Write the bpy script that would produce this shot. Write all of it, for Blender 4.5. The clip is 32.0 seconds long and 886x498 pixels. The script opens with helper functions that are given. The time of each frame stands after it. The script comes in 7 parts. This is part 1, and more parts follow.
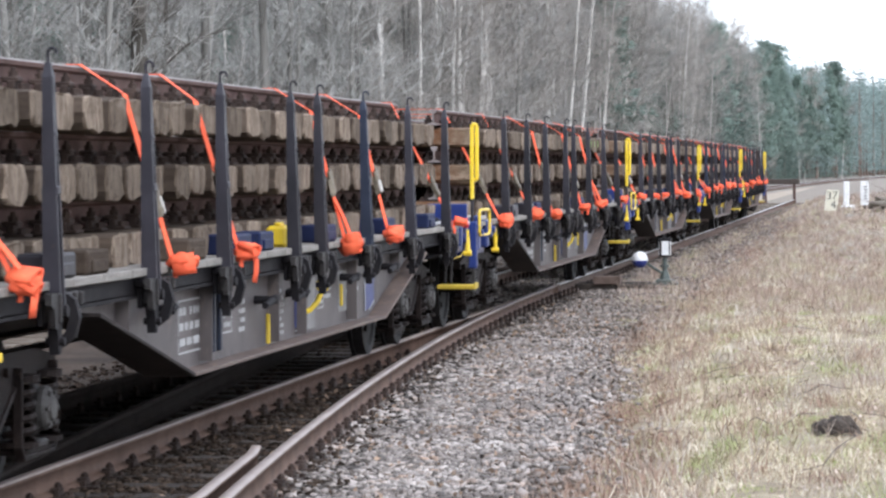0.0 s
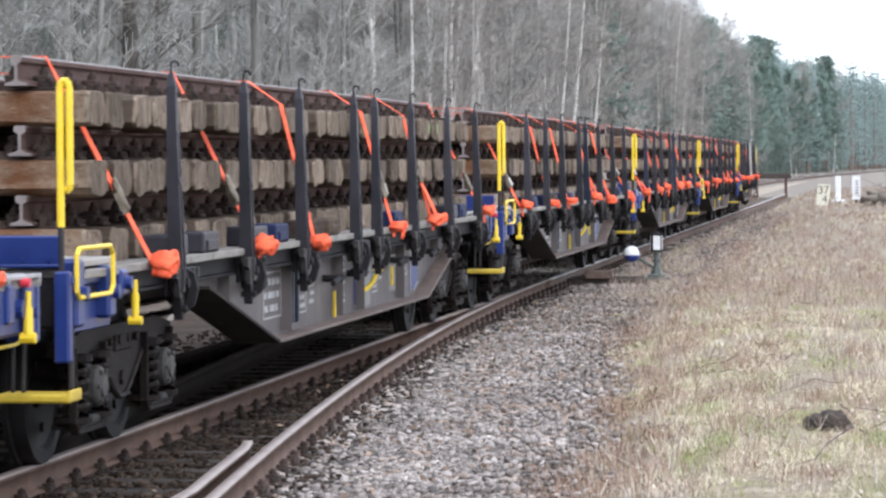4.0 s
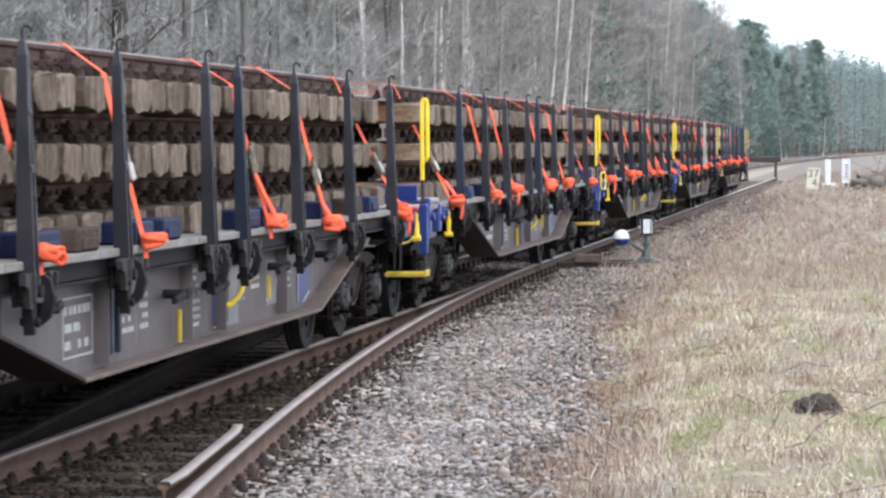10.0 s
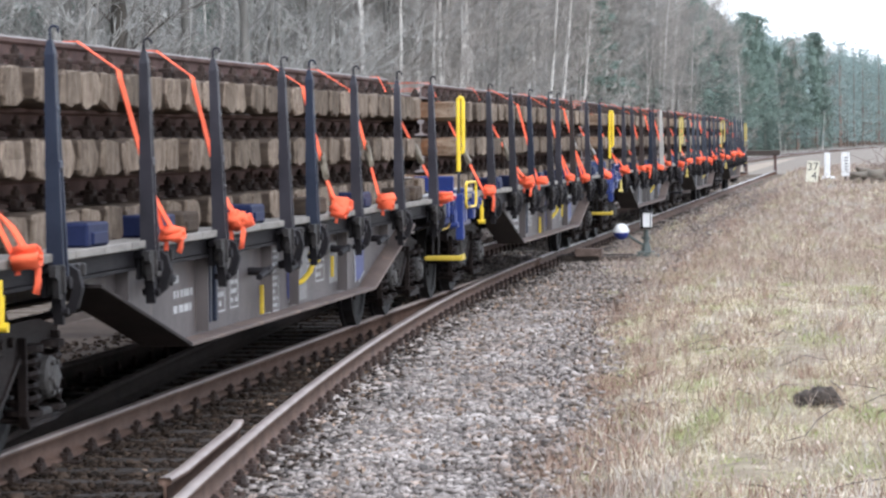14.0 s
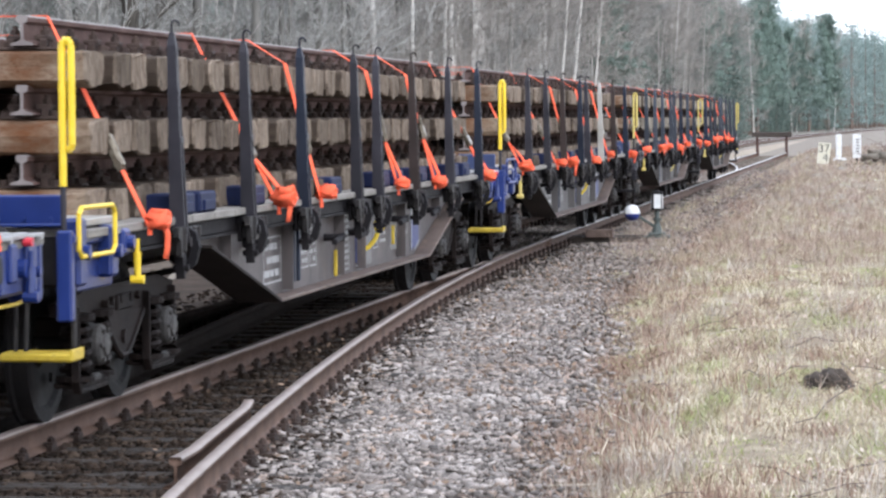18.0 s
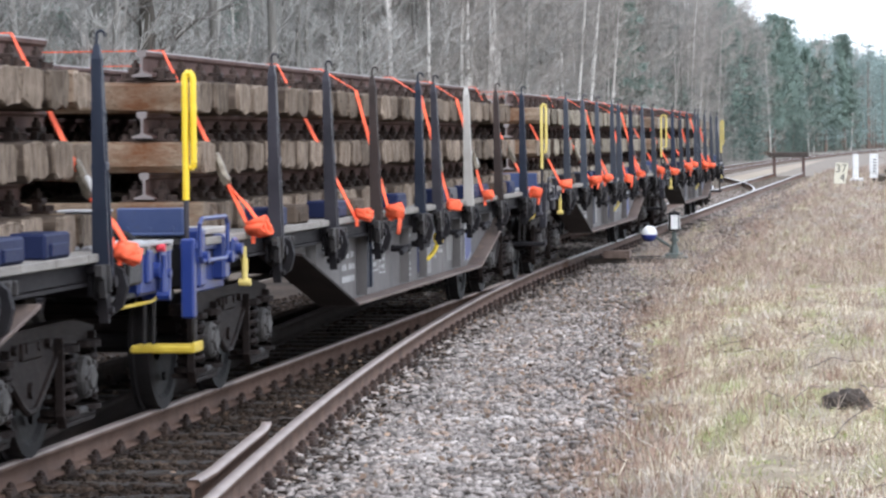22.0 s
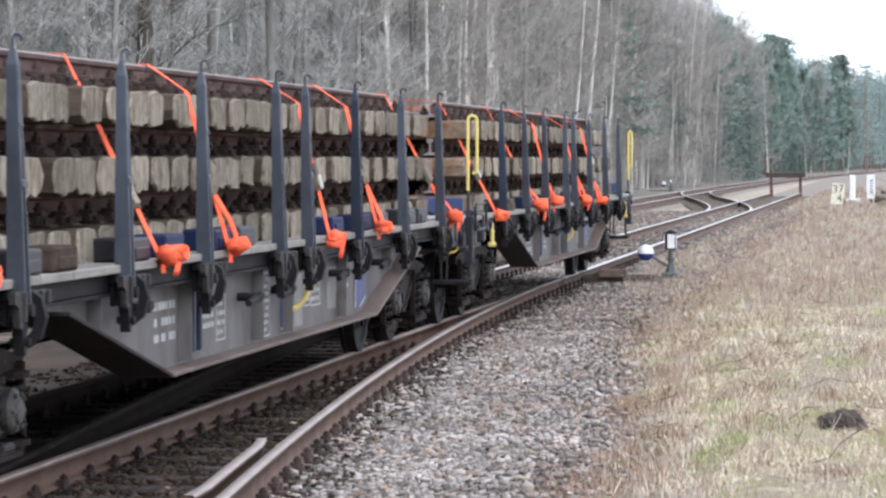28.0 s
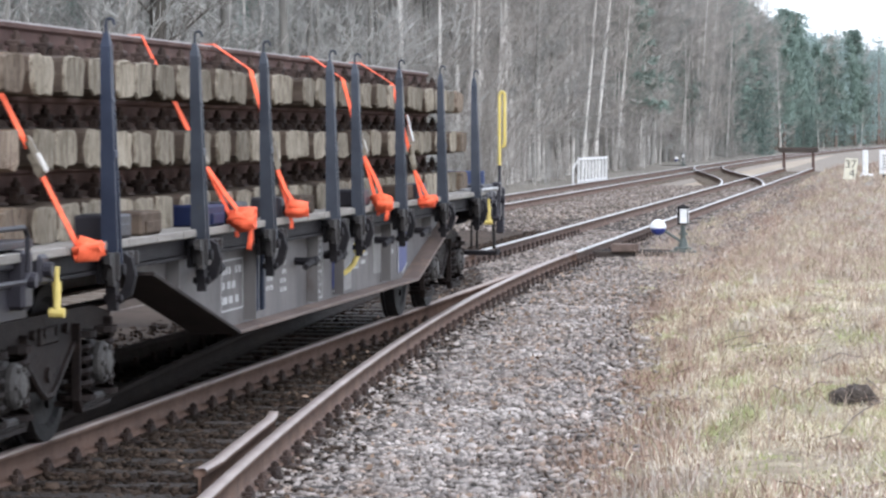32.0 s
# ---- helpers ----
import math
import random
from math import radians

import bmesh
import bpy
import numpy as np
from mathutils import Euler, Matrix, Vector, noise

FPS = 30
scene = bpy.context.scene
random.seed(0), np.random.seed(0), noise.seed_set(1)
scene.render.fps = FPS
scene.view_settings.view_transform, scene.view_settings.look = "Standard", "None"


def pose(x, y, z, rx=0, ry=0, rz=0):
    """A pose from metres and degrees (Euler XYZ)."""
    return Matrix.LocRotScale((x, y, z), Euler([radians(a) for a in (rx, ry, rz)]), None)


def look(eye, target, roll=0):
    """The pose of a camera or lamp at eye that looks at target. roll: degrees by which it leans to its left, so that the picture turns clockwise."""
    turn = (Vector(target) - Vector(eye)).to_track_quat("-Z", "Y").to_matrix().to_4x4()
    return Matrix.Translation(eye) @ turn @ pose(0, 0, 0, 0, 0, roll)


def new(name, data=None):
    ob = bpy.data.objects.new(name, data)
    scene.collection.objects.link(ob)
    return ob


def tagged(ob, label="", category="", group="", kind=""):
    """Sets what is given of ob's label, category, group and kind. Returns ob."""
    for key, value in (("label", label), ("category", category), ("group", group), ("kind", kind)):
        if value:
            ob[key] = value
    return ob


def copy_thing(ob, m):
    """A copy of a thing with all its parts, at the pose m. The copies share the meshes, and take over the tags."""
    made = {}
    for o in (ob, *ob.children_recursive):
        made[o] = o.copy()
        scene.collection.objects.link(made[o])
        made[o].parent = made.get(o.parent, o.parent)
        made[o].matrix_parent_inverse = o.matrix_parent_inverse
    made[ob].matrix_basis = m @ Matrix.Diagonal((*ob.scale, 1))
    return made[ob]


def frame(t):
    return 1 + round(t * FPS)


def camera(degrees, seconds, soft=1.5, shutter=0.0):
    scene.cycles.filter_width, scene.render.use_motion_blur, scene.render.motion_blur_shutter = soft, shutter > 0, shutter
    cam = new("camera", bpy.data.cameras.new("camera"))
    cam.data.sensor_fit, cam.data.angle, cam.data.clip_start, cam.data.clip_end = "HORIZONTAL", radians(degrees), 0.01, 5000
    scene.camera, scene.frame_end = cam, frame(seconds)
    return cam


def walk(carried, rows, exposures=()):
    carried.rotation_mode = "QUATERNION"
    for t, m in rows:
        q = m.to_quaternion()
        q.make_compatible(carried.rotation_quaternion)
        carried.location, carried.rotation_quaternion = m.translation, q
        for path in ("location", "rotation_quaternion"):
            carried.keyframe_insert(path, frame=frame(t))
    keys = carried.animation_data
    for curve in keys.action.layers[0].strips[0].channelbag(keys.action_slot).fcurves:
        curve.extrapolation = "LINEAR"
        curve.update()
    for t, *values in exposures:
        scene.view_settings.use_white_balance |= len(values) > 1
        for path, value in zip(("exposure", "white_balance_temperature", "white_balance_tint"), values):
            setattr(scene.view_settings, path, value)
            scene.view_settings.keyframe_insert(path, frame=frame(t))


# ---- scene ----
cam = camera(15.94, 32.0, soft=2.5, shutter=0.3)
EYE = (0.0, 0.0, 1.8)
# seconds, turn to the left of the line, tilt, lean
HEADING = [
    (0, 8.090, -1.498, 0.246), (0.5, 8.072, -1.491, 0.153), (1, 8.088, -1.452, 0.226), (1.5, 8.030, -1.488, 0.284),
    (2, 7.944, -1.503, 0.279), (2.5, 7.968, -1.561, 0.291), (4.5, 7.910, -1.594, 0.293), (5, 7.824, -1.583, 0.228),
    (5.5, 7.765, -1.555, 0.131), (6, 7.781, -1.589, 0.173), (6.5, 7.771, -1.635, 0.212), (7, 7.759, -1.628, 0.244),
    (7.5, 7.747, -1.681, 0.177), (8, 7.638, -1.744, 0.192), (8.5, 7.658, -1.722, 0.243), (9, 7.737, -1.711, 0.249),
    (9.5, 7.753, -1.729, 0.259), (10, 7.759, -1.890, 0.302), (10.5, 7.738, -2.084, 0.286), (11, 7.766, -2.181, 0.461),
    (11.5, 7.841, -2.211, 0.472), (12, 7.823, -2.168, 0.375), (12.5, 7.781, -2.107, 0.438), (13, 7.736, -2.047, 0.502),
    (13.5, 7.758, -1.987, 0.542), (15.5, 7.740, -2.019, 0.505), (16, 7.750, -2.053, 0.485),
    (16.5, 7.812, -2.113, 0.521), (17, 7.893, -2.185, 0.489), (17.5, 7.970, -2.232, 0.428), (18, 7.955, -2.337, 0.369),
    (18.5, 7.987, -2.381, 0.416), (19, 8.079, -2.321, 0.469), (19.5, 8.100, -2.225, 0.298), (20, 8.081, -2.127, 0.318),
    (20.5, 8.027, -2.036, 0.406), (21, 8.072, -2.008, 0.430), (21.5, 8.185, -1.965, 0.529), (22, 8.262, -1.944, 0.598),
    (22.5, 8.239, -1.967, 0.554), (23, 8.202, -1.899, 0.451), (23.5, 8.218, -1.850, 0.370), (24, 8.204, -1.802, 0.500),
    (24.5, 8.138, -1.776, 0.460), (25, 8.017, -1.717, 0.318), (25.5, 7.935, -1.682, 0.313),
    (27.5, 8.201, -1.560, 0.225), (28, 8.197, -1.629, 0.145), (28.5, 8.229, -1.686, 0.136), (29, 8.268, -1.774, 0.218),
    (29.5, 8.308, -1.914, 0.227), (30, 8.352, -1.982, 0.281), (30.5, 8.344, -2.072, 0.153), (31, 8.333, -2.119, 0.167),
    (31.5, 8.391, -2.083, 0.068), (32, 8.420, -2.098, -0.002),
]
walk(cam, [(t, pose(*EYE, 90 + tilt, 0, turn) @ pose(0, 0, 0, 0, 0, -lean)) for t, turn, tilt, lean in HEADING],
     exposures=[(0.0, 1.04, 5920, 11), (32.0, 1.04, 5920, 11)])

# ---- light: a bright overcast day ----
world = bpy.data.worlds.new("world")
scene.world = world
world.use_nodes = True
wn = world.node_tree
wn.nodes.clear()
sky = wn.nodes.new("ShaderNodeTexSky")
sky.sky_type, sky.sun_disc = "NISHITA", False
sky.sun_elevation, sky.sun_rotation = radians(38), radians(150)
sky.dust_density, sky.air_density = 1.5, 1.0
cloud = wn.nodes.new("ShaderNodeMix")
cloud.data_type = "RGBA"
cloud.inputs["Factor"].default_value = 0.82
cloud.inputs["B"].default_value = (7.3, 7.4, 7.6, 1)
back = wn.nodes.new("ShaderNodeBackground")
back.inputs["Strength"].default_value = 0.15
wout = wn.nodes.new("ShaderNodeOutputWorld")
wn.links.new(sky.outputs[0], cloud.inputs["A"])
wn.links.new(cloud.outputs["Result"], back.inputs["Color"])
wn.links.new(back.outputs[0], wout.inputs["Surface"])
sun_data = bpy.data.lights.new("sun", "SUN")
sun_data.energy, sun_data.angle, sun_data.color = 0.8, radians(25), (1.0, 0.97, 0.93)
sun = new("sun", sun_data)
SUN_WAY = Vector((math.sin(radians(150)) * math.cos(radians(38)), math.cos(radians(150)) * math.cos(radians(38)), math.sin(radians(38))))
sun.matrix_world = look(SUN_WAY * 60, (0, 0, 0))


# ---- materials ----
def mat(name, a, b, scale=4.0, rough=0.7, metal=0.0, bump=0.15, fine=40.0, c=None, cover=0.55, vary=0.0, stretch=(1, 1, 1), island=0.0, spec=0.5, stain=None):
    """Two tones by a coarse noise, worn in a third tone where a finer one is high; relief from the fine noise."""
    m = bpy.data.materials.new(name)
    m.use_nodes = True
    nt = m.node_tree
    bsdf = nt.nodes["Principled BSDF"]
    bsdf.inputs["Metallic"].default_value = metal
    bsdf.inputs["Specular IOR Level"].default_value = spec
    co = nt.nodes.new("ShaderNodeTexCoord")
    mp = nt.nodes.new("ShaderNodeMapping")
    mp.inputs["Scale"].default_value = stretch
    info = nt.nodes.new("ShaderNodeObjectInfo")
    shift = nt.nodes.new("ShaderNodeVectorMath")
    shift.operation = "MULTIPLY_ADD"
    shift.inputs[1].default_value = (37.0, 53.0, 71.0)
    nt.links.new(info.outputs["Random"], shift.inputs[0])
    nt.links.new(co.outputs["Object"], shift.inputs[2])
    nt.links.new(shift.outputs[0], mp.inputs["Vector"])

    def tex(s, detail, rgh):
        n = nt.nodes.new("ShaderNodeTexNoise")
        n.inputs["Scale"].default_value, n.inputs["Detail"].default_value, n.inputs["Roughness"].default_value = s, detail, rgh
        nt.links.new(mp.outputs[0], n.inputs["Vector"])
        return n

    def ramp(src, lo, hi):
        r = nt.nodes.new("ShaderNodeMapRange")
        r.inputs["From Min"].default_value, r.inputs["From Max"].default_value = lo, hi
        nt.links.new(src, r.inputs["Value"])
        return r.outputs[0]

    def mix(fac, x, y):
        n = nt.nodes.new("ShaderNodeMix")
        n.data_type = "RGBA"
        nt.links.new(fac, n.inputs["Factor"])
        for sock, v in ((n.inputs["A"], x), (n.inputs["B"], y)):
            if isinstance(v, tuple):
                sock.default_value = (*v, 1)
            else:
                nt.links.new(v, sock)
        return n.outputs["Result"]

    coarse, small = tex(scale, 4, 0.6), tex(fine, 5, 0.65)
    col = mix(ramp(coarse.outputs["Fac"], 0.35, 0.65), a, b)
    if c:
        mid = tex(scale * 3.3, 6, 0.7)
        col = mix(ramp(mid.outputs["Fac"], cover, cover + 0.14), col, c)
    if stain:
        # a stain of that tone about a distance from the middle of the piece
        sep = nt.nodes.new("ShaderNodeSeparateXYZ")
        nt.links.new(co.outputs["Object"], sep.inputs[0])
        far = nt.nodes.new("ShaderNodeMath")
        far.operation = "ABSOLUTE"
        nt.links.new(sep.outputs[0], far.inputs[0])
        off = nt.nodes.new("ShaderNodeMath")
        off.operation = "SUBTRACT"
        off.inputs[1].default_value = stain[1]
        nt.links.new(far.outputs[0], off.inputs[0])
        gap = nt.nodes.new("ShaderNodeMath")
        gap.operation = "ABSOLUTE"
        nt.links.new(off.outputs[0], gap.inputs[0])
        rag = nt.nodes.new("ShaderNodeMath")
        rag.operation = "MULTIPLY_ADD"
        rag.inputs[1].default_value = 0.95
        nt.links.new(tex(scale * 1.6, 5, 0.7).outputs["Fac"], rag.inputs[0])
        nt.links.new(gap.outputs[0], rag.inputs[2])
        col = mix(ramp(rag.outputs[0], 0.46 + stain[2], 0.40), col, stain[0])
    if vary or island:
        hsv = nt.nodes.new("ShaderNodeHueSaturation")
        amount = nt.nodes.new("ShaderNodeMapRange")
        src = info.outputs["Random"]
        if island:
            src = nt.nodes.new("ShaderNodeNewGeometry").outputs["Random Per Island"]
        wide = island or vary
        amount.inputs["To Min"].default_value, amount.inputs["To Max"].default_value = 1 - wide, 1 + wide
        nt.links.new(src, amount.inputs["Value"])
        nt.links.new(amount.outputs[0], hsv.inputs["Value"])
        nt.links.new(col, hsv.inputs["Color"])
        col = hsv.outputs[0]
    nt.links.new(col, bsdf.inputs["Base Color"])
    rr = nt.nodes.new("ShaderNodeMapRange")
    rr.inputs["To Min"].default_value, rr.inputs["To Max"].default_value = max(0.05, rough - 0.15), min(1, rough + 0.12)
    nt.links.new(small.outputs["Fac"], rr.inputs["Value"])
    nt.links.new(rr.outputs[0], bsdf.inputs["Roughness"])
    if bump:
        bp = nt.nodes.new("ShaderNodeBump")
        bp.inputs["Strength"].default_value, bp.inputs["Distance"].default_value = bump, 0.02
        nt.links.new(small.outputs["Fac"], bp.inputs["Height"])
        nt.links.new(bp.outputs[0], bsdf.inputs["Normal"])
    return m


M_GIRDER = mat("grey-brown weathered girder paint", (0.058, 0.049, 0.048), (0.104, 0.090, 0.088), 2.2, 0.55, 0.0, 0.2, 30, (0.150, 0.120, 0.104), 0.57, stretch=(1, 1, 0.30), spec=0.35)
M_FLANGE = mat("rust-worn flange paint", (0.085, 0.062, 0.054), (0.135, 0.102, 0.088), 2.5, 0.7, 0.0, 0.15, 40, (0.18, 0.125, 0.095), 0.54, stretch=(1, 0.5, 1), spec=0.3)
M_STENCIL = mat("greyed stencil paint", (0.30, 0.30, 0.30), (0.42, 0.42, 0.42), 9, 0.6, 0.0, 0.05, 40, (0.16, 0.15, 0.145), 0.55)
M_GREYGIRDER = mat("grey dusty girder paint", (0.074, 0.069, 0.069), (0.124, 0.116, 0.113), 2.2, 0.6, 0.0, 0.1, 30, (0.062, 0.045, 0.038), 0.57, stretch=(1, 1, 0.35), spec=0.3)
M_DARK = mat("dark grimy steel", (0.012, 0.0112, 0.013), (0.022, 0.0195, 0.021), 5, 0.7, 0.1, 0.2, 60, (0.05, 0.039, 0.032), 0.67, spec=0.12)
M_STAKE = mat("dark grey steel post", (0.022, 0.0205, 0.026), (0.038, 0.0355, 0.044), 3, 0.5, 0.2, 0.1, 50, (0.06, 0.047, 0.04), 0.66, vary=0.25, spec=0.25)
M_STAKEBLUE = mat("dark blue steel post", (0.015, 0.019, 0.034), (0.025, 0.031, 0.050), 3, 0.5, 0.2, 0.1, 50, (0.055, 0.05, 0.048), 0.66, vary=0.25, spec=0.25)
M_STAKEBROWN = mat("rusty brown steel post", (0.032, 0.024, 0.022), (0.050, 0.036, 0.033), 3, 0.6, 0.2, 0.15, 50, (0.03, 0.027, 0.028), 0.6, spec=0.2)
M_STAKESTEEL = mat("steel-blue post", (0.032, 0.037, 0.050), (0.054, 0.061, 0.078), 3, 0.5, 0.2, 0.1, 50, (0.075, 0.066, 0.060), 0.64, vary=0.25, spec=0.3)
M_STAKEPALE = mat("pale galvanised post", (0.34, 0.32, 0.29), (0.42, 0.40, 0.37), 3, 0.5, 0.3, 0.1, 50, (0.22, 0.18, 0.14), 0.64)
M_BLUE = mat("blue enamel", (0.01, 0.024, 0.125), (0.017, 0.034, 0.16), 3, 0.35, 0.0, 0.08, 40, (0.03, 0.034, 0.07), 0.62)
M_YELLOW = mat("yellow enamel", (0.72, 0.50, 0.015), (0.80, 0.58, 0.03), 5, 0.4, 0.0, 0.05, 40, (0.45, 0.30, 0.03), 0.68)
M_STEP = mat("scuffed yellow paint", (0.44, 0.31, 0.02), (0.56, 0.41, 0.04), 7, 0.6, 0.0, 0.1, 40, (0.16, 0.11, 0.03), 0.58)
M_PALEYELLOW = mat("faded yellow enamel", (0.55, 0.43, 0.10), (0.62, 0.50, 0.16), 5, 0.5, 0.0, 0.05, 40, (0.36, 0.28, 0.12), 0.62)
M_WHITE = mat("white marking paint", (0.62, 0.62, 0.62), (0.74, 0.74, 0.73), 6, 0.5, 0.0, 0.05, 40, (0.40, 0.38, 0.36), 0.62)
M_DECK = mat("worn planks of the deck", (0.17, 0.155, 0.14), (0.26, 0.24, 0.215), 4, 0.75, 0.0, 0.3, 60, (0.09, 0.078, 0.07), 0.6, stretch=(4, 0.6, 4))
M_SLEEPER = mat("dark creosoted oak", (0.056, 0.042, 0.033), (0.098, 0.075, 0.058), 5, 0.9, 0.0, 0.5, 45, (0.105, 0.079, 0.060), 0.62, vary=0.3, stretch=(0.7, 3, 3), spec=0.1)
M_SLEEPERRUST = mat("bleached oak with a rust stain", (0.145, 0.101, 0.068), (0.255, 0.196, 0.143), 5, 0.9, 0.0, 0.7, 40, (0.080, 0.052, 0.035), 0.54, vary=0.15, stretch=(1, 2, 2), spec=0.1, stain=((0.120, 0.052, 0.024), 0.76, 0.36))
M_SLEEPEREND = mat("bleached split end grain", (0.135, 0.103, 0.078), (0.285, 0.230, 0.180), 7, 0.9, 0.0, 1.0, 40, (0.060, 0.043, 0.033), 0.52, vary=0.35, spec=0.1, stretch=(1, 2.2, 0.6))
M_PALEEND = mat("lichen-grey split end grain", (0.175, 0.152, 0.116), (0.345, 0.305, 0.245), 7, 0.9, 0.0, 1.0, 40, (0.085, 0.064, 0.046), 0.52, vary=0.3, spec=0.1, stretch=(1, 2.2, 0.6))
M_OLDRAIL = mat("rusty old rail", (0.078, 0.048, 0.043), (0.125, 0.080, 0.070), 3, 0.85, 0.0, 0.25, 60, (0.165, 0.115, 0.097), 0.62, spec=0.12)
# darker copy of the rail tone: the train's shade is put into it
M_SHADERAIL = mat("rail with train shade in tone", (0.016, 0.012, 0.010), (0.028, 0.021, 0.018), 3, 0.85, 0.0, 0.25, 60, (0.05, 0.036, 0.029), 0.64, spec=0.1)
M_RAILHEAD = mat("dull rolled rail head", (0.17, 0.145, 0.14), (0.24, 0.21, 0.20), 3, 0.6, 0.2, 0.1, 60, (0.14, 0.095, 0.08), 0.62, spec=0.3)
M_CHAIR = mat("rusted tie plate", (0.036, 0.026, 0.023), (0.068, 0.048, 0.040), 8, 0.8, 0.1, 0.3, 60, (0.13, 0.107, 0.097), 0.64, vary=0.3, spec=0.15)
M_STRAP = mat("orange webbing", (0.80, 0.105, 0.040), (0.92, 0.150, 0.058), 8, 0.75, 0.0, 0.2, 120, (0.60, 0.075, 0.040), 0.60)
M_RATCHET = mat("scuffed ratchet steel", (0.115, 0.095, 0.070), (0.24, 0.21, 0.165), 12, 0.45, 0.6, 0.2, 80, (0.12, 0.08, 0.05), 0.6)
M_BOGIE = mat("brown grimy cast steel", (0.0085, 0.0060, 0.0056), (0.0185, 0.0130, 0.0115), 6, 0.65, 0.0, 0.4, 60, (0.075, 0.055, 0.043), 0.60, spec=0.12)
# flange paint darkened to carry the shade below the leading slope
M_FLANGESHADE = mat("flange paint with shade in tone", (0.018, 0.0148, 0.0145), (0.034, 0.027, 0.025), 2.5, 0.75, 0.0, 0.15, 40, (0.07, 0.053, 0.045), 0.60, stretch=(1, 0.5, 1), spec=0.15)
M_COVER = mat("dusty grey cover", (0.044, 0.041, 0.040), (0.080, 0.075, 0.071), 7, 0.6, 0.2, 0.15, 50, (0.02, 0.017, 0.015), 0.6, spec=0.2)
M_WHEEL = mat("oily wheel steel", (0.014, 0.0135, 0.014), (0.026, 0.023, 0.023), 4, 0.6, 0.3, 0.1, 40, (0.04, 0.031, 0.026), 0.68, spec=0.12)
M_AXLEBOX = mat("dusty grey cast steel", (0.024, 0.022, 0.022), (0.048, 0.044, 0.042), 6, 0.6, 0.3, 0.15, 50, (0.025, 0.021, 0.02), 0.6, spec=0.2)
M_RAIL = mat("rusty running rail", (0.092, 0.056, 0.041), (0.138, 0.087, 0.065), 3, 0.75, 0.05, 0.2, 60, (0.055, 0.036, 0.029), 0.58, spec=0.2)
M_BROWNBED = mat("brown cindery bed", (0.190, 0.164, 0.138), (0.280, 0.245, 0.210), 3.0, 0.95, 0.0, 0.8, 12, (0.31, 0.262, 0.215), 0.6, spec=0.15)
M_SHINE = mat("worn rail head", (0.23, 0.185, 0.165), (0.31, 0.255, 0.23), 3, 0.52, 0.15, 0.05, 60, (0.19, 0.14, 0.115), 0.60, spec=0.4)
M_POLISHED = mat("polished rail head", (0.40, 0.385, 0.37), (0.50, 0.485, 0.47), 3, 0.36, 0.5, 0.05, 60, (0.30, 0.25, 0.22), 0.64, spec=0.5)
M_BED = mat("packed stone bed", (0.150, 0.132, 0.120), (0.240, 0.216, 0.200), 14, 0.9, 0.0, 1.0, 40, (0.31, 0.28, 0.26), 0.56, spec=0.2)
M_STONE = mat("crushed ballast stone", (0.225, 0.196, 0.179), (0.400, 0.360, 0.334), 0.9, 0.85, 0.0, 0.5, 60, (0.30, 0.215, 0.162), 0.53, island=0.60, spec=0.2)
M_STONEBROWN = mat("soil-stained ballast stone", (0.180, 0.152, 0.133), (0.295, 0.258, 0.232), 0.7, 0.9, 0.0, 0.4, 60, (0.225, 0.170, 0.130), 0.52, island=0.6, spec=0.15)
M_OILY = mat("oil-dark trackbed stone", (0.029, 0.0200, 0.0148), (0.062, 0.0445, 0.0335), 0.8, 0.85, 0.0, 0.5, 50, (0.115, 0.087, 0.066), 0.6, island=0.7, spec=0.12)
M_SAND = mat("sandy cinder strip", (0.29, 0.235, 0.175), (0.37, 0.315, 0.25), 0.25, 0.95, 0.0, 0.5, 9, (0.32, 0.225, 0.13), 0.56)
M_EARTH = mat("dry grassy earth", (0.20, 0.155, 0.105), (0.36, 0.30, 0.21), 5, 0.95, 0.0, 0.9, 60, (0.17, 0.18, 0.075), 0.56)
M_FLOOR = mat("leaf litter", (0.14, 0.122, 0.098), (0.20, 0.178, 0.145), 0.3, 0.95, 0.0, 0.6, 8, (0.11, 0.11, 0.07), 0.6)


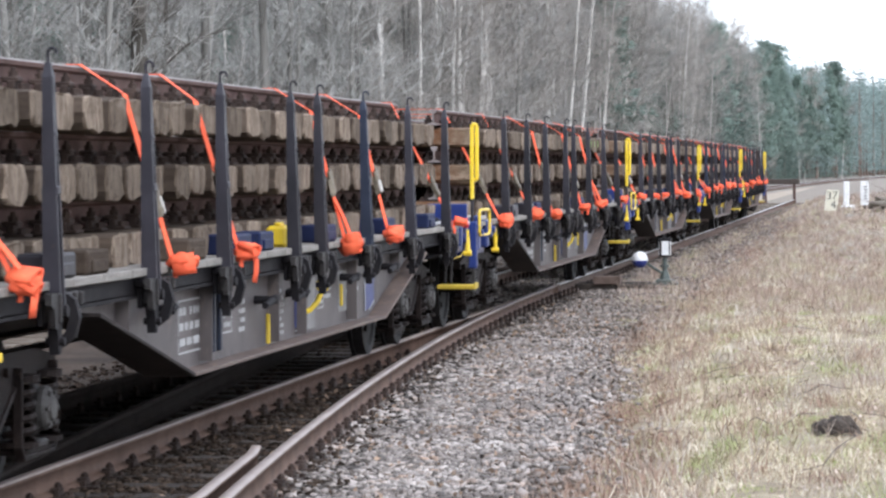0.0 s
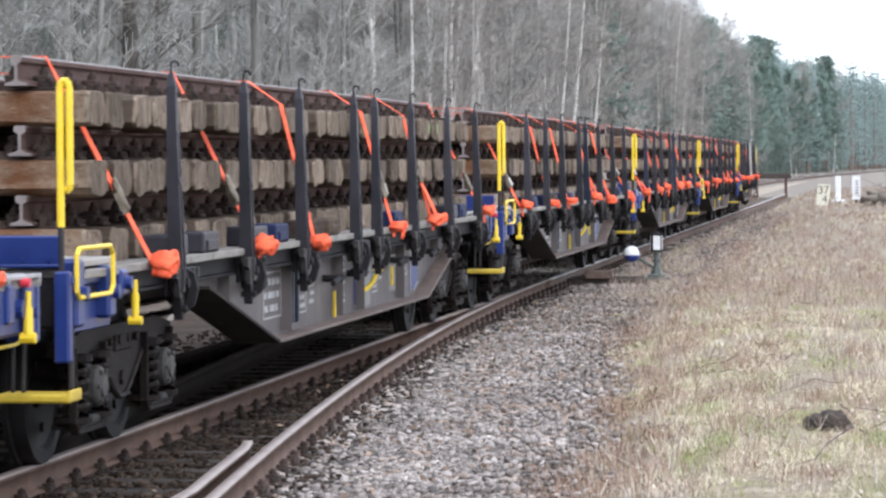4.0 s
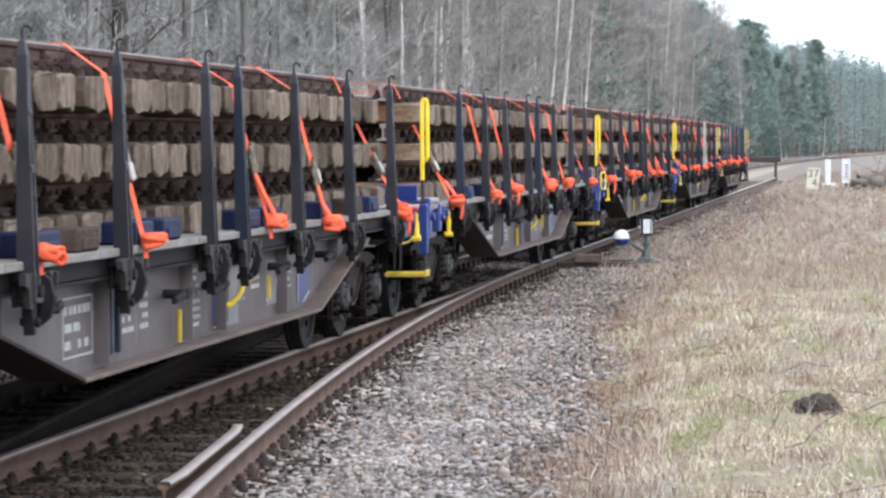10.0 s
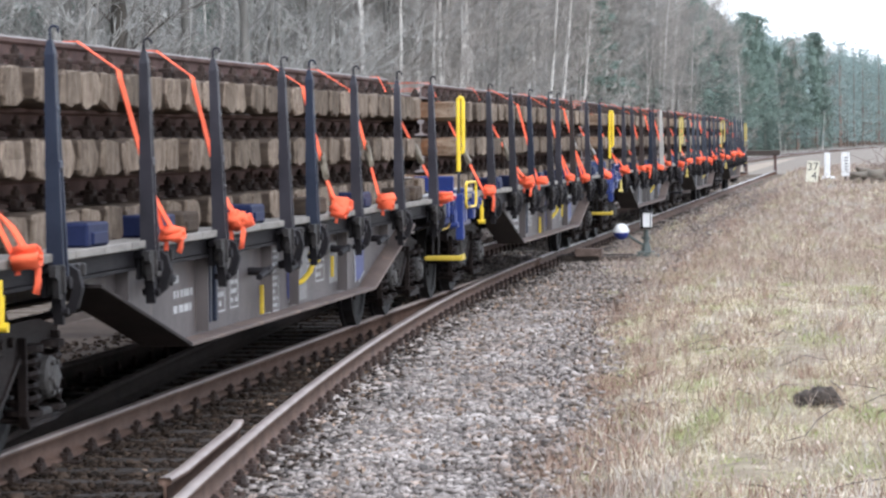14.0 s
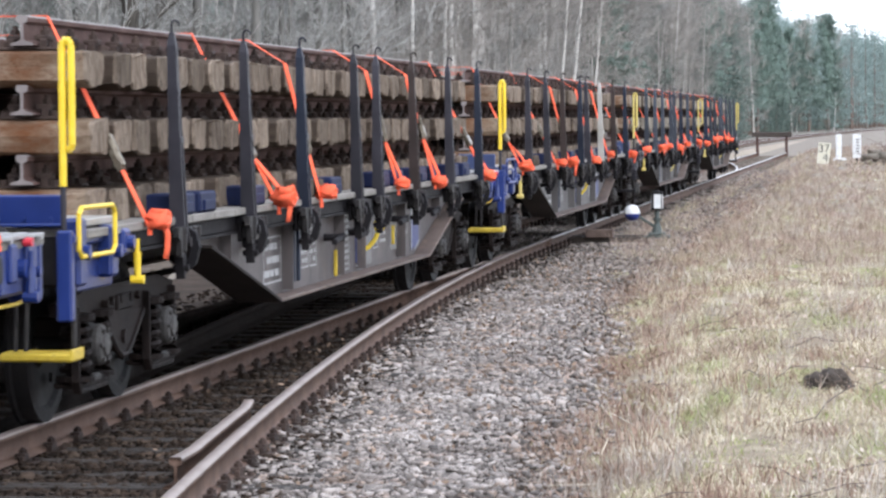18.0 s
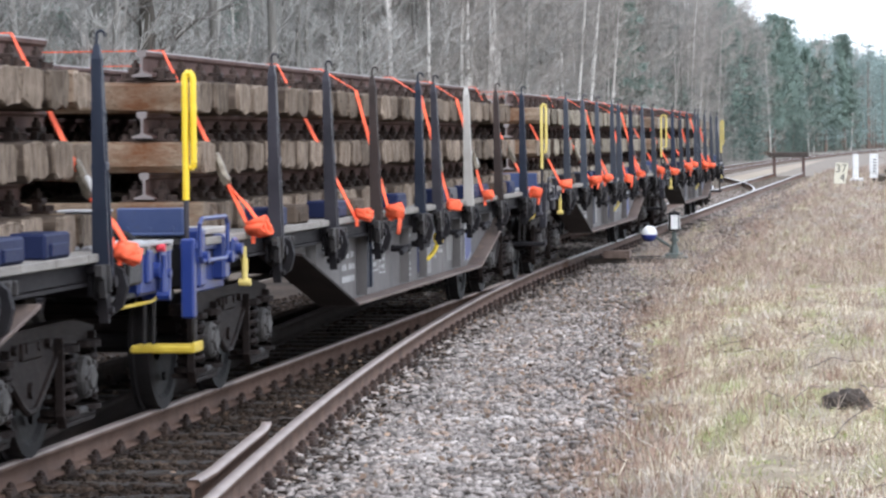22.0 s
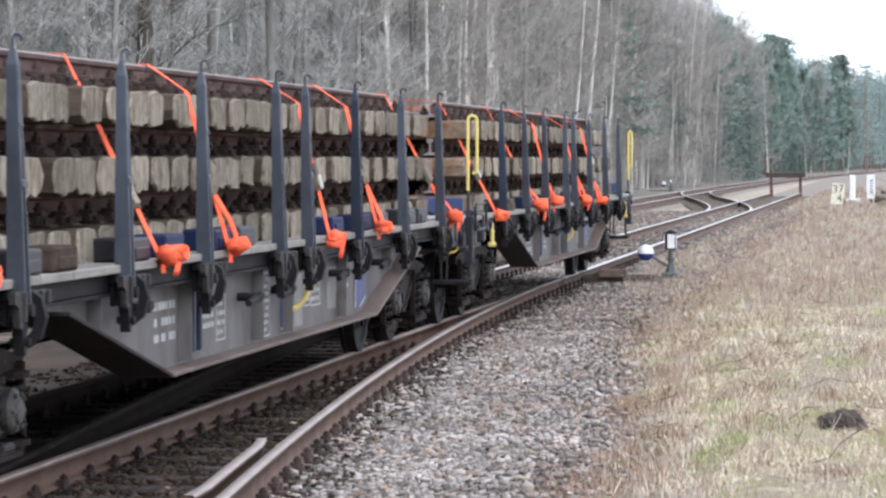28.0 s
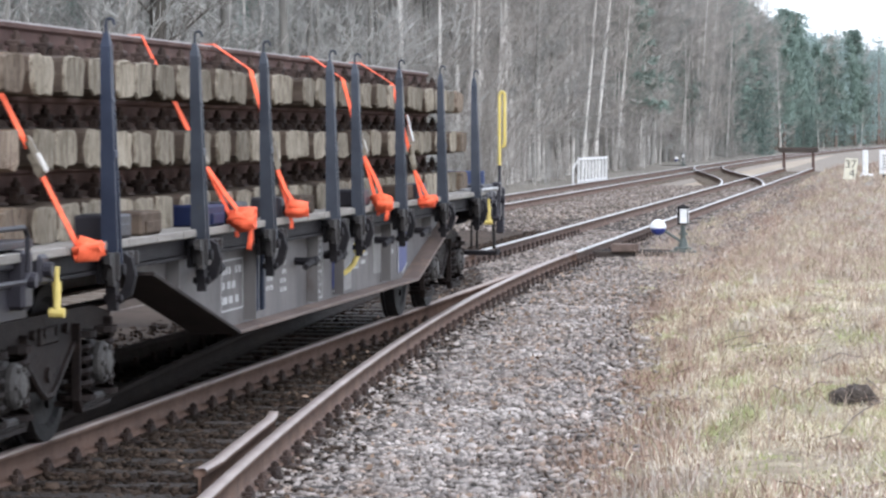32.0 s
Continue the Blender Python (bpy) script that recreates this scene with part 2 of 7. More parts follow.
# ---- building helpers ----
class Shape:
    """Gathers the faces of one mesh."""

    def __init__(self):
        self.v, self.f, self.m = [], [], []

    def add(self, verts, faces, slot=0):
        o = len(self.v)
        self.v += [tuple(p) for p in verts]
        self.f += [tuple(i + o for i in q) for q in faces]
        self.m += [slot] * len(faces)
        return self

    def box(self, x, y, z, sx, sy, sz, c=0.0, turn=None, slot=0):
        """A block of that size about its centre; c: the chamfer of its edges."""
        hx, hy, hz = sx / 2, sy / 2, sz / 2
        m = Matrix.Translation((x, y, z)) @ (turn or Matrix())
        if c <= 0:
            vs = [(i * hx, j * hy, k * hz) for i in (-1, 1) for j in (-1, 1) for k in (-1, 1)]
            fs = [(0, 1, 3, 2), (4, 6, 7, 5), (0, 4, 5, 1), (2, 3, 7, 6), (0, 2, 6, 4), (1, 5, 7, 3)]
        else:
            c = min(c, hx * 0.9, hy * 0.9, hz * 0.9)
            vs, ix = [], {}
            for i in (-1, 1):
                for j in (-1, 1):
                    for k in (-1, 1):
                        for ax, p in enumerate(((i * hx, j * (hy - c), k * (hz - c)), (i * (hx - c), j * hy, k * (hz - c)), (i * (hx - c), j * (hy - c), k * hz))):
                            ix[i, j, k, ax] = len(vs)
                            vs.append(p)
            fs = []
            for s in (-1, 1):
                fs.append([ix[s, j, k, 0] for j, k in ((-1, -1), (1, -1), (1, 1), (-1, 1))][::s])
                fs.append([ix[i, s, k, 1] for i, k in ((-1, -1), (-1, 1), (1, 1), (1, -1))][::s])
                fs.append([ix[i, j, s, 2] for i, j in ((-1, -1), (1, -1), (1, 1), (-1, 1))][::s])
            for a in (-1, 1):
                for b in (-1, 1):
                    fs.append([ix[a, b, -1, 0], ix[a, b, -1, 1], ix[a, b, 1, 1], ix[a, b, 1, 0]][::a * b])
                    fs.append([ix[a, -1, b, 0], ix[a, 1, b, 0], ix[a, 1, b, 2], ix[a, -1, b, 2]][::a * b])
                    fs.append([ix[-1, a, b, 1], ix[-1, a, b, 2], ix[1, a, b, 2], ix[1, a, b, 1]][::a * b])
                    for d in (-1, 1):
                        fs.append([ix[a, b, d, 0], ix[a, b, d, 1], ix[a, b, d, 2]][::a * b * d])
        return self.add([m @ Vector(p) for p in vs], fs, slot)

    def rod(self, p, q, r, r2=None, n=8, slot=0, caps=True):
        p, q = Vector(p), Vector(q)
        r2 = r if r2 is None else r2
        w = (q - p).normalized()
        u = w.orthogonal().normalized()
        t = w.cross(u)
        vs = []
        for c, rr in ((p, r), (q, r2)):
            vs += [c + (u * math.cos(a) + t * math.sin(a)) * rr for a in (2 * math.pi * i / n for i in range(n))]
        fs = [(i, (i + 1) % n, n + (i + 1) % n, n + i) for i in range(n)]
        if caps:
            fs += [tuple(range(n))[::-1], tuple(range(n, 2 * n))]
        return self.add(vs, fs, slot)

    def pipe(self, pts, r, n=8, slot=0):
        for a, b in zip(pts, pts[1:]):
            self.rod(a, b, r, r, n, slot)
        return self

    def prism(self, outline, depth, m=None, slot=0):
        """An outline in x, y pulled along z by depth, both ways."""
        m = m or Matrix()
        n = len(outline)
        vs = [m @ Vector((x, y, s * depth / 2)) for s in (-1, 1) for x, y in outline]
        fs = [tuple(range(n))[::-1], tuple(range(n, 2 * n))] + [(i, (i + 1) % n, n + (i + 1) % n, n + i) for i in range(n)]
        return self.add(vs, fs, slot)

    def lathe(self, prof, n, m, slot=0):
        """A profile of (radius, z) turned about z."""
        vs, k = [], len(prof)
        for i in range(n):
            a = 2 * math.pi * i / n
            vs += [m @ Vector((r * math.cos(a), r * math.sin(a), z)) for r, z in prof]
        fs = [(i * k + j, ((i + 1) % n) * k + j, ((i + 1) % n) * k + j + 1, i * k + j + 1) for i in range(n) for j in range(k - 1)]
        return self.add(vs, fs, slot)

    def mesh(self, name, *mats, smooth=False):
        me = bpy.data.meshes.new(name)
        me.from_pydata(self.v, [], self.f)
        for m in mats:
            me.materials.append(m)
        if len(mats) > 1:
            me.polygons.foreach_set("material_index", self.m)
        if smooth:
            me.polygons.foreach_set("use_smooth", [True] * len(self.f))
        me.update()
        return me


def fast_mesh(name, verts, faces, *mats, slots=None, smooth=False):
    """A mesh from numpy arrays; all faces have the same number of corners."""
    verts, faces = np.asarray(verts, np.float32), np.asarray(faces, np.int32)
    me = bpy.data.meshes.new(name)
    me.vertices.add(len(verts))
    me.vertices.foreach_set("co", verts.ravel())
    n, k = faces.shape
    me.loops.add(n * k)
    me.loops.foreach_set("vertex_index", faces.ravel())
    me.polygons.add(n)
    me.polygons.foreach_set("loop_start", np.arange(0, n * k, k, dtype=np.int32))
    if smooth:
        me.polygons.foreach_set("use_smooth", np.ones(n, bool))
    for m in mats:
        me.materials.append(m)
    if slots is not None:
        me.polygons.foreach_set("material_index", np.asarray(slots, np.int32))
    me.update(calc_edges=True)
    return me


def part(name, me, parent, label="", m=None):
    ob = new(name, me)
    ob.parent = parent
    if m is not None:
        ob.matrix_basis = m
    return tagged(ob, label) if label else ob


def thing(name, label, category, group="", kind="", me=None, m=None):
    ob = new(name, me)
    if m is not None:
        ob.matrix_basis = m
    return tagged(ob, label, category, group, kind)


AXLE = Matrix.Rotation(radians(90), 4, "Y")

# ---- plan: metres from the eye, rail tops at height 0 ----
TRACK_X = -5.80          # middle of the straight siding that carries the train
MAIN_X = -11.0           # middle of the line behind it
GAUGE = 0.7535           # half the distance between rail heads
SWITCH_Y = 47.9          # tip of the blades
CROSS = (105.0, 180.0)    # crossover from the line to the siding
BUFFER_Y = 165.0


def main_x(y):
    """The line behind, which bends to the right far away."""
    return MAIN_X + (0.0 if y < 170 else (y - 170) ** 2 * 0.000105)


def cross_x(y):
    """The way of the train: siding, crossover, line."""
    a, b = CROSS
    s = min(1, max(0, (y - a) / (b - a)))
    s = s * s * (3 - 2 * s)
    return TRACK_X + (main_x(y) - TRACK_X) * s


def branch_x(y):
    """The branch that leaves the siding towards the eye."""
    d = max(0.0, SWITCH_Y - y)
    return TRACK_X + d * d / 671.0


def siding_x(y):
    return TRACK_X


RAIL = [(-0.07, -0.172), (0.07, -0.172), (0.07, -0.160), (0.022, -0.146), (0.009, -0.135), (0.009, -0.050), (0.034, -0.036), (0.036, -0.012), (0.028, 0.0), (-0.028, 0.0), (-0.036, -0.012), (-0.034, -0.036), (-0.009, -0.050), (-0.009, -0.135), (-0.022, -0.146), (-0.07, -0.160)]


def rail_mesh(name, way, off, y0, y1, step, *mats, lift=0.0):
    """A rail of that profile along way(y) + off; its running face in the second material."""
    ys = np.linspace(y0, y1, max(2, int((y1 - y0) / step) + 1))
    n, vs, fs, sl = len(RAIL), [], [], []
    for y in ys:
        x = way(y) + (off(y) if callable(off) else off)
        vs += [(x + a, y, b + lift) for a, b in RAIL]
    for i in range(len(ys) - 1):
        for j in range(n):
            k = (j + 1) % n
            fs.append((i * n + j, i * n + k, (i + 1) * n + k, (i + 1) * n + j))
            sl.append(1 if j in (7, 8, 9) else 0)
    # the sawn ends
    for o, turn in ((0, -1), ((len(ys) - 1) * n, 1)):
        for a, b in ((15, 2), (14, 3), (13, 4), (12, 5), (11, 6), (10, 7), (9, 8)):
            q = (o + (a + 1) % n, o + a, o + b, o + b - 1)
            fs.append(q[::turn])
            sl.append(0)
    return fast_mesh(name, vs, fs, *mats, slots=sl)


# ---- ground ----
def bed_edge(y):
    """Right edge of the ballast."""
    return branch_x(max(y, -14)) + 2.55 + 0.10 * math.sin(y * 0.31) + 0.05 * math.sin(y * 0.9)


def ground_z(x, y):
    e = bed_edge(min(y, 60))
    rise = min(1, max(0, (x - e) / 1.2))
    left = min(1, max(0, (-13.2 - x + (main_x(y) - MAIN_X) * 1.0) / 3))
    bumps = 0.05 * noise.noise(Vector((x * 0.6, y * 0.35, 0))) + 0.10 * noise.noise(Vector((x * 0.15, y * 0.1, 4)))
    return -0.30 + rise * (0.16 + bumps) + left * (0.12 + 1.5 * bumps)


def ground():
    xs = np.concatenate([[-2500, -800, -300, -120, -60, -40, -30], np.arange(-24, 10, 0.8), [14, 20, 30, 60, 150, 500, 2500]])
    ys = np.concatenate([[-2500, -300, -60, -20], np.arange(0, 100, 1.5), np.arange(100, 260, 8), [280, 320, 400, 500, 650, 900, 1500, 3000]])
    vs = [(x, y, ground_z(x, y)) for y in ys for x in xs]
    n = len(xs)
    fs, sl = [], []
    for j in range(len(ys) - 1):
        for i in range(n - 1):
            fs.append((j * n + i, j * n + i + 1, (j + 1) * n + i + 1, (j + 1) * n + i))
            x, y = (xs[i] + xs[i + 1]) / 2, (ys[j] + ys[j + 1]) / 2
            sl.append(2 if x < main_x(y) - 2.2 else 3 if y > 62 and x > TRACK_X - 1.5 else 1 if x < TRACK_X - 1.5 else 0)
    g = thing("ground", "dry grassy ground beside the railway, reaching the woods", "ground", kind="structure",
              me=fast_mesh("ground", vs, fs, M_EARTH, M_SAND, M_FLOOR, M_BROWNBED, slots=sl, smooth=True))
    return g


ground()


def bed(name, left, right, y0, y1, step, top, label, paint=M_BED):
    """A bank of packed stone between two edges, with sloping shoulders."""
    ys = np.arange(y0, y1 + step, step)
    vs, fs = [], []
    for y in ys:
        a, b = left(y), right(y)
        wob = -abs(0.03 * noise.noise(Vector((y * 0.9, 3, 0))))
        row = [(a - 0.45, -0.42), (a, top + wob), (a * 0.5 + b * 0.5, top), (b - 0.25, top + wob), (b + 0.25, -0.42)]
        vs += [(x, y, z) for x, z in row]
    for j in range(len(ys) - 1):
        for i in range(4):
            fs.append((j * 5 + i, j * 5 + i + 1, j * 5 + i + 6, j * 5 + i + 5))
    return thing(name, label, "ballast", kind="structure", me=fast_mesh(name, vs, fs, paint))


bed("ballast_bed", lambda y: TRACK_X - 3.1 - 0.45 * min(1, max(0, (y - 39) / 2)), bed_edge, -140, 36, 1.0, -0.205, "grey crushed stone bed under the siding and its branch")
bed("ballast_bed", lambda y: TRACK_X - 3.1 - 0.45 * min(1, max(0, (y - 39) / 2)), bed_edge, 36, 62, 1.0, -0.205, "soil-stained stone bed about the points", M_BROWNBED)
bed("ballast_bed", lambda y: TRACK_X - 1.7, lambda y: TRACK_X + 1.55, 62, 172, 4.0, -0.205, "brownish stone bed under the siding", M_BROWNBED)
bed("ballast_bed", lambda y: main_x(y) - 1.9, lambda y: main_x(y) + 1.9, -140, 76, 8.0, -0.206, "dark stone bed under the line behind the siding", M_OILY)
bed("ballast_bed", lambda y: main_x(y) - 1.9, lambda y: main_x(y) + 1.9, 76, 700, 8.0, -0.206, "brownish stone bed under the line behind the siding", M_BROWNBED)



def oily_bed():
    """The dark strip between the rails of the siding and its branch."""
    ys = np.arange(-14, 74, 1.5)
    vs = []
    for y in ys:
        w = 0.06 * noise.noise(Vector((y, 1, 1)))
        vs += [(TRACK_X - 3.05 - 0.4 * min(1, max(0.0, (y - 39) / 2)) + w, y, -0.199), (branch_x(y) + 0.72 + w if y < 46 else TRACK_X - 0.9 + w, y, -0.199)]
    fs = [(2 * i, 2 * i + 1, 2 * i + 3, 2 * i + 2) for i in range(len(ys) - 1)]
    thing("oily_bed", "oil-darkened stone between the rails", "ballast", kind="structure", me=fast_mesh("oily_bed", vs, fs, M_OILY))


oily_bed()

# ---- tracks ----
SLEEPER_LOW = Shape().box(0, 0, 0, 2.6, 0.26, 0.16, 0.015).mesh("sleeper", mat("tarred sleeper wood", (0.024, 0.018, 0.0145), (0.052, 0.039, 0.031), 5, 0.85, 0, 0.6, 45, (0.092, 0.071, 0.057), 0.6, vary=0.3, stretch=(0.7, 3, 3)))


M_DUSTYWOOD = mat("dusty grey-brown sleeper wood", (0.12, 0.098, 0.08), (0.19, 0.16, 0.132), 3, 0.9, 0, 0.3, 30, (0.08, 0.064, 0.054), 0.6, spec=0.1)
TIMBER = {}


def timber(wide):
    """A long switch sleeper of that length."""
    if wide not in TIMBER:
        TIMBER[wide] = Shape().box(0, 0, 0, wide, 0.26, 0.16, 0.015).mesh("sleeper", SLEEPER_LOW.materials[0])
    return TIMBER[wide]


def chair_mesh():
    """Ribbed plate with two clamps and their bolts under a rail."""
    s = Shape().box(0, 0, -0.176, 0.34, 0.16, 0.012, 0.003)
    for d in (-1, 1):
        s.box(d * 0.088, 0, -0.152, 0.03, 0.13, 0.036, 0.004)
        s.box(d * 0.075, 0, -0.130, 0.06, 0.09, 0.022, 0.005)
        s.rod((d * 0.082, 0, -0.125), (d * 0.082, 0, -0.086), 0.014, n=6)
        s.rod((d * 0.082, 0, -0.120), (d * 0.082, 0, -0.097), 0.027, n=6)
        s.rod((d * 0.145, 0.04, -0.172), (d * 0.145, 0.04, -0.148), 0.02, n=6)
    return s.mesh("tie_plate", M_CHAIR)


CHAIR = chair_mesh()


def track(name, label, way, y0, y1, near):
    """A track whose sleepers up to y = near are parts of their own."""
    t = thing(name, label, "railway track", kind="structure")
    rng = random.Random(len(name) + int(y0))
    y, rest = y0, Shape()
    while y < y1:
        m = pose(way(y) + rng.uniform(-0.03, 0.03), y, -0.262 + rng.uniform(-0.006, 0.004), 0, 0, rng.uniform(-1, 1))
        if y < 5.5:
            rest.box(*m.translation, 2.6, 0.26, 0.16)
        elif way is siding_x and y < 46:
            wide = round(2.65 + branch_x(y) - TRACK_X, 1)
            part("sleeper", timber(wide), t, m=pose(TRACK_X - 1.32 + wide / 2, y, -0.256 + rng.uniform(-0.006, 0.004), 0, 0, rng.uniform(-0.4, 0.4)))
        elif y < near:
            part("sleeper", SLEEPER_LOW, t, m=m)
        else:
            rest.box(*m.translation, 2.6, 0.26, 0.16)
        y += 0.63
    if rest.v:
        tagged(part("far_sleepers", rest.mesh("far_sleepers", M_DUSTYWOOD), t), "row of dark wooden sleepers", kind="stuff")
    return t


SIDING = track("siding", "straight railway siding with rust-brown rails on dark sleepers", siding_x, 6 - 0.63 * 216, 165, 92)
LINE = track("railway_line", "second railway line with rusty rails before the woods", main_x, -130, 420, 5)
CROSSOVER = thing("crossover", "curved crossover rails joining the siding and the line", "railway track", kind="structure")
BRANCH = thing("branch_track", "branch rails curving out of the siding at a set of points", "railway track", kind="structure")


def rails():
    # left rail as far as 44 has the wagons' shade in its colour
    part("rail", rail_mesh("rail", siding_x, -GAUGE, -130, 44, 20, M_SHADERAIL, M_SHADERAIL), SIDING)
    part("rail", rail_mesh("rail", siding_x, -GAUGE, 44, BUFFER_Y, 20, M_RAIL, M_POLISHED), SIDING)
    part("rail", rail_mesh("rail", siding_x, GAUGE, -130, 42.5, 20, M_RAIL, M_SHINE), SIDING)
    part("stock_rail", rail_mesh("stock_rail", branch_x, GAUGE, -14, SWITCH_Y, 1.0, M_RAIL, M_SHINE), BRANCH)
    part("rail", rail_mesh("rail", siding_x, GAUGE, SWITCH_Y, BUFFER_Y, 20, M_RAIL, M_POLISHED), SIDING)
    # closure rail likewise painted in the shaded tone
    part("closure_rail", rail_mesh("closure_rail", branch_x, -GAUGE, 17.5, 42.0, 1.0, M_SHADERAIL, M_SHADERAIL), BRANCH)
    part("rail", rail_mesh("rail", branch_x, -GAUGE, -14, 10, 1.0, M_RAIL, M_SHINE), BRANCH)
    # blades: planed thin towards their tips
    for way, off, owner in ((siding_x, lambda y: GAUGE - max(0.0, (y - 43.5)) * 0.004, SIDING), (branch_x, lambda y: -GAUGE + max(0.0, (y - 43.5)) * 0.004, BRANCH)):
        me = rail_mesh("switch_blade", way, off, 42.0, 47.4, 0.6, M_RAIL, M_SHINE, lift=-0.004)
        part("switch_blade", me, owner, "planed switch blade lying against the stock rail")
    # check rail with flared ends beside the branch rail
    def flare(y):
        return GAUGE - 0.15 - 0.07 * max(0, abs(y - 18.25) - 1.25) ** 1.2
    part("check_rail", rail_mesh("check_rail", branch_x, flare, 16.5, 20.0, 0.25, M_RAIL, M_SHINE, lift=0.006), BRANCH, "short rusty check rail with flared ends")
    for d in (-1, 1):
        part("rail", rail_mesh("rail", main_x, d * GAUGE, -130, 700, 12, M_RAIL, M_POLISHED), LINE)
        part("rail", rail_mesh("rail", cross_x, d * GAUGE, CROSS[0] + 5, CROSS[1] - 5, 1.5, M_RAIL, M_POLISHED), CROSSOVER)
    y = 9.0
    while y < 62:
        for x in ((TRACK_X + GAUGE, branch_x(y) + GAUGE) if branch_x(y) - TRACK_X > 0.35 else (branch_x(y) + GAUGE,)):
            part("tie_plate", CHAIR, BRANCH if x != TRACK_X + GAUGE else SIDING, m=pose(x, y, 0))
        part("tie_plate", CHAIR, SIDING, m=pose(TRACK_X - GAUGE, y, 0))
        y += 0.63
    long = Shape()
    y = CROSS[0] + 6
    while y < CROSS[1] - 6:
        long.box(cross_x(y), y, -0.264, 2.7, 0.26, 0.16)
        y += 0.7
    tagged(part("crossover_sleepers", long.mesh("crossover_sleepers", M_DUSTYWOOD), CROSSOVER), "dark wooden sleepers of the crossover", kind="stuff")


rails()


# ---- wagons ----
WAGON = 19.835
STAKES = [-7.20, -4.98, -2.85, -0.38, 0.74, 2.92, 5.38, 7.70]
DECK = 1.20
SIDE = 1.40


def wheel_mesh():
    s = Shape()
    prof = [(0.08, -0.09), (0.13, -0.09), (0.13, 0.02), (0.36, 0.045), (0.39, 0.07), (0.46, 0.07), (0.463, -0.025), (0.49, -0.032), (0.485, -0.062), (0.40, -0.065), (0.37, -0.02), (0.14, -0.04), (0.08, -0.09)]
    for d in (-1, 1):
        m = pose(d * 0.75, 0, 0) @ AXLE @ pose(0, 0, 0, 0, 0 if d > 0 else 180, 0)
        s.lathe(prof, 28, m)
    s.rod((-1.05, 0, 0), (1.05, 0, 0), 0.075, n=12)
    # lightening marks on the face, so that the turning shows
    for d in (-1, 1):
        for k in range(3):
            a = 2 * math.pi * k / 3
            s.rod((d * 0.80, 0.24 * math.cos(a), 0.24 * math.sin(a)), (d * 0.822, 0.24 * math.cos(a), 0.24 * math.sin(a)), 0.03, n=8)
    return s.mesh("wheelset", M_WHEEL)


WHEELSET = wheel_mesh()


def side_frame_mesh(d):
    """One cast side of a two-axle bogie: top beam, drooping V plate, tie bars under the springs."""
    m = Matrix.Translation((d * 1.02, 0, 0)) @ Matrix(((0, 0, 1, 0), (1, 0, 0, 0), (0, 1, 0, 0), (0, 0, 0, 1)))
    out = [(-1.40, 0.74), (-1.38, 0.66), (-0.70, 0.65), (-0.58, 0.63), (-0.18, 0.41), (-0.07, 0.365), (0.07, 0.365), (0.18, 0.41), (0.58, 0.63), (0.70, 0.65), (1.38, 0.66), (1.40, 0.74), (0.95, 0.80), (-0.95, 0.80)]
    s = Shape().prism(out, 0.10, m)
    lip = [(-0.62, 0.655), (-0.20, 0.40), (-0.07, 0.345), (0.07, 0.345), (0.20, 0.40), (0.62, 0.655)]
    s.pipe([(d * 1.07, a, b) for a, b in lip], 0.022, 6)
    for y in (-0.9, 0.9):
        hoop = [(y - 0.36, 0.70), (y - 0.36, 0.28), (y - 0.31, 0.215), (y + 0.31, 0.215), (y + 0.36, 0.28), (y + 0.36, 0.70)]
        for (ya, za), (yb, zb) in zip(hoop, hoop[1:]):
            s.box(d * 1.09, (ya + yb) / 2, (za + zb) / 2, 0.055, math.hypot(yb - ya, zb - za) + 0.03, 0.032, 0.006, Matrix.Rotation(math.atan2(zb - za, yb - ya), 4, "X"))
        s.box(d * 1.03, y, 0.245, 0.18, 0.62, 0.035, 0.01)
    s.box(d * 1.075, 0, 0.68, 0.03, 0.40, 0.10, 0.01)
    for e in (-0.34, -0.12, 0.12, 0.34):
        s.rod((d * 1.07, e, 0.70), (d * 1.10, e, 0.70), 0.028, n=8)
    s.rod((d * 1.05, 0, 0.46), (d * 1.09, 0, 0.46), 0.045, n=10)
    return s.mesh("side_frame", M_BOGIE)


SIDE_FRAMES = {d: side_frame_mesh(d) for d in (-1, 1)}


def axlebox_mesh():
    s = Shape().box(-0.02, 0, 0, 0.13, 0.22, 0.28, 0.04).box(0.0, 0, -0.19, 0.10, 0.28, 0.05, 0.015)
    return s.mesh("axle_box", M_AXLEBOX)


def cover_mesh():
    """Round dished cover with a ring of bolts and a strap over it."""
    s = Shape().lathe([(0.125, 0.0), (0.125, 0.03), (0.112, 0.048), (0.075, 0.056), (0.066, 0.072), (0.0, 0.075)], 18, pose(0.045, 0, 0.01, 0, 90, 0))
    for k in range(6):
        a = math.pi * k / 3
        s.rod((0.085, 0.096 * math.cos(a), 0.01 + 0.096 * math.sin(a)), (0.112, 0.096 * math.cos(a), 0.01 + 0.096 * math.sin(a)), 0.016, n=6)
    return s.mesh("axle_cover", M_COVER)


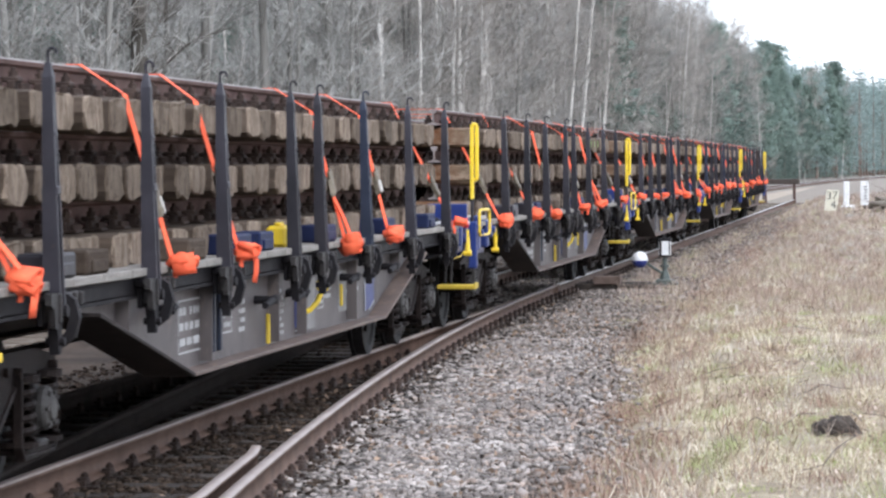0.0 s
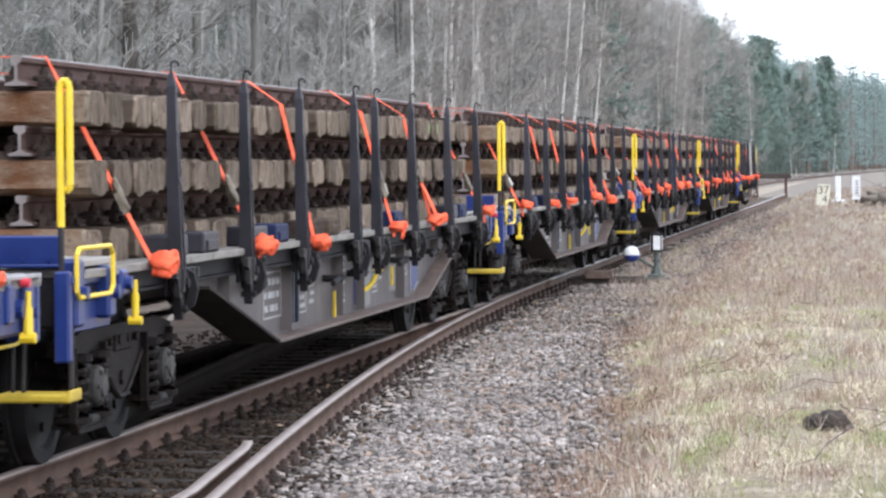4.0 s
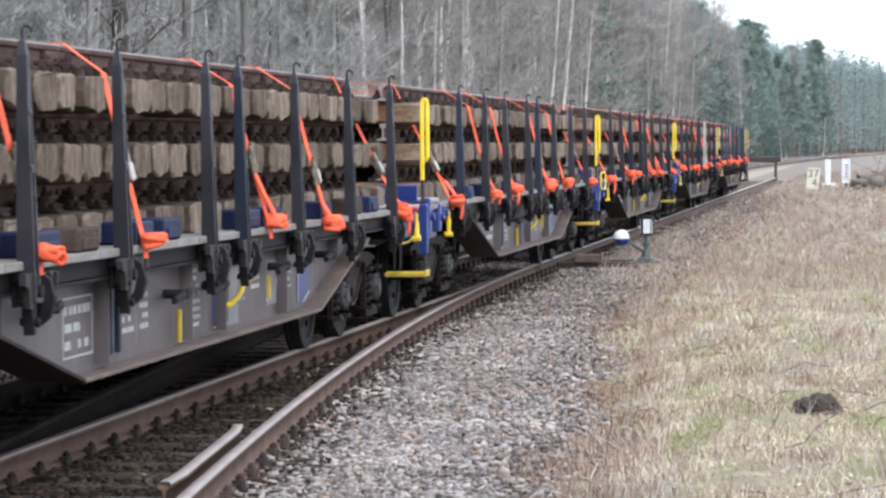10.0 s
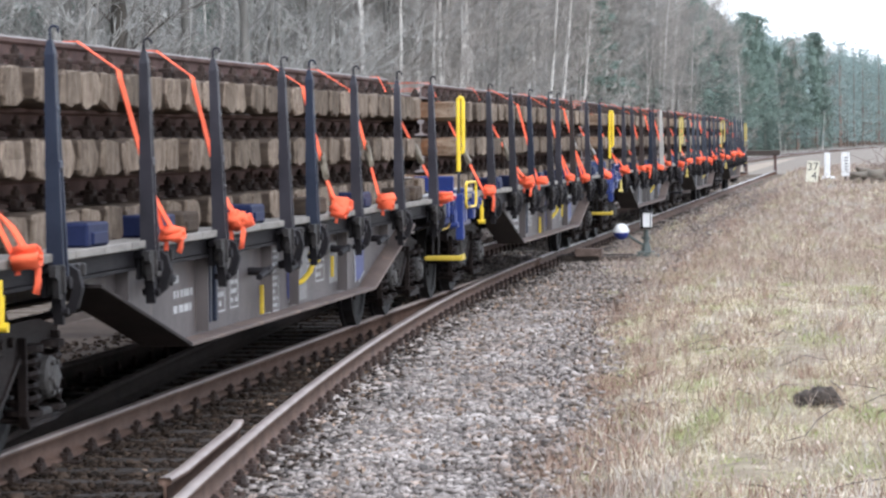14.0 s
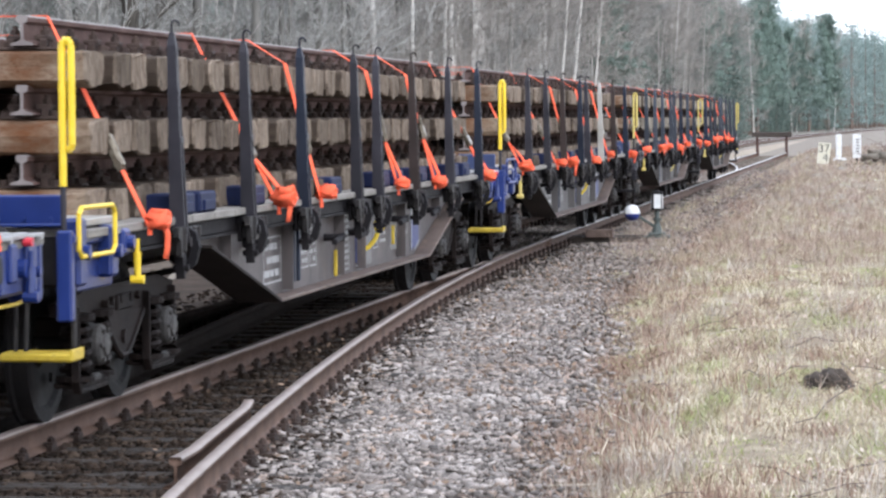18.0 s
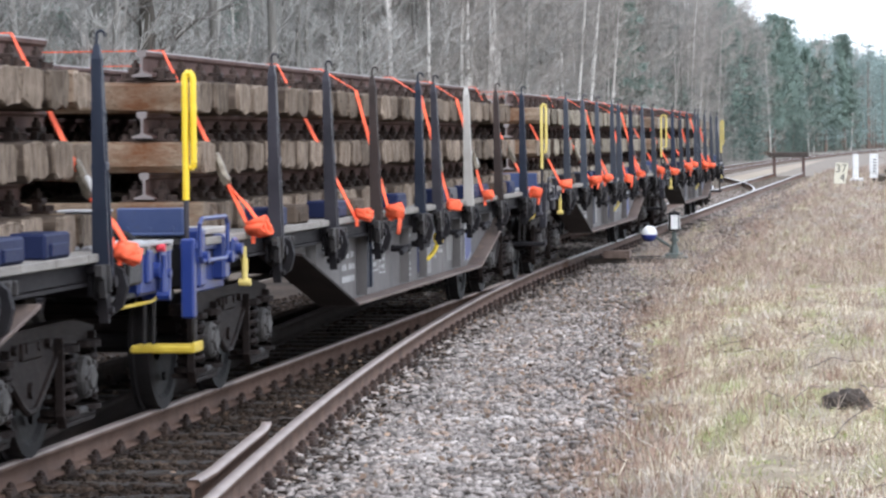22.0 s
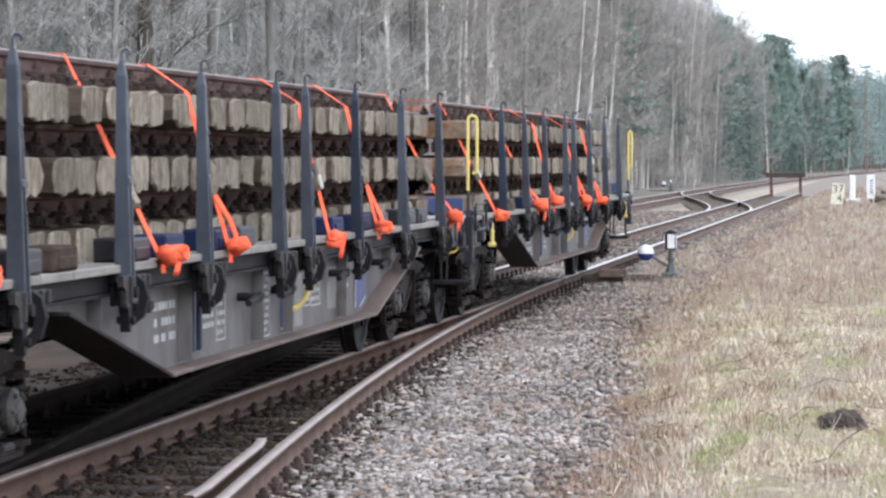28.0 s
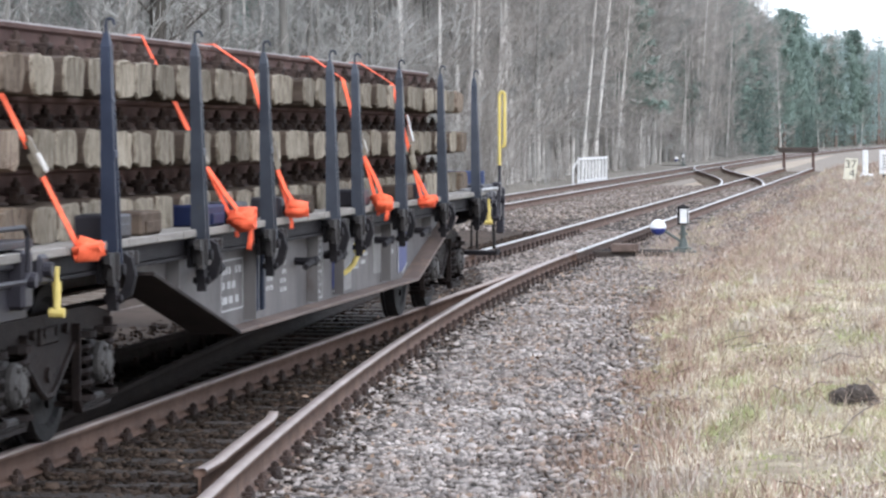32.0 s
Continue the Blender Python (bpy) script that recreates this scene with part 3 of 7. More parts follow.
def spring_mesh():
    """A stout coil spring between two cups, one continuous coil."""
    n, vs, k = 6, [], 50
    for i in range(k):
        t = i * 0.60
        c, w = Vector((0.078 * math.cos(t), 0.078 * math.sin(t), 0.0 + 0.33 * i / k)), Vector((math.cos(t), math.sin(t), 0))
        vs += [c + (w * math.cos(e) + Vector((0, 0, 1)) * math.sin(e)) * 0.023 for e in (2 * math.pi * j / n for j in range(n))]
    fs = [(n * i + j, n * i + (j + 1) % n, n * i + n + (j + 1) % n, n * i + n + j) for i in range(k - 1) for j in range(n)]
    s = Shape().add(vs, fs)
    return s.rod((0, 0, -0.03), (0, 0, 0.0), 0.115, n=14).rod((0, 0, 0.33), (0, 0, 0.37), 0.115, n=14).mesh("coil_spring", M_BOGIE)


COVER = cover_mesh()
AXLEBOX, SPRING = axlebox_mesh(), spring_mesh()
WHEELS = []


def bogie(owner, y):
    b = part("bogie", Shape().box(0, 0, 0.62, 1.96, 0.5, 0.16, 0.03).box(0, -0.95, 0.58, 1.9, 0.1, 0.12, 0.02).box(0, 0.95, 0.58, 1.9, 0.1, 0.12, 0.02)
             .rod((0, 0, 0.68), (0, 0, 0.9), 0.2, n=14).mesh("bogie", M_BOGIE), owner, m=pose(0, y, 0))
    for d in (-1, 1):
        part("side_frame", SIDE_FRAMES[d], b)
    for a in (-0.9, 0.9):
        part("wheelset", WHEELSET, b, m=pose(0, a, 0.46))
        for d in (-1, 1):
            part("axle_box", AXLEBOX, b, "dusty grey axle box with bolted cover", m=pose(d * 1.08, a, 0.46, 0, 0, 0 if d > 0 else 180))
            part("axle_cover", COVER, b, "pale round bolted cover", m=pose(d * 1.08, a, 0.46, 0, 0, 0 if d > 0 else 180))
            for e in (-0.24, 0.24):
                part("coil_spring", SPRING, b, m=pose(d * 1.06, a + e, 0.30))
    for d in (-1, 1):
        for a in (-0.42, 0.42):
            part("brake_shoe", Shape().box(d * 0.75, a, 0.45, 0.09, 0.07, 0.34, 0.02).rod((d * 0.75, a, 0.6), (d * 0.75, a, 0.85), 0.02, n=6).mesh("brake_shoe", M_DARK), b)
    return b


def girder_mesh(d, m_paint):
    """The fish-belly side girder: deep web, bottom flange, upper rail."""
    web = [(-6.15, 1.10), (-6.15, 0.97), (-3.72, 0.475), (3.98, 0.475), (6.45, 0.97), (6.45, 1.10)]
    m = Matrix.Translation((d * 1.22, 0, 0)) @ Matrix(((0, 0, 1, 0), (1, 0, 0, 0), (0, 1, 0, 0), (0, 0, 0, 1)))
    s = Shape().prism(web, 0.02, m)
    # the leading slope takes slot 2, underside shade painted into its colour
    for k, ((ya, za), (yb, zb)) in enumerate(zip(web[1:5], web[2:5])):
        ln, an = math.hypot(yb - ya, zb - za), math.atan2(zb - za, yb - ya)
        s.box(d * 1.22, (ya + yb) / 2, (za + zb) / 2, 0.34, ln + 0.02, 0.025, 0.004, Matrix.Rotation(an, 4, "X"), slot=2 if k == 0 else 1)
    for y in (-5.19, -2.87, -0.55, 0.55, 2.87, 5.19):
        zb = 0.50 if abs(y) < 3.7 else 0.52 + (abs(y) - 3.7) * 0.20
        s.box(d * 1.27, y, (zb + 1.08) / 2, 0.09, 0.02, 1.06 - zb, 0.0)
    return s.mesh("girder", m_paint, M_FLANGE, M_FLANGESHADE)


def sill_mesh():
    s = Shape()
    for d in (-1, 1):
        s.box(d * 1.30, 0, 1.10, 0.06, 18.9, 0.12, 0.008)
        s.box(d * 1.285, 0, 1.03, 0.12, 18.9, 0.02, 0.0)
    for y in (-9.4, 9.4):
        s.box(0, y, 1.02, 2.66, 0.10, 0.30, 0.02)
    for y in np.arange(-8.4, 8.6, 1.4):
        s.box(0, y, 1.06, 2.5, 0.10, 0.12, 0.0)
    s.box(0, 0, 0.98, 0.5, 18.6, 0.26, 0.02)
    return s.mesh("sill", M_DARK)


SILL = sill_mesh()
PLANK = Shape().box(0, 0, 0, 2.78, 0.66, 0.05, 0.006).mesh("plank", M_DECK)


def stake_mesh(m_paint):
    """A tapered H-post with flanges, foot and locking cheeks, hinged below the deck edge."""
    s = Shape()
    for e in (-1, 1):
        vs = []
        for z, w, t in ((-0.12, 0.046, 0.050), (1.10, 0.024, 0.026)):
            y = e * w
            vs += [(-t, y - 0.011, z), (t, y - 0.011, z), (t, y + 0.011, z), (-t, y + 0.011, z)]
        s.add(vs, [(0, 1, 5, 4), (1, 2, 6, 5), (2, 3, 7, 6), (3, 0, 4, 7), (4, 5, 6, 7), (3, 2, 1, 0)])
    vs = []
    for z, w in ((-0.12, 0.044), (1.10, 0.022)):
        vs += [(0.012, -w, z), (0.030, -w, z), (0.030, w, z), (0.012, w, z)]
    s.add(vs, [(0, 1, 5, 4), (1, 2, 6, 5), (2, 3, 7, 6), (3, 0, 4, 7), (4, 5, 6, 7)])
    s.box(0.0, 0, 0.50, 0.088, 0.088, 0.05, 0.008).box(0.0, 0, 0.80, 0.074, 0.072, 0.035, 0.008)
    # pointed cap with an eye
    vs = [(x, y, 1.10) for x, y in ((-0.028, -0.033), (0.028, -0.033), (0.028, 0.033), (-0.028, 0.033))] + [(-0.014, -0.014, 1.18), (0.014, -0.014, 1.18), (0.014, 0.014, 1.18), (-0.014, 0.014, 1.18)]
    s.add(vs, [(0, 1, 5, 4), (1, 2, 6, 5), (2, 3, 7, 6), (3, 0, 4, 7), (4, 5, 6, 7)])
    ring = [Vector((0, 0, 1.17)), Vector((0, 0, 1.225))] + [Vector((0.024 - 0.024 * math.cos(a), 0, 1.23 + 0.024 * math.sin(a))) for a in np.linspace(0, 3.6, 8)]
    s.pipe(ring, 0.0085, 6)
    # foot below the deck
    s.prism([(-0.055, -0.10), (0.055, -0.10), (0.05, -0.24), (0.018, -0.37), (-0.018, -0.37), (-0.05, -0.24)], 0.055, Matrix(((0, 0, 1, 0), (1, 0, 0, 0), (0, 1, 0, 0), (0, 0, 0, 1))))
    s.rod((-0.08, 0, -0.14), (0.075, 0, -0.14), 0.034, n=10).rod((-0.05, 0, -0.30), (0.055, 0, -0.30), 0.022, n=10)
    s.m = [1 if max(s.v[i][2] for i in q) < -0.09 else 0 for q in s.f]
    return s.mesh("stake", m_paint, M_DARK)


STAKE_MESH = {k: stake_mesh(m) for k, m in (("dark", M_STAKE), ("blue", M_STAKEBLUE), ("brown", M_STAKEBROWN), ("pale", M_STAKEPALE), ("steel", M_STAKESTEEL))}


M_CASTING = mat("greasy grey casting", (0.020, 0.0185, 0.019), (0.044, 0.040, 0.039), 6, 0.55, 0.2, 0.3, 50, (0.12, 0.104, 0.094), 0.60, spec=0.25)


TURN_SIDE = Matrix(((0, 0, 1, 0), (1, 0, 0, 0), (0, 1, 0, 0), (0, 0, 0, 1)))


def bracket_mesh():
    """Hinge plate and cheek under a post."""
    s = Shape().box(0.0, 0.0, -0.05, 0.10, 0.24, 0.05, 0.008).box(-0.03, 0.0, -0.12, 0.03, 0.20, 0.16, 0.006)
    return s.rod((-0.02, 0.09, -0.12), (0.05, 0.09, -0.12), 0.03, n=8).mesh("stake_bracket", M_DARK)


def hook_mesh():
    """The curved black claw that locks a post, reaching out from the sill and down."""
    hook = [(-0.10, -0.02), (0.02, -0.015), (0.075, -0.055), (0.095, -0.14), (0.07, -0.235), (0.015, -0.28), (0.0, -0.245), (0.035, -0.195), (0.048, -0.14), (0.03, -0.09), (-0.02, -0.085), (-0.10, -0.11)]
    m = Matrix(((1.2, 0, 0, 0), (0, 0, 1, 0.20), (0, 1.15, 0, 0), (0, 0, 0, 1)))
    s = Shape().prism(hook[::-1], 0.06, m)
    s.box(-0.03, 0.20, -0.07, 0.05, 0.30, 0.05, 0.012).rod((-0.03, 0.06, -0.10), (0.05, 0.06, -0.10), 0.026, n=8)
    return s.mesh("locking_hook", M_DARK)


def casting_mesh():
    """The grey casting beside the foot of a post."""
    cast = [(-0.24, -0.02), (-0.07, -0.02), (-0.07, -0.15), (-0.11, -0.21), (-0.16, -0.20), (-0.18, -0.10), (-0.24, -0.08)]
    s = Shape().prism(cast, 0.035, Matrix.Translation((0.055, 0, 0)) @ TURN_SIDE)
    s.box(0.04, -0.09, -0.10, 0.10, 0.03, 0.16, 0.008)
    s.box(0.02, 0.17, -0.045, 0.03, 0.66, 0.03, 0.006)
    for y, h in ((0.34, 0.11), (0.47, 0.08)):
        s.box(0.035, y, -0.03 - h / 2, 0.05, 0.04, h, 0.010)
    return s.mesh("casting", M_CASTING)


HOOK, CASTING = hook_mesh(), casting_mesh()
BRACKET = bracket_mesh()
M_NAVY = mat("navy bolster paint", (0.007, 0.012, 0.045), (0.012, 0.018, 0.060), 4, 0.65, 0.0, 0.1, 40, (0.028, 0.028, 0.032), 0.6, spec=0.2)
BOLSTER_MESH = {k: Shape().box(0, 0, 0.07, 0.30, 0.50, 0.14, 0.014).box(0.155, 0, 0.05, 0.02, 0.34, 0.07, 0.006).mesh("bolster", m)
                for k, m in (("blue", M_NAVY), ("dark", M_STAKE), ("wood", M_SLEEPER))}


def handle_mesh(m_paint, w, r=0.018):
    """A tall loop of bar on a rod at the wagon's corner: up, over and halfway down again."""
    loop = [(0, 0, 1.45), (0, 0, 2.205)] + [(w / 2 - w / 2 * math.cos(a), 0, 2.205 + 0.045 * math.sin(a)) for a in np.linspace(0.4, math.pi - 0.4, 5)]
    loop += [(w, 0, 2.205), (w, 0, 1.68), (w * 0.85, 0.004, 1.655), (w * 0.5, 0.008, 1.65)]
    return Shape().pipe(loop, r, 8).mesh("handle", m_paint)


HANDLES = {"bright": handle_mesh(M_YELLOW, 0.052, 0.0215), "faded": handle_mesh(M_PALEYELLOW, 0.056, 0.018), "wide": handle_mesh(M_PALEYELLOW, 0.095, 0.016)}


def coupling_end(w, end, look_kind, index):
    """Headstock fittings at one end (end is -1 or 1): post, handle, plates, steps, buffers, lever."""
    y = end * 9.45
    blue = M_BLUE if look_kind == "bright" else M_STAKE
    yel = M_YELLOW if look_kind == "bright" else M_PALEYELLOW
    grip_paint = M_YELLOW if index < 5 else M_PALEYELLOW
    s = Shape().box(1.37, y + end * 0.42, 0.96, 0.085, 0.09, 0.50, 0.012).box(1.37, y + end * 0.40, 1.16, 0.11, 0.06, 0.05, 0.01)
    part("handle_post", s.mesh("handle_post", blue), w, "square post that carries the tall handle")
    part("handle_rod", Shape().rod((1.36, y + end * 0.42, 1.18), (1.36, y + end * 0.42, 1.47), 0.017, n=8).mesh("handle_rod", M_STAKE), w, "dark rod below the handle")
    part("handle", HANDLES["wide" if index == 7 and end < 0 else look_kind], w, "tall %s yellow loop handle" % ("bright" if look_kind == "bright" else "faded"), m=pose(1.36, y + end * 0.42, 0))
    plate = Shape().box(1.03, y, 1.305, 0.44, 0.05, 0.18, 0.01).box(1.03, y + end * 0.03, 1.225, 0.50, 0.09, 0.02, 0.005)
    for xx in (0.88, 1.03, 1.18):
        plate.rod((xx, y + end * 0.02, 1.26), (xx, y + end * 0.04, 1.26), 0.014, n=6)
    part("end_plate", plate.mesh("end_plate", M_BLUE if index < 5 else M_FADEDBLUE), w, "upright enamelled end plate")
    part("lock_box", Shape().box(0.63, y + end * 0.12, 1.28, 0.26, 0.20, 0.18, 0.02).mesh("lock_box", M_STAKE), w)
    part("lock_lid", Shape().box(0.63, y + end * 0.12, 1.38, 0.31, 0.25, 0.018, 0.005).mesh("lock_lid", M_TREAD), w, "worn pale lid")
    part("corner_deck", Shape().box(1.1, y - end * 0.45, 1.235, 0.5, 0.8, 0.04, 0.006).mesh("corner_deck", M_STAKEPALE if look_kind == "bright" else M_STAKE), w)
    part("corner_plate", Shape().box(1.30, y - end * 0.35, 1.02, 0.06, 0.9, 0.34, 0.01).box(1.33, y - end * 0.30, 1.14, 0.06, 0.8, 0.05, 0.01).mesh("corner_plate", blue), w)
    for yy, hh, zz in ((y - end * 0.55, 0.30, 1.06), (y + end * 0.18, 0.38, 1.08), (y - end * 0.85, 0.16, 1.10)):
        part("lug", Shape().box(1.36, yy, zz, 0.10, 0.17, hh, 0.02).rod((1.40, yy, zz), (1.45, yy, zz), 0.04, n=10).mesh("lug", blue), w)
    for d in (-1, 1):
        buf = Shape().rod((d * 0.875, y, 1.04), (d * 0.875, y + end * 0.30, 1.04), 0.12, 0.10, n=14).rod((d * 0.875, y + end * 0.28, 1.04), (d * 0.875, y + end * 0.42, 1.04), 0.075, n=12)
        buf.rod((d * 0.875, y + end * 0.42, 1.04), (d * 0.875, y + end * 0.47, 1.04), 0.24, 0.225, n=20)
        part("buffer", buf.mesh("buffer", M_DARK), w)
    hook = Shape().box(0, y + end * 0.16, 1.02, 0.08, 0.30, 0.14, 0.02).pipe([(0, y + end * 0.28, 1.08), (0, y + end * 0.36, 1.0), (0, y + end * 0.30, 0.86), (0, y + end * 0.2, 0.78)], 0.03, 8)
    part("coupling_hook", hook.mesh("coupling_hook", M_DARK), w)
    hose = [(0.35, y + end * 0.1, 0.95), (0.36, y + end * 0.25, 0.80), (0.36, y + end * 0.35, 0.62), (0.33, y + end * 0.42, 0.58)]
    part("brake_hose", Shape().pipe(hose, 0.03, 8).mesh("brake_hose", M_DARK), w)
    step = Shape().box(1.17, y + end * 0.20, 0.505, 0.42, 0.26, 0.05, 0.012).box(1.37, y + end * 0.20, 0.53, 0.02, 0.26, 0.04, 0.006)
    part("step", step.mesh("step", M_STEP if look_kind == "bright" else M_DARK), w, "%s shunter's step hanging at the corner" % ("yellow" if look_kind == "bright" else "dark"))
    for xx in (1.06, 1.12):
        part("step_hanger", Shape().rod((xx, y + end * 0.345, 0.54), (xx + 0.01, y + end * 0.33, 1.0), 0.013, n=6).mesh("step_hanger", M_AXLEBOX), w)
    part("step_hanger", Shape().rod((1.34, y + end * 0.14, 0.55), (1.33, y + end * 0.10, 0.98), 0.018, n=8).mesh("step_hanger", M_AXLEBOX), w)
    if end < 0 and index != 3:
        bar = [(1.43, y - 0.30, 1.06), (1.44, y + 0.36, 1.06), (1.44, y + 0.42, 1.10), (1.44, y + 0.42, 1.29), (1.44, y + 0.36, 1.33), (1.43, y - 0.30, 1.33), (1.43, y - 0.36, 1.29), (1.43, y - 0.36, 1.10), (1.43, y - 0.30, 1.06)]
        part("grab_rail", Shape().pipe(bar, 0.014, 8).mesh("grab_rail", yel if index < 5 else blue), w, "square %s grab rail" % ("yellow" if index < 5 else "dark"))
    for yy, top in ((y - end * 1.0, 1.05),):
        tag = Shape().rod((1.43, yy, top + 0.06), (1.43, yy, top - 0.02), 0.014, n=8).rod((1.43, yy, top - 0.02), (1.43, yy, top - 0.17), 0.024, 0.020, n=8).rod((1.39, yy, top - 0.18), (1.47, yy, top - 0.18), 0.026, n=8)
        part("lever_handle", tag.mesh("lever_handle", grip_paint), w, "%syellow hanging lever handle" % ("" if index < 5 else "faded "))


M_FADEDBLUE = mat("faded blue enamel", (0.030, 0.048, 0.125), (0.050, 0.070, 0.155), 3, 0.5, 0.0, 0.1, 40, (0.05, 0.05, 0.06), 0.58)
M_KNOB = mat("red knob", (0.55, 0.03, 0.05), (0.6, 0.05, 0.07), 9, 0.4)
M_TREAD = mat("worn bright tread plate", (0.26, 0.26, 0.27), (0.42, 0.42, 0.42), 6, 0.4, 0.4, 0.2, 60, (0.16, 0.14, 0.13), 0.6)


def rear_corner(w, look_kind, index):
    """Fittings at the trailing corners: bright tread, enamelled casting with lugs, knob, lever and coupling bar."""
    blue = M_BLUE if index < 5 else M_STAKE
    slats = Shape()
    for k in range(5):
        slats.box(1.02 + 0.092 * k, 8.72, 1.212, 0.05, 1.30, 0.022, 0.004)
    for yy in (8.12, 8.72, 9.30):
        slats.box(1.20, yy, 1.196, 0.44, 0.04, 0.016, 0.0)
    part("tread_plate", slats.mesh("tread_plate", M_TREAD), w, "bright worn tread plate")
    cast = Shape().box(1.34, 8.98, 1.05, 0.09, 0.72, 0.28, 0.02).box(1.385, 8.80, 1.08, 0.05, 0.12, 0.20, 0.012).box(1.385, 9.12, 1.05, 0.06, 0.16, 0.26, 0.014)
    cast.rod((1.38, 8.96, 1.05), (1.43, 8.96, 1.05), 0.05, n=12).rod((1.38, 9.27, 1.02), (1.42, 9.27, 1.02), 0.03, n=10).box(1.30, 9.38, 1.02, 0.18, 0.08, 0.34, 0.02)
    part("corner_casting", cast.mesh("corner_casting", blue), w, "enamelled corner casting with lugs")
    part("bracket_box", Shape().box(1.36, 8.42, 1.06, 0.10, 0.34, 0.15, 0.015).box(1.33, 8.45, 0.92, 0.05, 0.9, 0.03, 0.006).mesh("bracket_box", M_CASTING), w)
    if index < 5:
        part("lever_knob", Shape().rod((1.40, 9.0, 1.185), (1.45, 9.0, 1.185), 0.024, n=12).mesh("lever_knob", M_KNOB), w, "red round knob")
    grip = Shape().rod((1.44, 9.0, 1.14), (1.44, 9.0, 1.06), 0.014, n=8).rod((1.44, 9.0, 1.06), (1.44, 8.99, 0.92), 0.022, 0.028, n=8).rod((1.40, 8.99, 0.90), (1.48, 8.99, 0.90), 0.03, n=8)
    part("lever_handle", grip.mesh("lever_handle", M_YELLOW if index < 3 else blue), w, "hanging %s lever handle" % ("yellow" if index < 3 else "dark"))
    bar = [(1.34, 8.15, 0.86), (1.34, 9.10, 0.86), (1.35, 9.20, 0.88), (1.37, 9.26, 0.98)]
    part("coupling_bar", Shape().pipe(bar, 0.011, 8).mesh("coupling_bar", M_STEP), w, "long yellow coupling bar with a bent end")


M_PLATEDARK = mat("blue marking panel", (0.022, 0.034, 0.13), (0.034, 0.048, 0.17), 5, 0.5, c=(0.07, 0.07, 0.09), cover=0.6)
M_DUST = mat("pale rubbed panel", (0.17, 0.165, 0.16), (0.23, 0.222, 0.214), 4, 0.7, c=(0.13, 0.12, 0.115), cover=0.55)


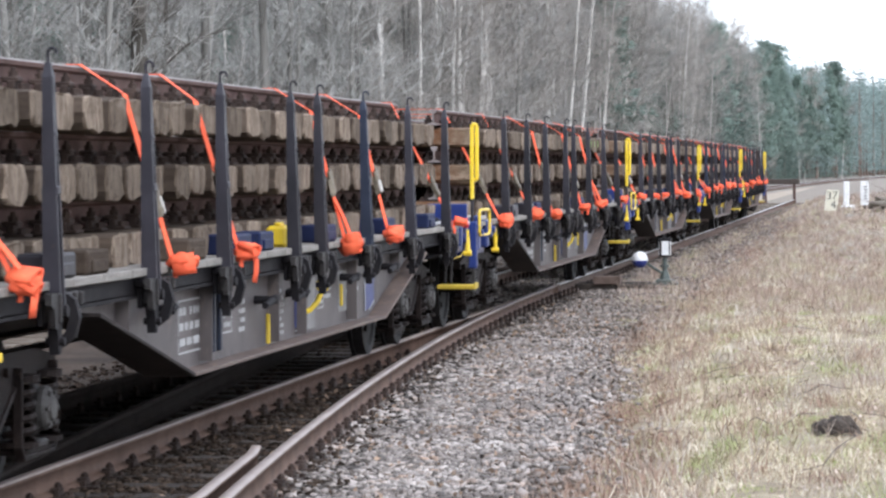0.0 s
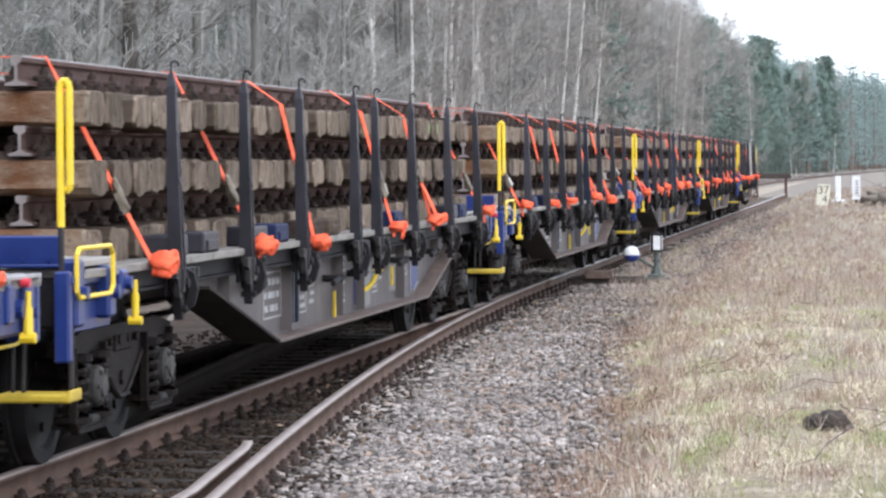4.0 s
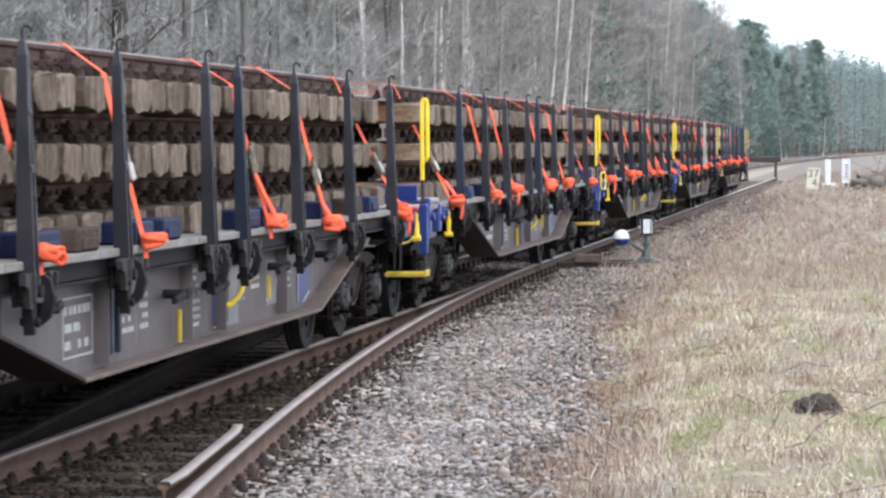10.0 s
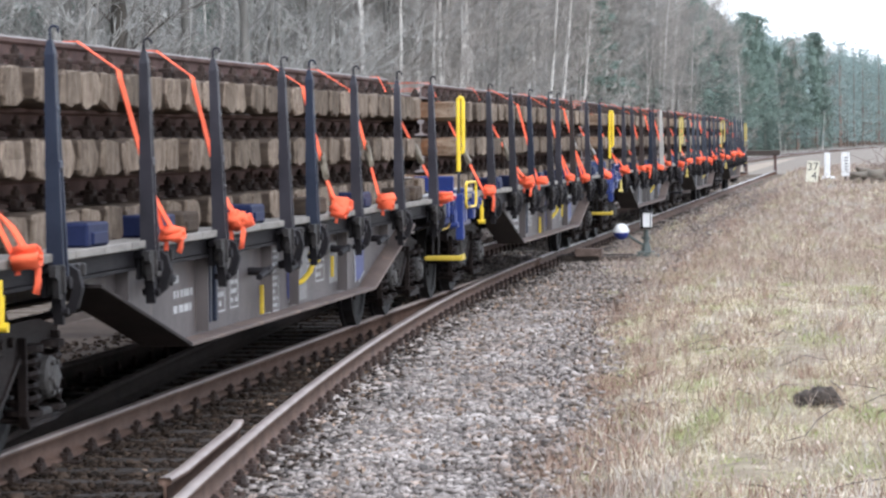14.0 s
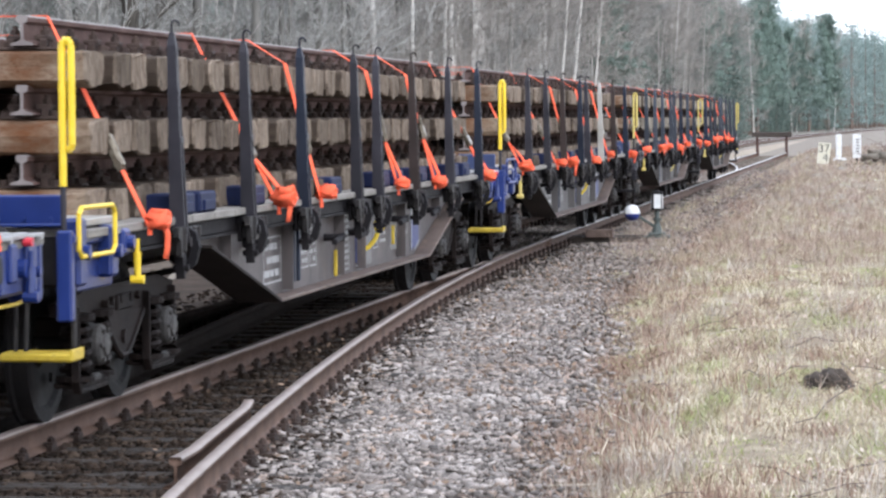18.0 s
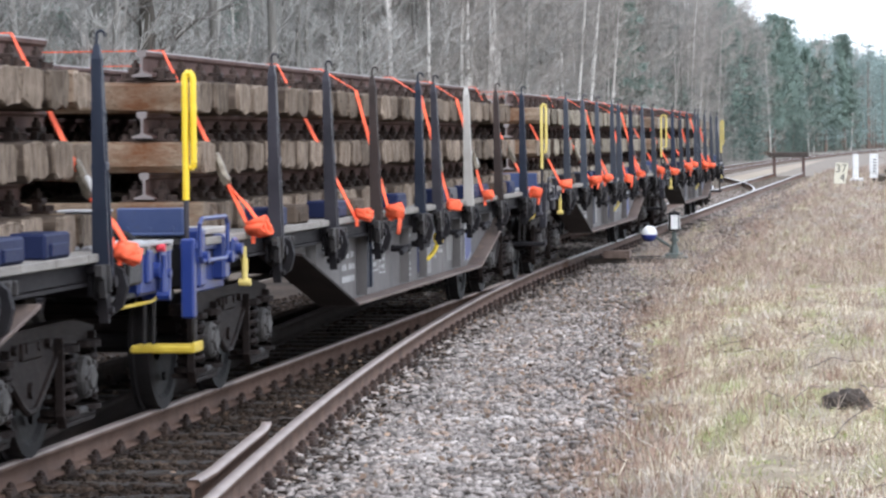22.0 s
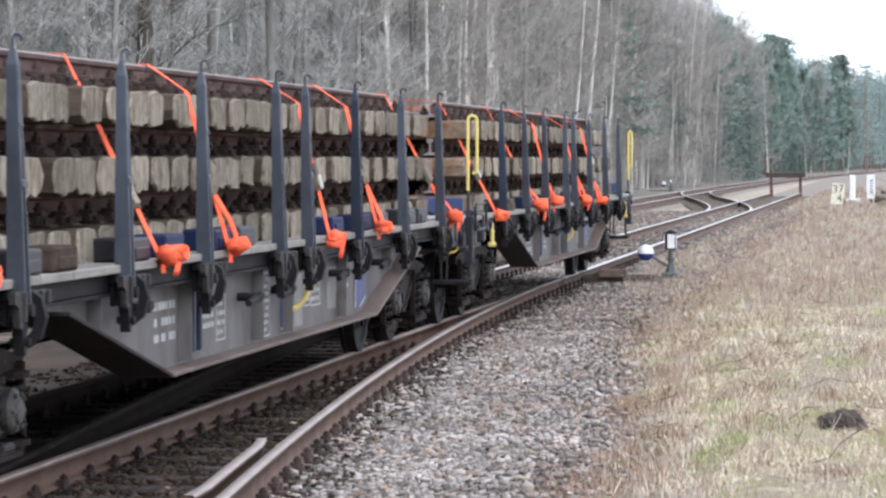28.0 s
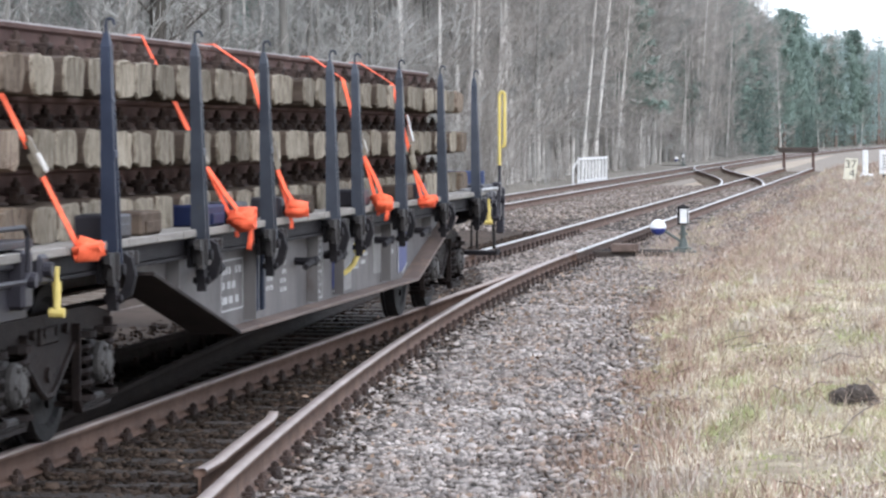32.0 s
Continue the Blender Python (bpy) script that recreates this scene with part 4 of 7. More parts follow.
def markings(w, d, rng):
    """Stencilled panels on the girder: rows of bars, not letters."""
    x = d * 1.232
    for y, wid, hgt, rows_n in ((-3.25, 0.62, 0.30, 3), (-2.05, 0.34, 0.20, 3), (-1.55, 0.22, 0.26, 4), (-0.10, 0.34, 0.42, 8), (1.55, 0.20, 0.16, 3), (1.98, 0.34, 0.13, 2), (3.2, 0.60, 0.07, 1)):
        y += rng.uniform(-0.08, 0.08)
        z = 0.76 + rng.uniform(-0.04, 0.04)
        s = Shape()
        for r in range(rows_n):
            zz = z + hgt / 2 - (r + 0.5) * hgt / rows_n
            k, yy = rng.choice((3, 4, 6)), y - wid / 2
            for j in range(k):
                ln = wid / k * rng.uniform(0.45, 0.85)
                if rng.random() < 0.85:
                    s.box(x, yy + ln / 2, zz, 0.004, ln, hgt / rows_n * 0.5)
                yy += wid / k
        if rng.random() < 0.5:
            for yy, zz, sy, sz in ((y, z + hgt / 2 + 0.02, wid + 0.06, 0.012), (y, z - hgt / 2 - 0.02, wid + 0.06, 0.012), (y - wid / 2 - 0.03, z, 0.012, hgt + 0.05), (y + wid / 2 + 0.03, z, 0.012, hgt + 0.05)):
                s.box(x, yy, zz, 0.003, sy, sz)
        tagged(part("marking", s.mesh("marking", M_STENCIL), w), kind="stuff")
    flat = Matrix.Translation((d * 1.234, 0, 0)) @ Matrix(((0, 0, 1, 0), (1, 0, 0, 0), (0, 1, 0, 0), (0, 0, 0, 1)))
    part("panel", Shape().prism([(3.74, 0.54), (4.02, 0.56), (4.24, 0.62), (4.24, 0.90), (3.74, 0.90)], 0.006, flat).mesh("panel", M_PLATEDARK), w, "blue panel with white edges on the girder")
    edge = Shape().box(d * 1.238, 3.74, 0.72, 0.004, 0.03, 0.36).box(d * 1.238, 3.87, 0.91, 0.004, 0.24, 0.07).box(d * 1.238, 4.10, 0.575, 0.004, 0.30, 0.015, turn=Matrix.Rotation(0.26, 4, "X"))
    tagged(part("marking", edge.mesh("marking", M_STENCIL), w), kind="stuff")
    part("panel", Shape().box(d * 1.234, 0.72, 0.74, 0.006, 0.44, 0.36).mesh("panel", M_PLATEDARK), w, "blue panel on the girder")
    part("panel", Shape().box(d * 1.233, 2.62, 0.76, 0.004, 0.42, 0.34).mesh("panel", M_DUST), w, "pale rubbed panel on the girder")
    part("panel", Shape().box(d * 1.233, 1.18, 0.72, 0.004, 0.34, 0.40).mesh("panel", M_DUST), w, "pale rubbed panel on the girder")
    for yy, zz, sy, sz in ((0.72, 0.86, 0.34, 0.05), (0.66, 0.78, 0.26, 0.04), (0.86, 0.62, 0.10, 0.08), (0.72, 0.535, 0.48, 0.012)):
        tagged(part("marking", Shape().box(d * 1.238, yy, zz, 0.004, sy, sz).mesh("marking", M_STENCIL), w), kind="stuff")
    post = Shape().box(d * 1.27, -2.75, 0.78, 0.08, 0.07, 0.44, 0.01).box(d * 1.27, -2.55, 0.78, 0.08, 0.07, 0.44, 0.01).box(d * 1.30, -2.65, 0.98, 0.06, 0.34, 0.05, 0.01)
    for y, z in ((-4.35, 0.92), (-1.05, 0.84), (0.15, 0.84), (2.5, 0.88), (4.6, 0.90)):
        lever = Shape().rod((d * 1.23, y, z), (d * 1.40, y, z), 0.03, n=8).rod((d * 1.37, y - 0.30, z - 0.03), (d * 1.37, y + 0.12, z + 0.01), 0.024, 0.03, n=8)
        part("latch_lever", lever.mesh("latch_lever", M_DARK), w)
    part("label_holder", post.mesh("label_holder", M_STAKEBLUE), w)


def wagon(index, look_kind):
    rng = random.Random(100 + index)
    paint = M_GIRDER if index < 5 else M_GREYGIRDER
    w = thing("flat_wagon", "flat wagon with %s girder, tall posts and %s ends" % ("brown" if index < 5 else "grey", "blue" if look_kind == "bright" else "dark"), "railway wagon", "wagons of the train")
    part("sill", SILL, w)
    for d in (-1, 1):
        part("girder", girder_mesh(d, paint), w, "fish-belly side girder with stencilled panels")
    for k in range(28):
        part("plank", PLANK, w, m=pose(0, -9.11 + k * 0.675, DECK - 0.025))
    for i, y in enumerate(STAKES):
        for d in (-1, 1):
            kind = rng.choice(("dark", "dark", "dark", "dark", "dark", "blue", "brown"))
            if look_kind != "bright" and kind != "blue":
                kind = "steel"
            if index == 5 and i == 5 and d == 1:
                kind = "pale"
            turn = pose(d * SIDE, y, DECK - 0.02, rng.uniform(-0.8, 0.8), -d * 1.2 + rng.uniform(-0.5, 0.5), 0 if d > 0 else 180)
            s = part("stake", STAKE_MESH[kind], w, {"dark": "", "blue": "dark blue steel post", "brown": "rusty brown steel post", "pale": "pale galvanised post", "steel": "steel-blue post"}[kind], m=turn)
            at = pose(d * (SIDE - 0.02), y, DECK - 0.04, 0, 0, 0 if d > 0 else 180)
            part("stake_bracket", BRACKET, w, m=at)
            part("locking_hook", HOOK, w, m=at)
            part("casting", CASTING, w, m=at)
    for y in (-6.9, -6.1, -4.4, -3.6, -2.1, -1.3, 1.3, 2.1, 3.6, 4.4, 6.0, 6.8):
        for d in (-1, 1):
            if rng.random() < 0.2:
                continue
            part("bolster", BOLSTER_MESH[rng.choice(("blue", "blue", "dark", "wood") if look_kind == "bright" else ("blue", "dark", "dark", "wood"))], w, m=pose(d * 1.22, y + rng.uniform(-0.1, 0.1), DECK, 0, 0, 0 if d > 0 else 180))
    for y in (-7.35, 7.35):
        bogie(w, y)
    coupling_end(w, -1, look_kind, index)
    rear_corner(w, look_kind, index)
    if index == 7:
        coupling_end(w, 1, look_kind, index)
    for d in (-1, 1):
        markings(w, d, rng)
    # brake gear rods under the floor and the yellow change-over handles
    part("brake_rod", Shape().rod((0.2, -6, 0.62), (0.2, 6, 0.62), 0.025, n=6).box(-0.3, 1.0, 0.72, 0.35, 0.9, 0.35, 0.05).mesh("brake_rod", M_DARK), w)
    yellow = M_YELLOW if look_kind == "bright" else M_PALEYELLOW
    ring = [(1.37 + 0.045 * math.cos(a), 0.95, 0.87 + 0.055 * math.sin(a)) for a in np.linspace(0, 2 * math.pi, 13)]
    part("lever_ring", Shape().pipe(ring, 0.010, 6).mesh("lever_ring", yellow), w, "thin yellow ring")
    part("brake_lever", Shape().pipe([(1.36, 0.95, 0.82), (1.33, 0.93, 0.74), (1.28, 0.90, 0.68), (1.25, 0.88, 0.665)], 0.021, 8).mesh("brake_lever", yellow), w, "bent yellow brake change-over handle")
    if index < 5:
        part("lever_plate", Shape().box(1.29, -0.85, 0.62, 0.032, 0.02, 0.22, 0.006).mesh("lever_plate", M_STEP), w, "upright scuffed yellow lever plate")
        part("lever_plate", Shape().box(1.29, 2.25, 0.74, 0.028, 0.02, 0.18, 0.006).mesh("lever_plate", M_STEP), w, "upright scuffed yellow lever plate")
    return w


# ---- the load: three old track panels on each wagon ----
PITCH = 0.412
SPACING = 0.575
FIRST = -8.30


def sleeper_shape(seed, wood, grain=M_SLEEPEREND, half=1.165):
    """An old sleeper with worn, split and ragged ends."""
    rng = random.Random(seed)
    s = Shape()
    xs = [-half, -half + 0.008, -half + 0.020, -half + 0.16, -0.4, 0.4, half - 0.16, half - 0.020, half - 0.008, half]
    ring = ((-0.204, 0.03), (-0.207, 0.11), (-0.198, 0.185), (-0.165, 0.205), (-0.06, 0.207), (0.06, 0.206), (0.165, 0.205), (0.198, 0.185), (0.207, 0.10), (0.204, 0.03), (0.15, 0.0), (0.05, -0.004), (-0.06, 0.0), (-0.15, 0.003))
    n, vs = len(ring), []
    wear = [(rng.uniform(-0.016, 0.012), rng.uniform(-0.024, 0.010)) for _ in ring]
    for x in xs:
        at = abs(x) - half
        k = 0.94 if at > -0.005 else 0.98 if at > -0.02 else 1.0
        end = 1.0 if at > -0.17 else 0.35
        for (y, z), (wy, wz) in zip(ring, wear):
            low = 1.0 if z < 0.1 else 0.5
            vs.append((x + rng.uniform(-0.008, 0.008), y * k + wy * end + rng.uniform(-0.004, 0.004), 0.10 + (z - 0.10) * k + wz * end * low + rng.uniform(-0.003, 0.003)))
    fs = [(i * n + j, (i + 1) * n + j, (i + 1) * n + (j + 1) % n, i * n + (j + 1) % n) for i in range(len(xs) - 1) for j in range(n)]
    fs += [tuple(range(n)), tuple(range((len(xs) - 1) * n, len(xs) * n))[::-1]]
    s.add(vs, fs)
    last = len(xs) - 2
    s.m = [1 if i in (0, 1, last - 1, last) else 0 for i in range(len(xs) - 1) for j in range(n)] + [1, 1]
    return s.mesh("sleeper", wood, grain)


SLEEPERS = [sleeper_shape(k, M_SLEEPER) for k in range(14)]
PALE_SLEEPERS = [sleeper_shape(40 + k, M_SLEEPER, M_PALEEND) for k in range(10)]
END_SLEEPERS = [sleeper_shape(20 + k, M_SLEEPERRUST) for k in range(4)]


def fixing_mesh():
    """A ribbed tie plate with its tall clamps, bolts and coach screws."""
    s = Shape().box(0, 0, 0.215, 0.37, 0.17, 0.018, 0.004)
    for d in (-1, 1):
        s.box(d * 0.098, 0, 0.246, 0.045, 0.16, 0.055, 0.006)
        s.box(d * 0.086, 0, 0.280, 0.095, 0.115, 0.034, 0.008)
        s.rod((d * 0.092, 0, 0.26), (d * 0.092, 0, 0.352), 0.017, n=6)
        s.rod((d * 0.092, 0, 0.296), (d * 0.092, 0, 0.328), 0.032, n=6)
        for e in (-0.045, 0.045):
            s.rod((d * 0.155, e, 0.22), (d * 0.155, e, 0.258), 0.026, n=6)
    return s.mesh("tie_plate", M_CHAIR)


FIXING = fixing_mesh()
PANEL_RAIL = {}


def panel_rail(length):
    if length not in PANEL_RAIL:
        n = len(RAIL)
        vs = [(a, e * length / 2, b * 1.04) for e in (-1, 1) for a, b in RAIL]
        s = Shape()
        s.add(vs, [(j, (j + 1) % n, n + (j + 1) % n, n + j) for j in range(n)])
        s.f += [tuple(range(n))[::-1], tuple(range(n, 2 * n))]
        s.m = [1 if j in (7, 8, 9) else 0 for j in range(n)] + [1, 1]
        PANEL_RAIL[length] = s.mesh("rail", M_OLDRAIL, M_RAILHEAD)
    return PANEL_RAIL[length]


M_CHALK = mat("faded green marking paint", (0.20, 0.36, 0.09), (0.30, 0.44, 0.15), 20, 0.8, c=(0.24, 0.21, 0.16), cover=0.5)


def track_panel(index, level):
    rng = random.Random(1000 + index * 3 + level)
    p = thing("track_panel", "old track panel, rusty rails on weathered sleepers, stacked on a wagon", "track panel", "track panels on the wagons")
    for k in range(30):
        y = FIRST + k * SPACING + (rng.uniform(-0.03, 0.03) if level < 2 else rng.uniform(-0.015, 0.015))
        part("sleeper", rng.choice(END_SLEEPERS if k in (0, 29) else PALE_SLEEPERS if index > 5 else SLEEPERS), p, m=pose(rng.uniform(-0.03, 0.03), y, rng.uniform(-0.005, 0.005), rng.uniform(-2.5, 2.5), 0, rng.choice((0, 180)) + rng.uniform(-0.8, 0.8)))
        for d in (-1, 1):
            part("tie_plate", FIXING, p, m=pose(d * GAUGE, y, 0))
    cut = rng.choice((6.2, 8.1, 9.9))
    tail = rng.choice((8.3, 8.5, 8.8))
    for d in (-1, 1):
        jig = rng.uniform(-0.06, 0.06)
        for a, b in ((-8.52 + jig, -8.2 + cut), (-8.2 + cut + 0.012, tail + jig)):
            part("rail", panel_rail(round(b - a, 1)), p, m=pose(d * GAUGE, (a + b) / 2, PITCH - 0.002))
        plate = Shape().box(d * (GAUGE + 0.025), -8.2 + cut, 0.318, 0.022, 0.62, 0.09, 0.006).box(d * (GAUGE - 0.025), -8.2 + cut, 0.318, 0.022, 0.62, 0.09, 0.006)
        for e in (-0.24, -0.08, 0.08, 0.24):
            plate.rod((d * (GAUGE - 0.06), -8.2 + cut + e, 0.318), (d * (GAUGE + 0.06), -8.2 + cut + e, 0.318), 0.018, n=6)
        part("fishplate", plate.mesh("fishplate", M_OLDRAIL), p)
    if index == 1 and level == 2:
        for k in (24, 25, 26, 27, 28):
            part("chalk_mark", Shape().box(1.176, FIRST + k * SPACING + 0.04, 0.11, 0.006, 0.045, 0.10, 0.002).mesh("chalk_mark", M_CHALK), p, "faded green paint mark on a sleeper end")
    return p


# ---- lashing straps ----
def ribbon(s, pts, wid=0.055, thick=0.006):
    """One folded webbing band along pts, lying across the wagon's length."""
    pts = [Vector(p) for p in pts]
    vs, n = [], len(pts)
    for i, p in enumerate(pts):
        w = (pts[min(i + 1, n - 1)] - pts[max(i - 1, 0)]).normalized()
        lay = Vector((0, 1, 0)) if abs(w.z) < 0.75 else Vector((0.45, 0.89, 0))
        side = (lay - w * w.dot(lay)).normalized()
        up = w.cross(side) * thick / 2
        side = side * wid / 2
        vs += [p - side - up, p + side - up, p + side + up, p - side + up]
    fs = [(4 * i + j, 4 * i + (j + 1) % 4, 4 * i + 4 + (j + 1) % 4, 4 * i + 4 + j) for i in range(n - 1) for j in range(4)]
    fs += [(3, 2, 1, 0), (4 * n - 4, 4 * n - 3, 4 * n - 2, 4 * n - 1)]
    return s.add(vs, fs)


def band_loop(s, c, ry, rz, turn, wid, thick=0.010, n=14):
    """A closed flat band bent into an oval about c."""
    vs = []
    for k in range(n):
        a = 2 * math.pi * k / n
        bulge = 1 + 0.14 * math.sin(3 * a + ry * 90)
        for e, g in ((-1, -1), (1, -1), (1, 1), (-1, 1)):
            vs.append(c + turn @ Vector((e * wid / 2, (ry * bulge + g * thick / 2) * math.cos(a), (rz * bulge + g * thick / 2) * math.sin(a))))
    fs = [(4 * i + q, 4 * i + (q + 1) % 4, 4 * ((i + 1) % n) + (q + 1) % 4, 4 * ((i + 1) % n) + q) for i in range(n) for q in range(4)]
    return s.add(vs, fs)


def slack_mesh(rng, c, size):
    """The slack: the band folded into a creased bundle of flat loops, with a drooping tail."""
    s, n, k = Shape(), 12, 8
    tip = Matrix.Rotation(rng.uniform(-0.5, 0.5), 3, "X")
    vs = []
    for i in range(k + 1):
        for j in range(n):
            u = Vector((math.sin(math.pi * i / k) * math.cos(2 * math.pi * j / n), math.sin(math.pi * i / k) * math.sin(2 * math.pi * j / n), math.cos(math.pi * i / k)))
            g = 1 + 0.5 * noise.noise(u * 2.2 + Vector((c.y * 9, size * 50, 0)))
            vs.append(c + tip @ Vector((u.x * 0.082 * g, u.y * 0.085 * g, u.z * 0.052 * g)) * size)
    s.add(vs, [(i * n + j, i * n + (j + 1) % n, (i + 1) * n + (j + 1) % n, (i + 1) * n + j) for i in range(k) for j in range(n)])
    for _ in range(5):
        turn = tip @ Matrix.Rotation(rng.gauss(0, 0.3), 3, "Z") @ Matrix.Rotation(rng.gauss(0, 0.4), 3, "X") @ Matrix.Rotation(rng.gauss(0, 0.25), 3, "Y")
        off = Vector((rng.gauss(0.01, 0.012), rng.gauss(0, 0.028), rng.gauss(-0.006, 0.018))) * size
        band_loop(s, c + off, rng.uniform(0.045, 0.072) * size, rng.uniform(0.024, 0.044) * size, turn, rng.uniform(0.09, 0.15), 0.016)
    if rng.random() < 0.4:
        ln, way = rng.uniform(0.10, 0.24), rng.choice((-1, 1))
        ribbon(s, [c + Vector((0.03, 0, 0)), c + Vector((0.055, way * 0.03, -ln * 0.35)), c + Vector((0.05, way * 0.045, -ln * 0.7)), c + Vector((0.04, way * 0.035, -ln))], 0.05)
    return s.mesh("slack_knot", M_STRAP, smooth=True)


M_TAG = mat("dirty white plastic", (0.42, 0.40, 0.37), (0.52, 0.50, 0.47), 12, 0.6)


def strap(seed, outside):
    """A strap over the panels, either bent over the sleeper ends or drawn down between them, to a ratchet and a bundle of slack."""
    rng = random.Random(seed)
    top, z0 = DECK + 3 * PITCH, DECK
    st = thing("lashing_strap", "orange lashing strap with ratchet tied %s" % ("over the sleeper ends" if outside else "down between the sleepers"), "strap", "straps over the load")
    over = Vector((GAUGE + 0.03, 0, top + 0.008))
    left = [Vector((-1.41, 0, z0 - 0.10)), Vector((-1.19, 0, z0 + 2 * PITCH + 0.19)), Vector((-GAUGE, 0, top + 0.008))]
    if outside:
        back = rng.uniform(0.35, 0.60)
        edge = Vector((1.178, -back - 0.02, z0 + 2 * PITCH + 0.170))
        foot = Vector((1.43, -back + rng.uniform(-0.05, 0.22), z0 - 0.03))
        pts, grip = left + [over, Vector((1.165, -back, z0 + 2 * PITCH + 0.222)), edge], rng.uniform(0.40, 0.56)
    else:
        edge, foot = over, Vector((1.43, rng.uniform(-0.18, 0.10), z0 - 0.03))
        pts, grip = left + [over], rng.uniform(0.56, 0.66)
    hang = edge.lerp(foot, grip)
    part("webbing", ribbon(Shape(), pts + [edge.lerp(foot, grip * 0.5), hang], 0.044).mesh("webbing", M_STRAP), st)
    dirn = (foot - edge).normalized()
    m = Matrix.Translation(hang) @ dirn.to_track_quat("Z", "X").to_matrix().to_4x4()
    body = Shape().box(0.012, 0, 0.06, 0.040, 0.058, 0.20, 0.014).rod((0, -0.036, 0.13), (0, 0.036, 0.13), 0.026, n=10).box(0.026, 0, 0.0, 0.024, 0.046, 0.13, 0.01)
    body.box(-0.004, -0.0265, 0.10, 0.034, 0.010, 0.14, 0.002).box(-0.004, 0.0265, 0.10, 0.034, 0.010, 0.14, 0.002)
    body.v = [tuple(m @ Vector(q)) for q in body.v]
    part("ratchet", body.mesh("ratchet", M_RATCHET), st, "scuffed metal ratchet with a long handle")
    if rng.random() < 0.3:
        tag = Shape().box(0.03, 0, 0.10, 0.03, 0.05, 0.12, 0.012)
        tag.v = [tuple(m @ Vector(q)) for q in tag.v]
        part("tag", tag.mesh("tag", M_TAG), st, "white plastic strap tag")
    if seed == 144:
        cloth = Shape().box(0.05, 0, -0.16, 0.02, 0.10, 0.15, 0.008).box(0.055, 0.02, -0.28, 0.016, 0.05, 0.10, 0.006)
        cloth.v = [tuple(m @ Vector(q)) for q in cloth.v]
        part("white_cloth", cloth.mesh("white_cloth", M_WHITE), st, "white cloth tied to the strap")
    start = hang + dirn * 0.17
    part("lower_webbing", ribbon(Shape(), [start, start.lerp(foot, 0.5), foot, foot - Vector((0, 0, 0.05))], 0.038).mesh("lower_webbing", M_STRAP), st)
    knot = Vector((1.465, foot.y + rng.uniform(-0.04, 0.05), z0 + rng.uniform(-0.02, 0.06)))
    if rng.random() < 0.5:
        bow = start.lerp(knot, 0.5) + Vector((rng.uniform(-0.01, 0.025), rng.uniform(-0.03, 0.06), 0))
        band = ribbon(Shape(), [start, start.lerp(bow, 0.6), bow, bow.lerp(knot, 0.6) + Vector((0.012, 0, 0)), knot], rng.uniform(0.034, 0.050), 0.010)
        part("loose_end", band.mesh("loose_end", M_STRAP), st, "loose orange end hanging in a bow")
    part("slack_knot", slack_mesh(rng, knot, rng.uniform(0.68, 1.05)), st, "knotted orange slack of the strap")
    return st


# where each strap crosses the rail, and whether it bends over the sleeper ends
STRAPS = [(-8.1, False), (-4.3, None), (-1.95, True), (2.0, True), (4.4, True), (8.0, False)]
WAGONS, CARGO = [], []


def train():
    for i in range(8):
        w = wagon(i, "bright" if i < 6 else "faded")
        WAGONS.append(w)
        for level in range(3):
            CARGO.append((i, pose(0, 0, DECK + level * PITCH), track_panel(i, level)))
        rng = random.Random(7 + i)
        for j, (y, outside) in enumerate(STRAPS):
            if i == 7 and j == 5:
                continue
            outside = rng.random() < 0.5 if outside is None else outside
            y += rng.uniform(-0.15, 0.15)
            if not outside:
                y = FIRST + SPACING * (round((y - FIRST) / SPACING - 0.5) + 0.5)
            CARGO.append((i, pose(0, y, 0), strap(i * 20 + j, outside)))


train()
tin = thing("yellow_canister", "small yellow canister standing on the wagon deck", "canister", me=Shape().box(0, 0, 0.08, 0.16, 0.26, 0.16, 0.025).box(0, 0, 0.17, 0.05, 0.14, 0.03, 0.01).mesh("yellow_canister", M_YELLOW))
CARGO.append((0, pose(1.24, -0.15, DECK), tin))


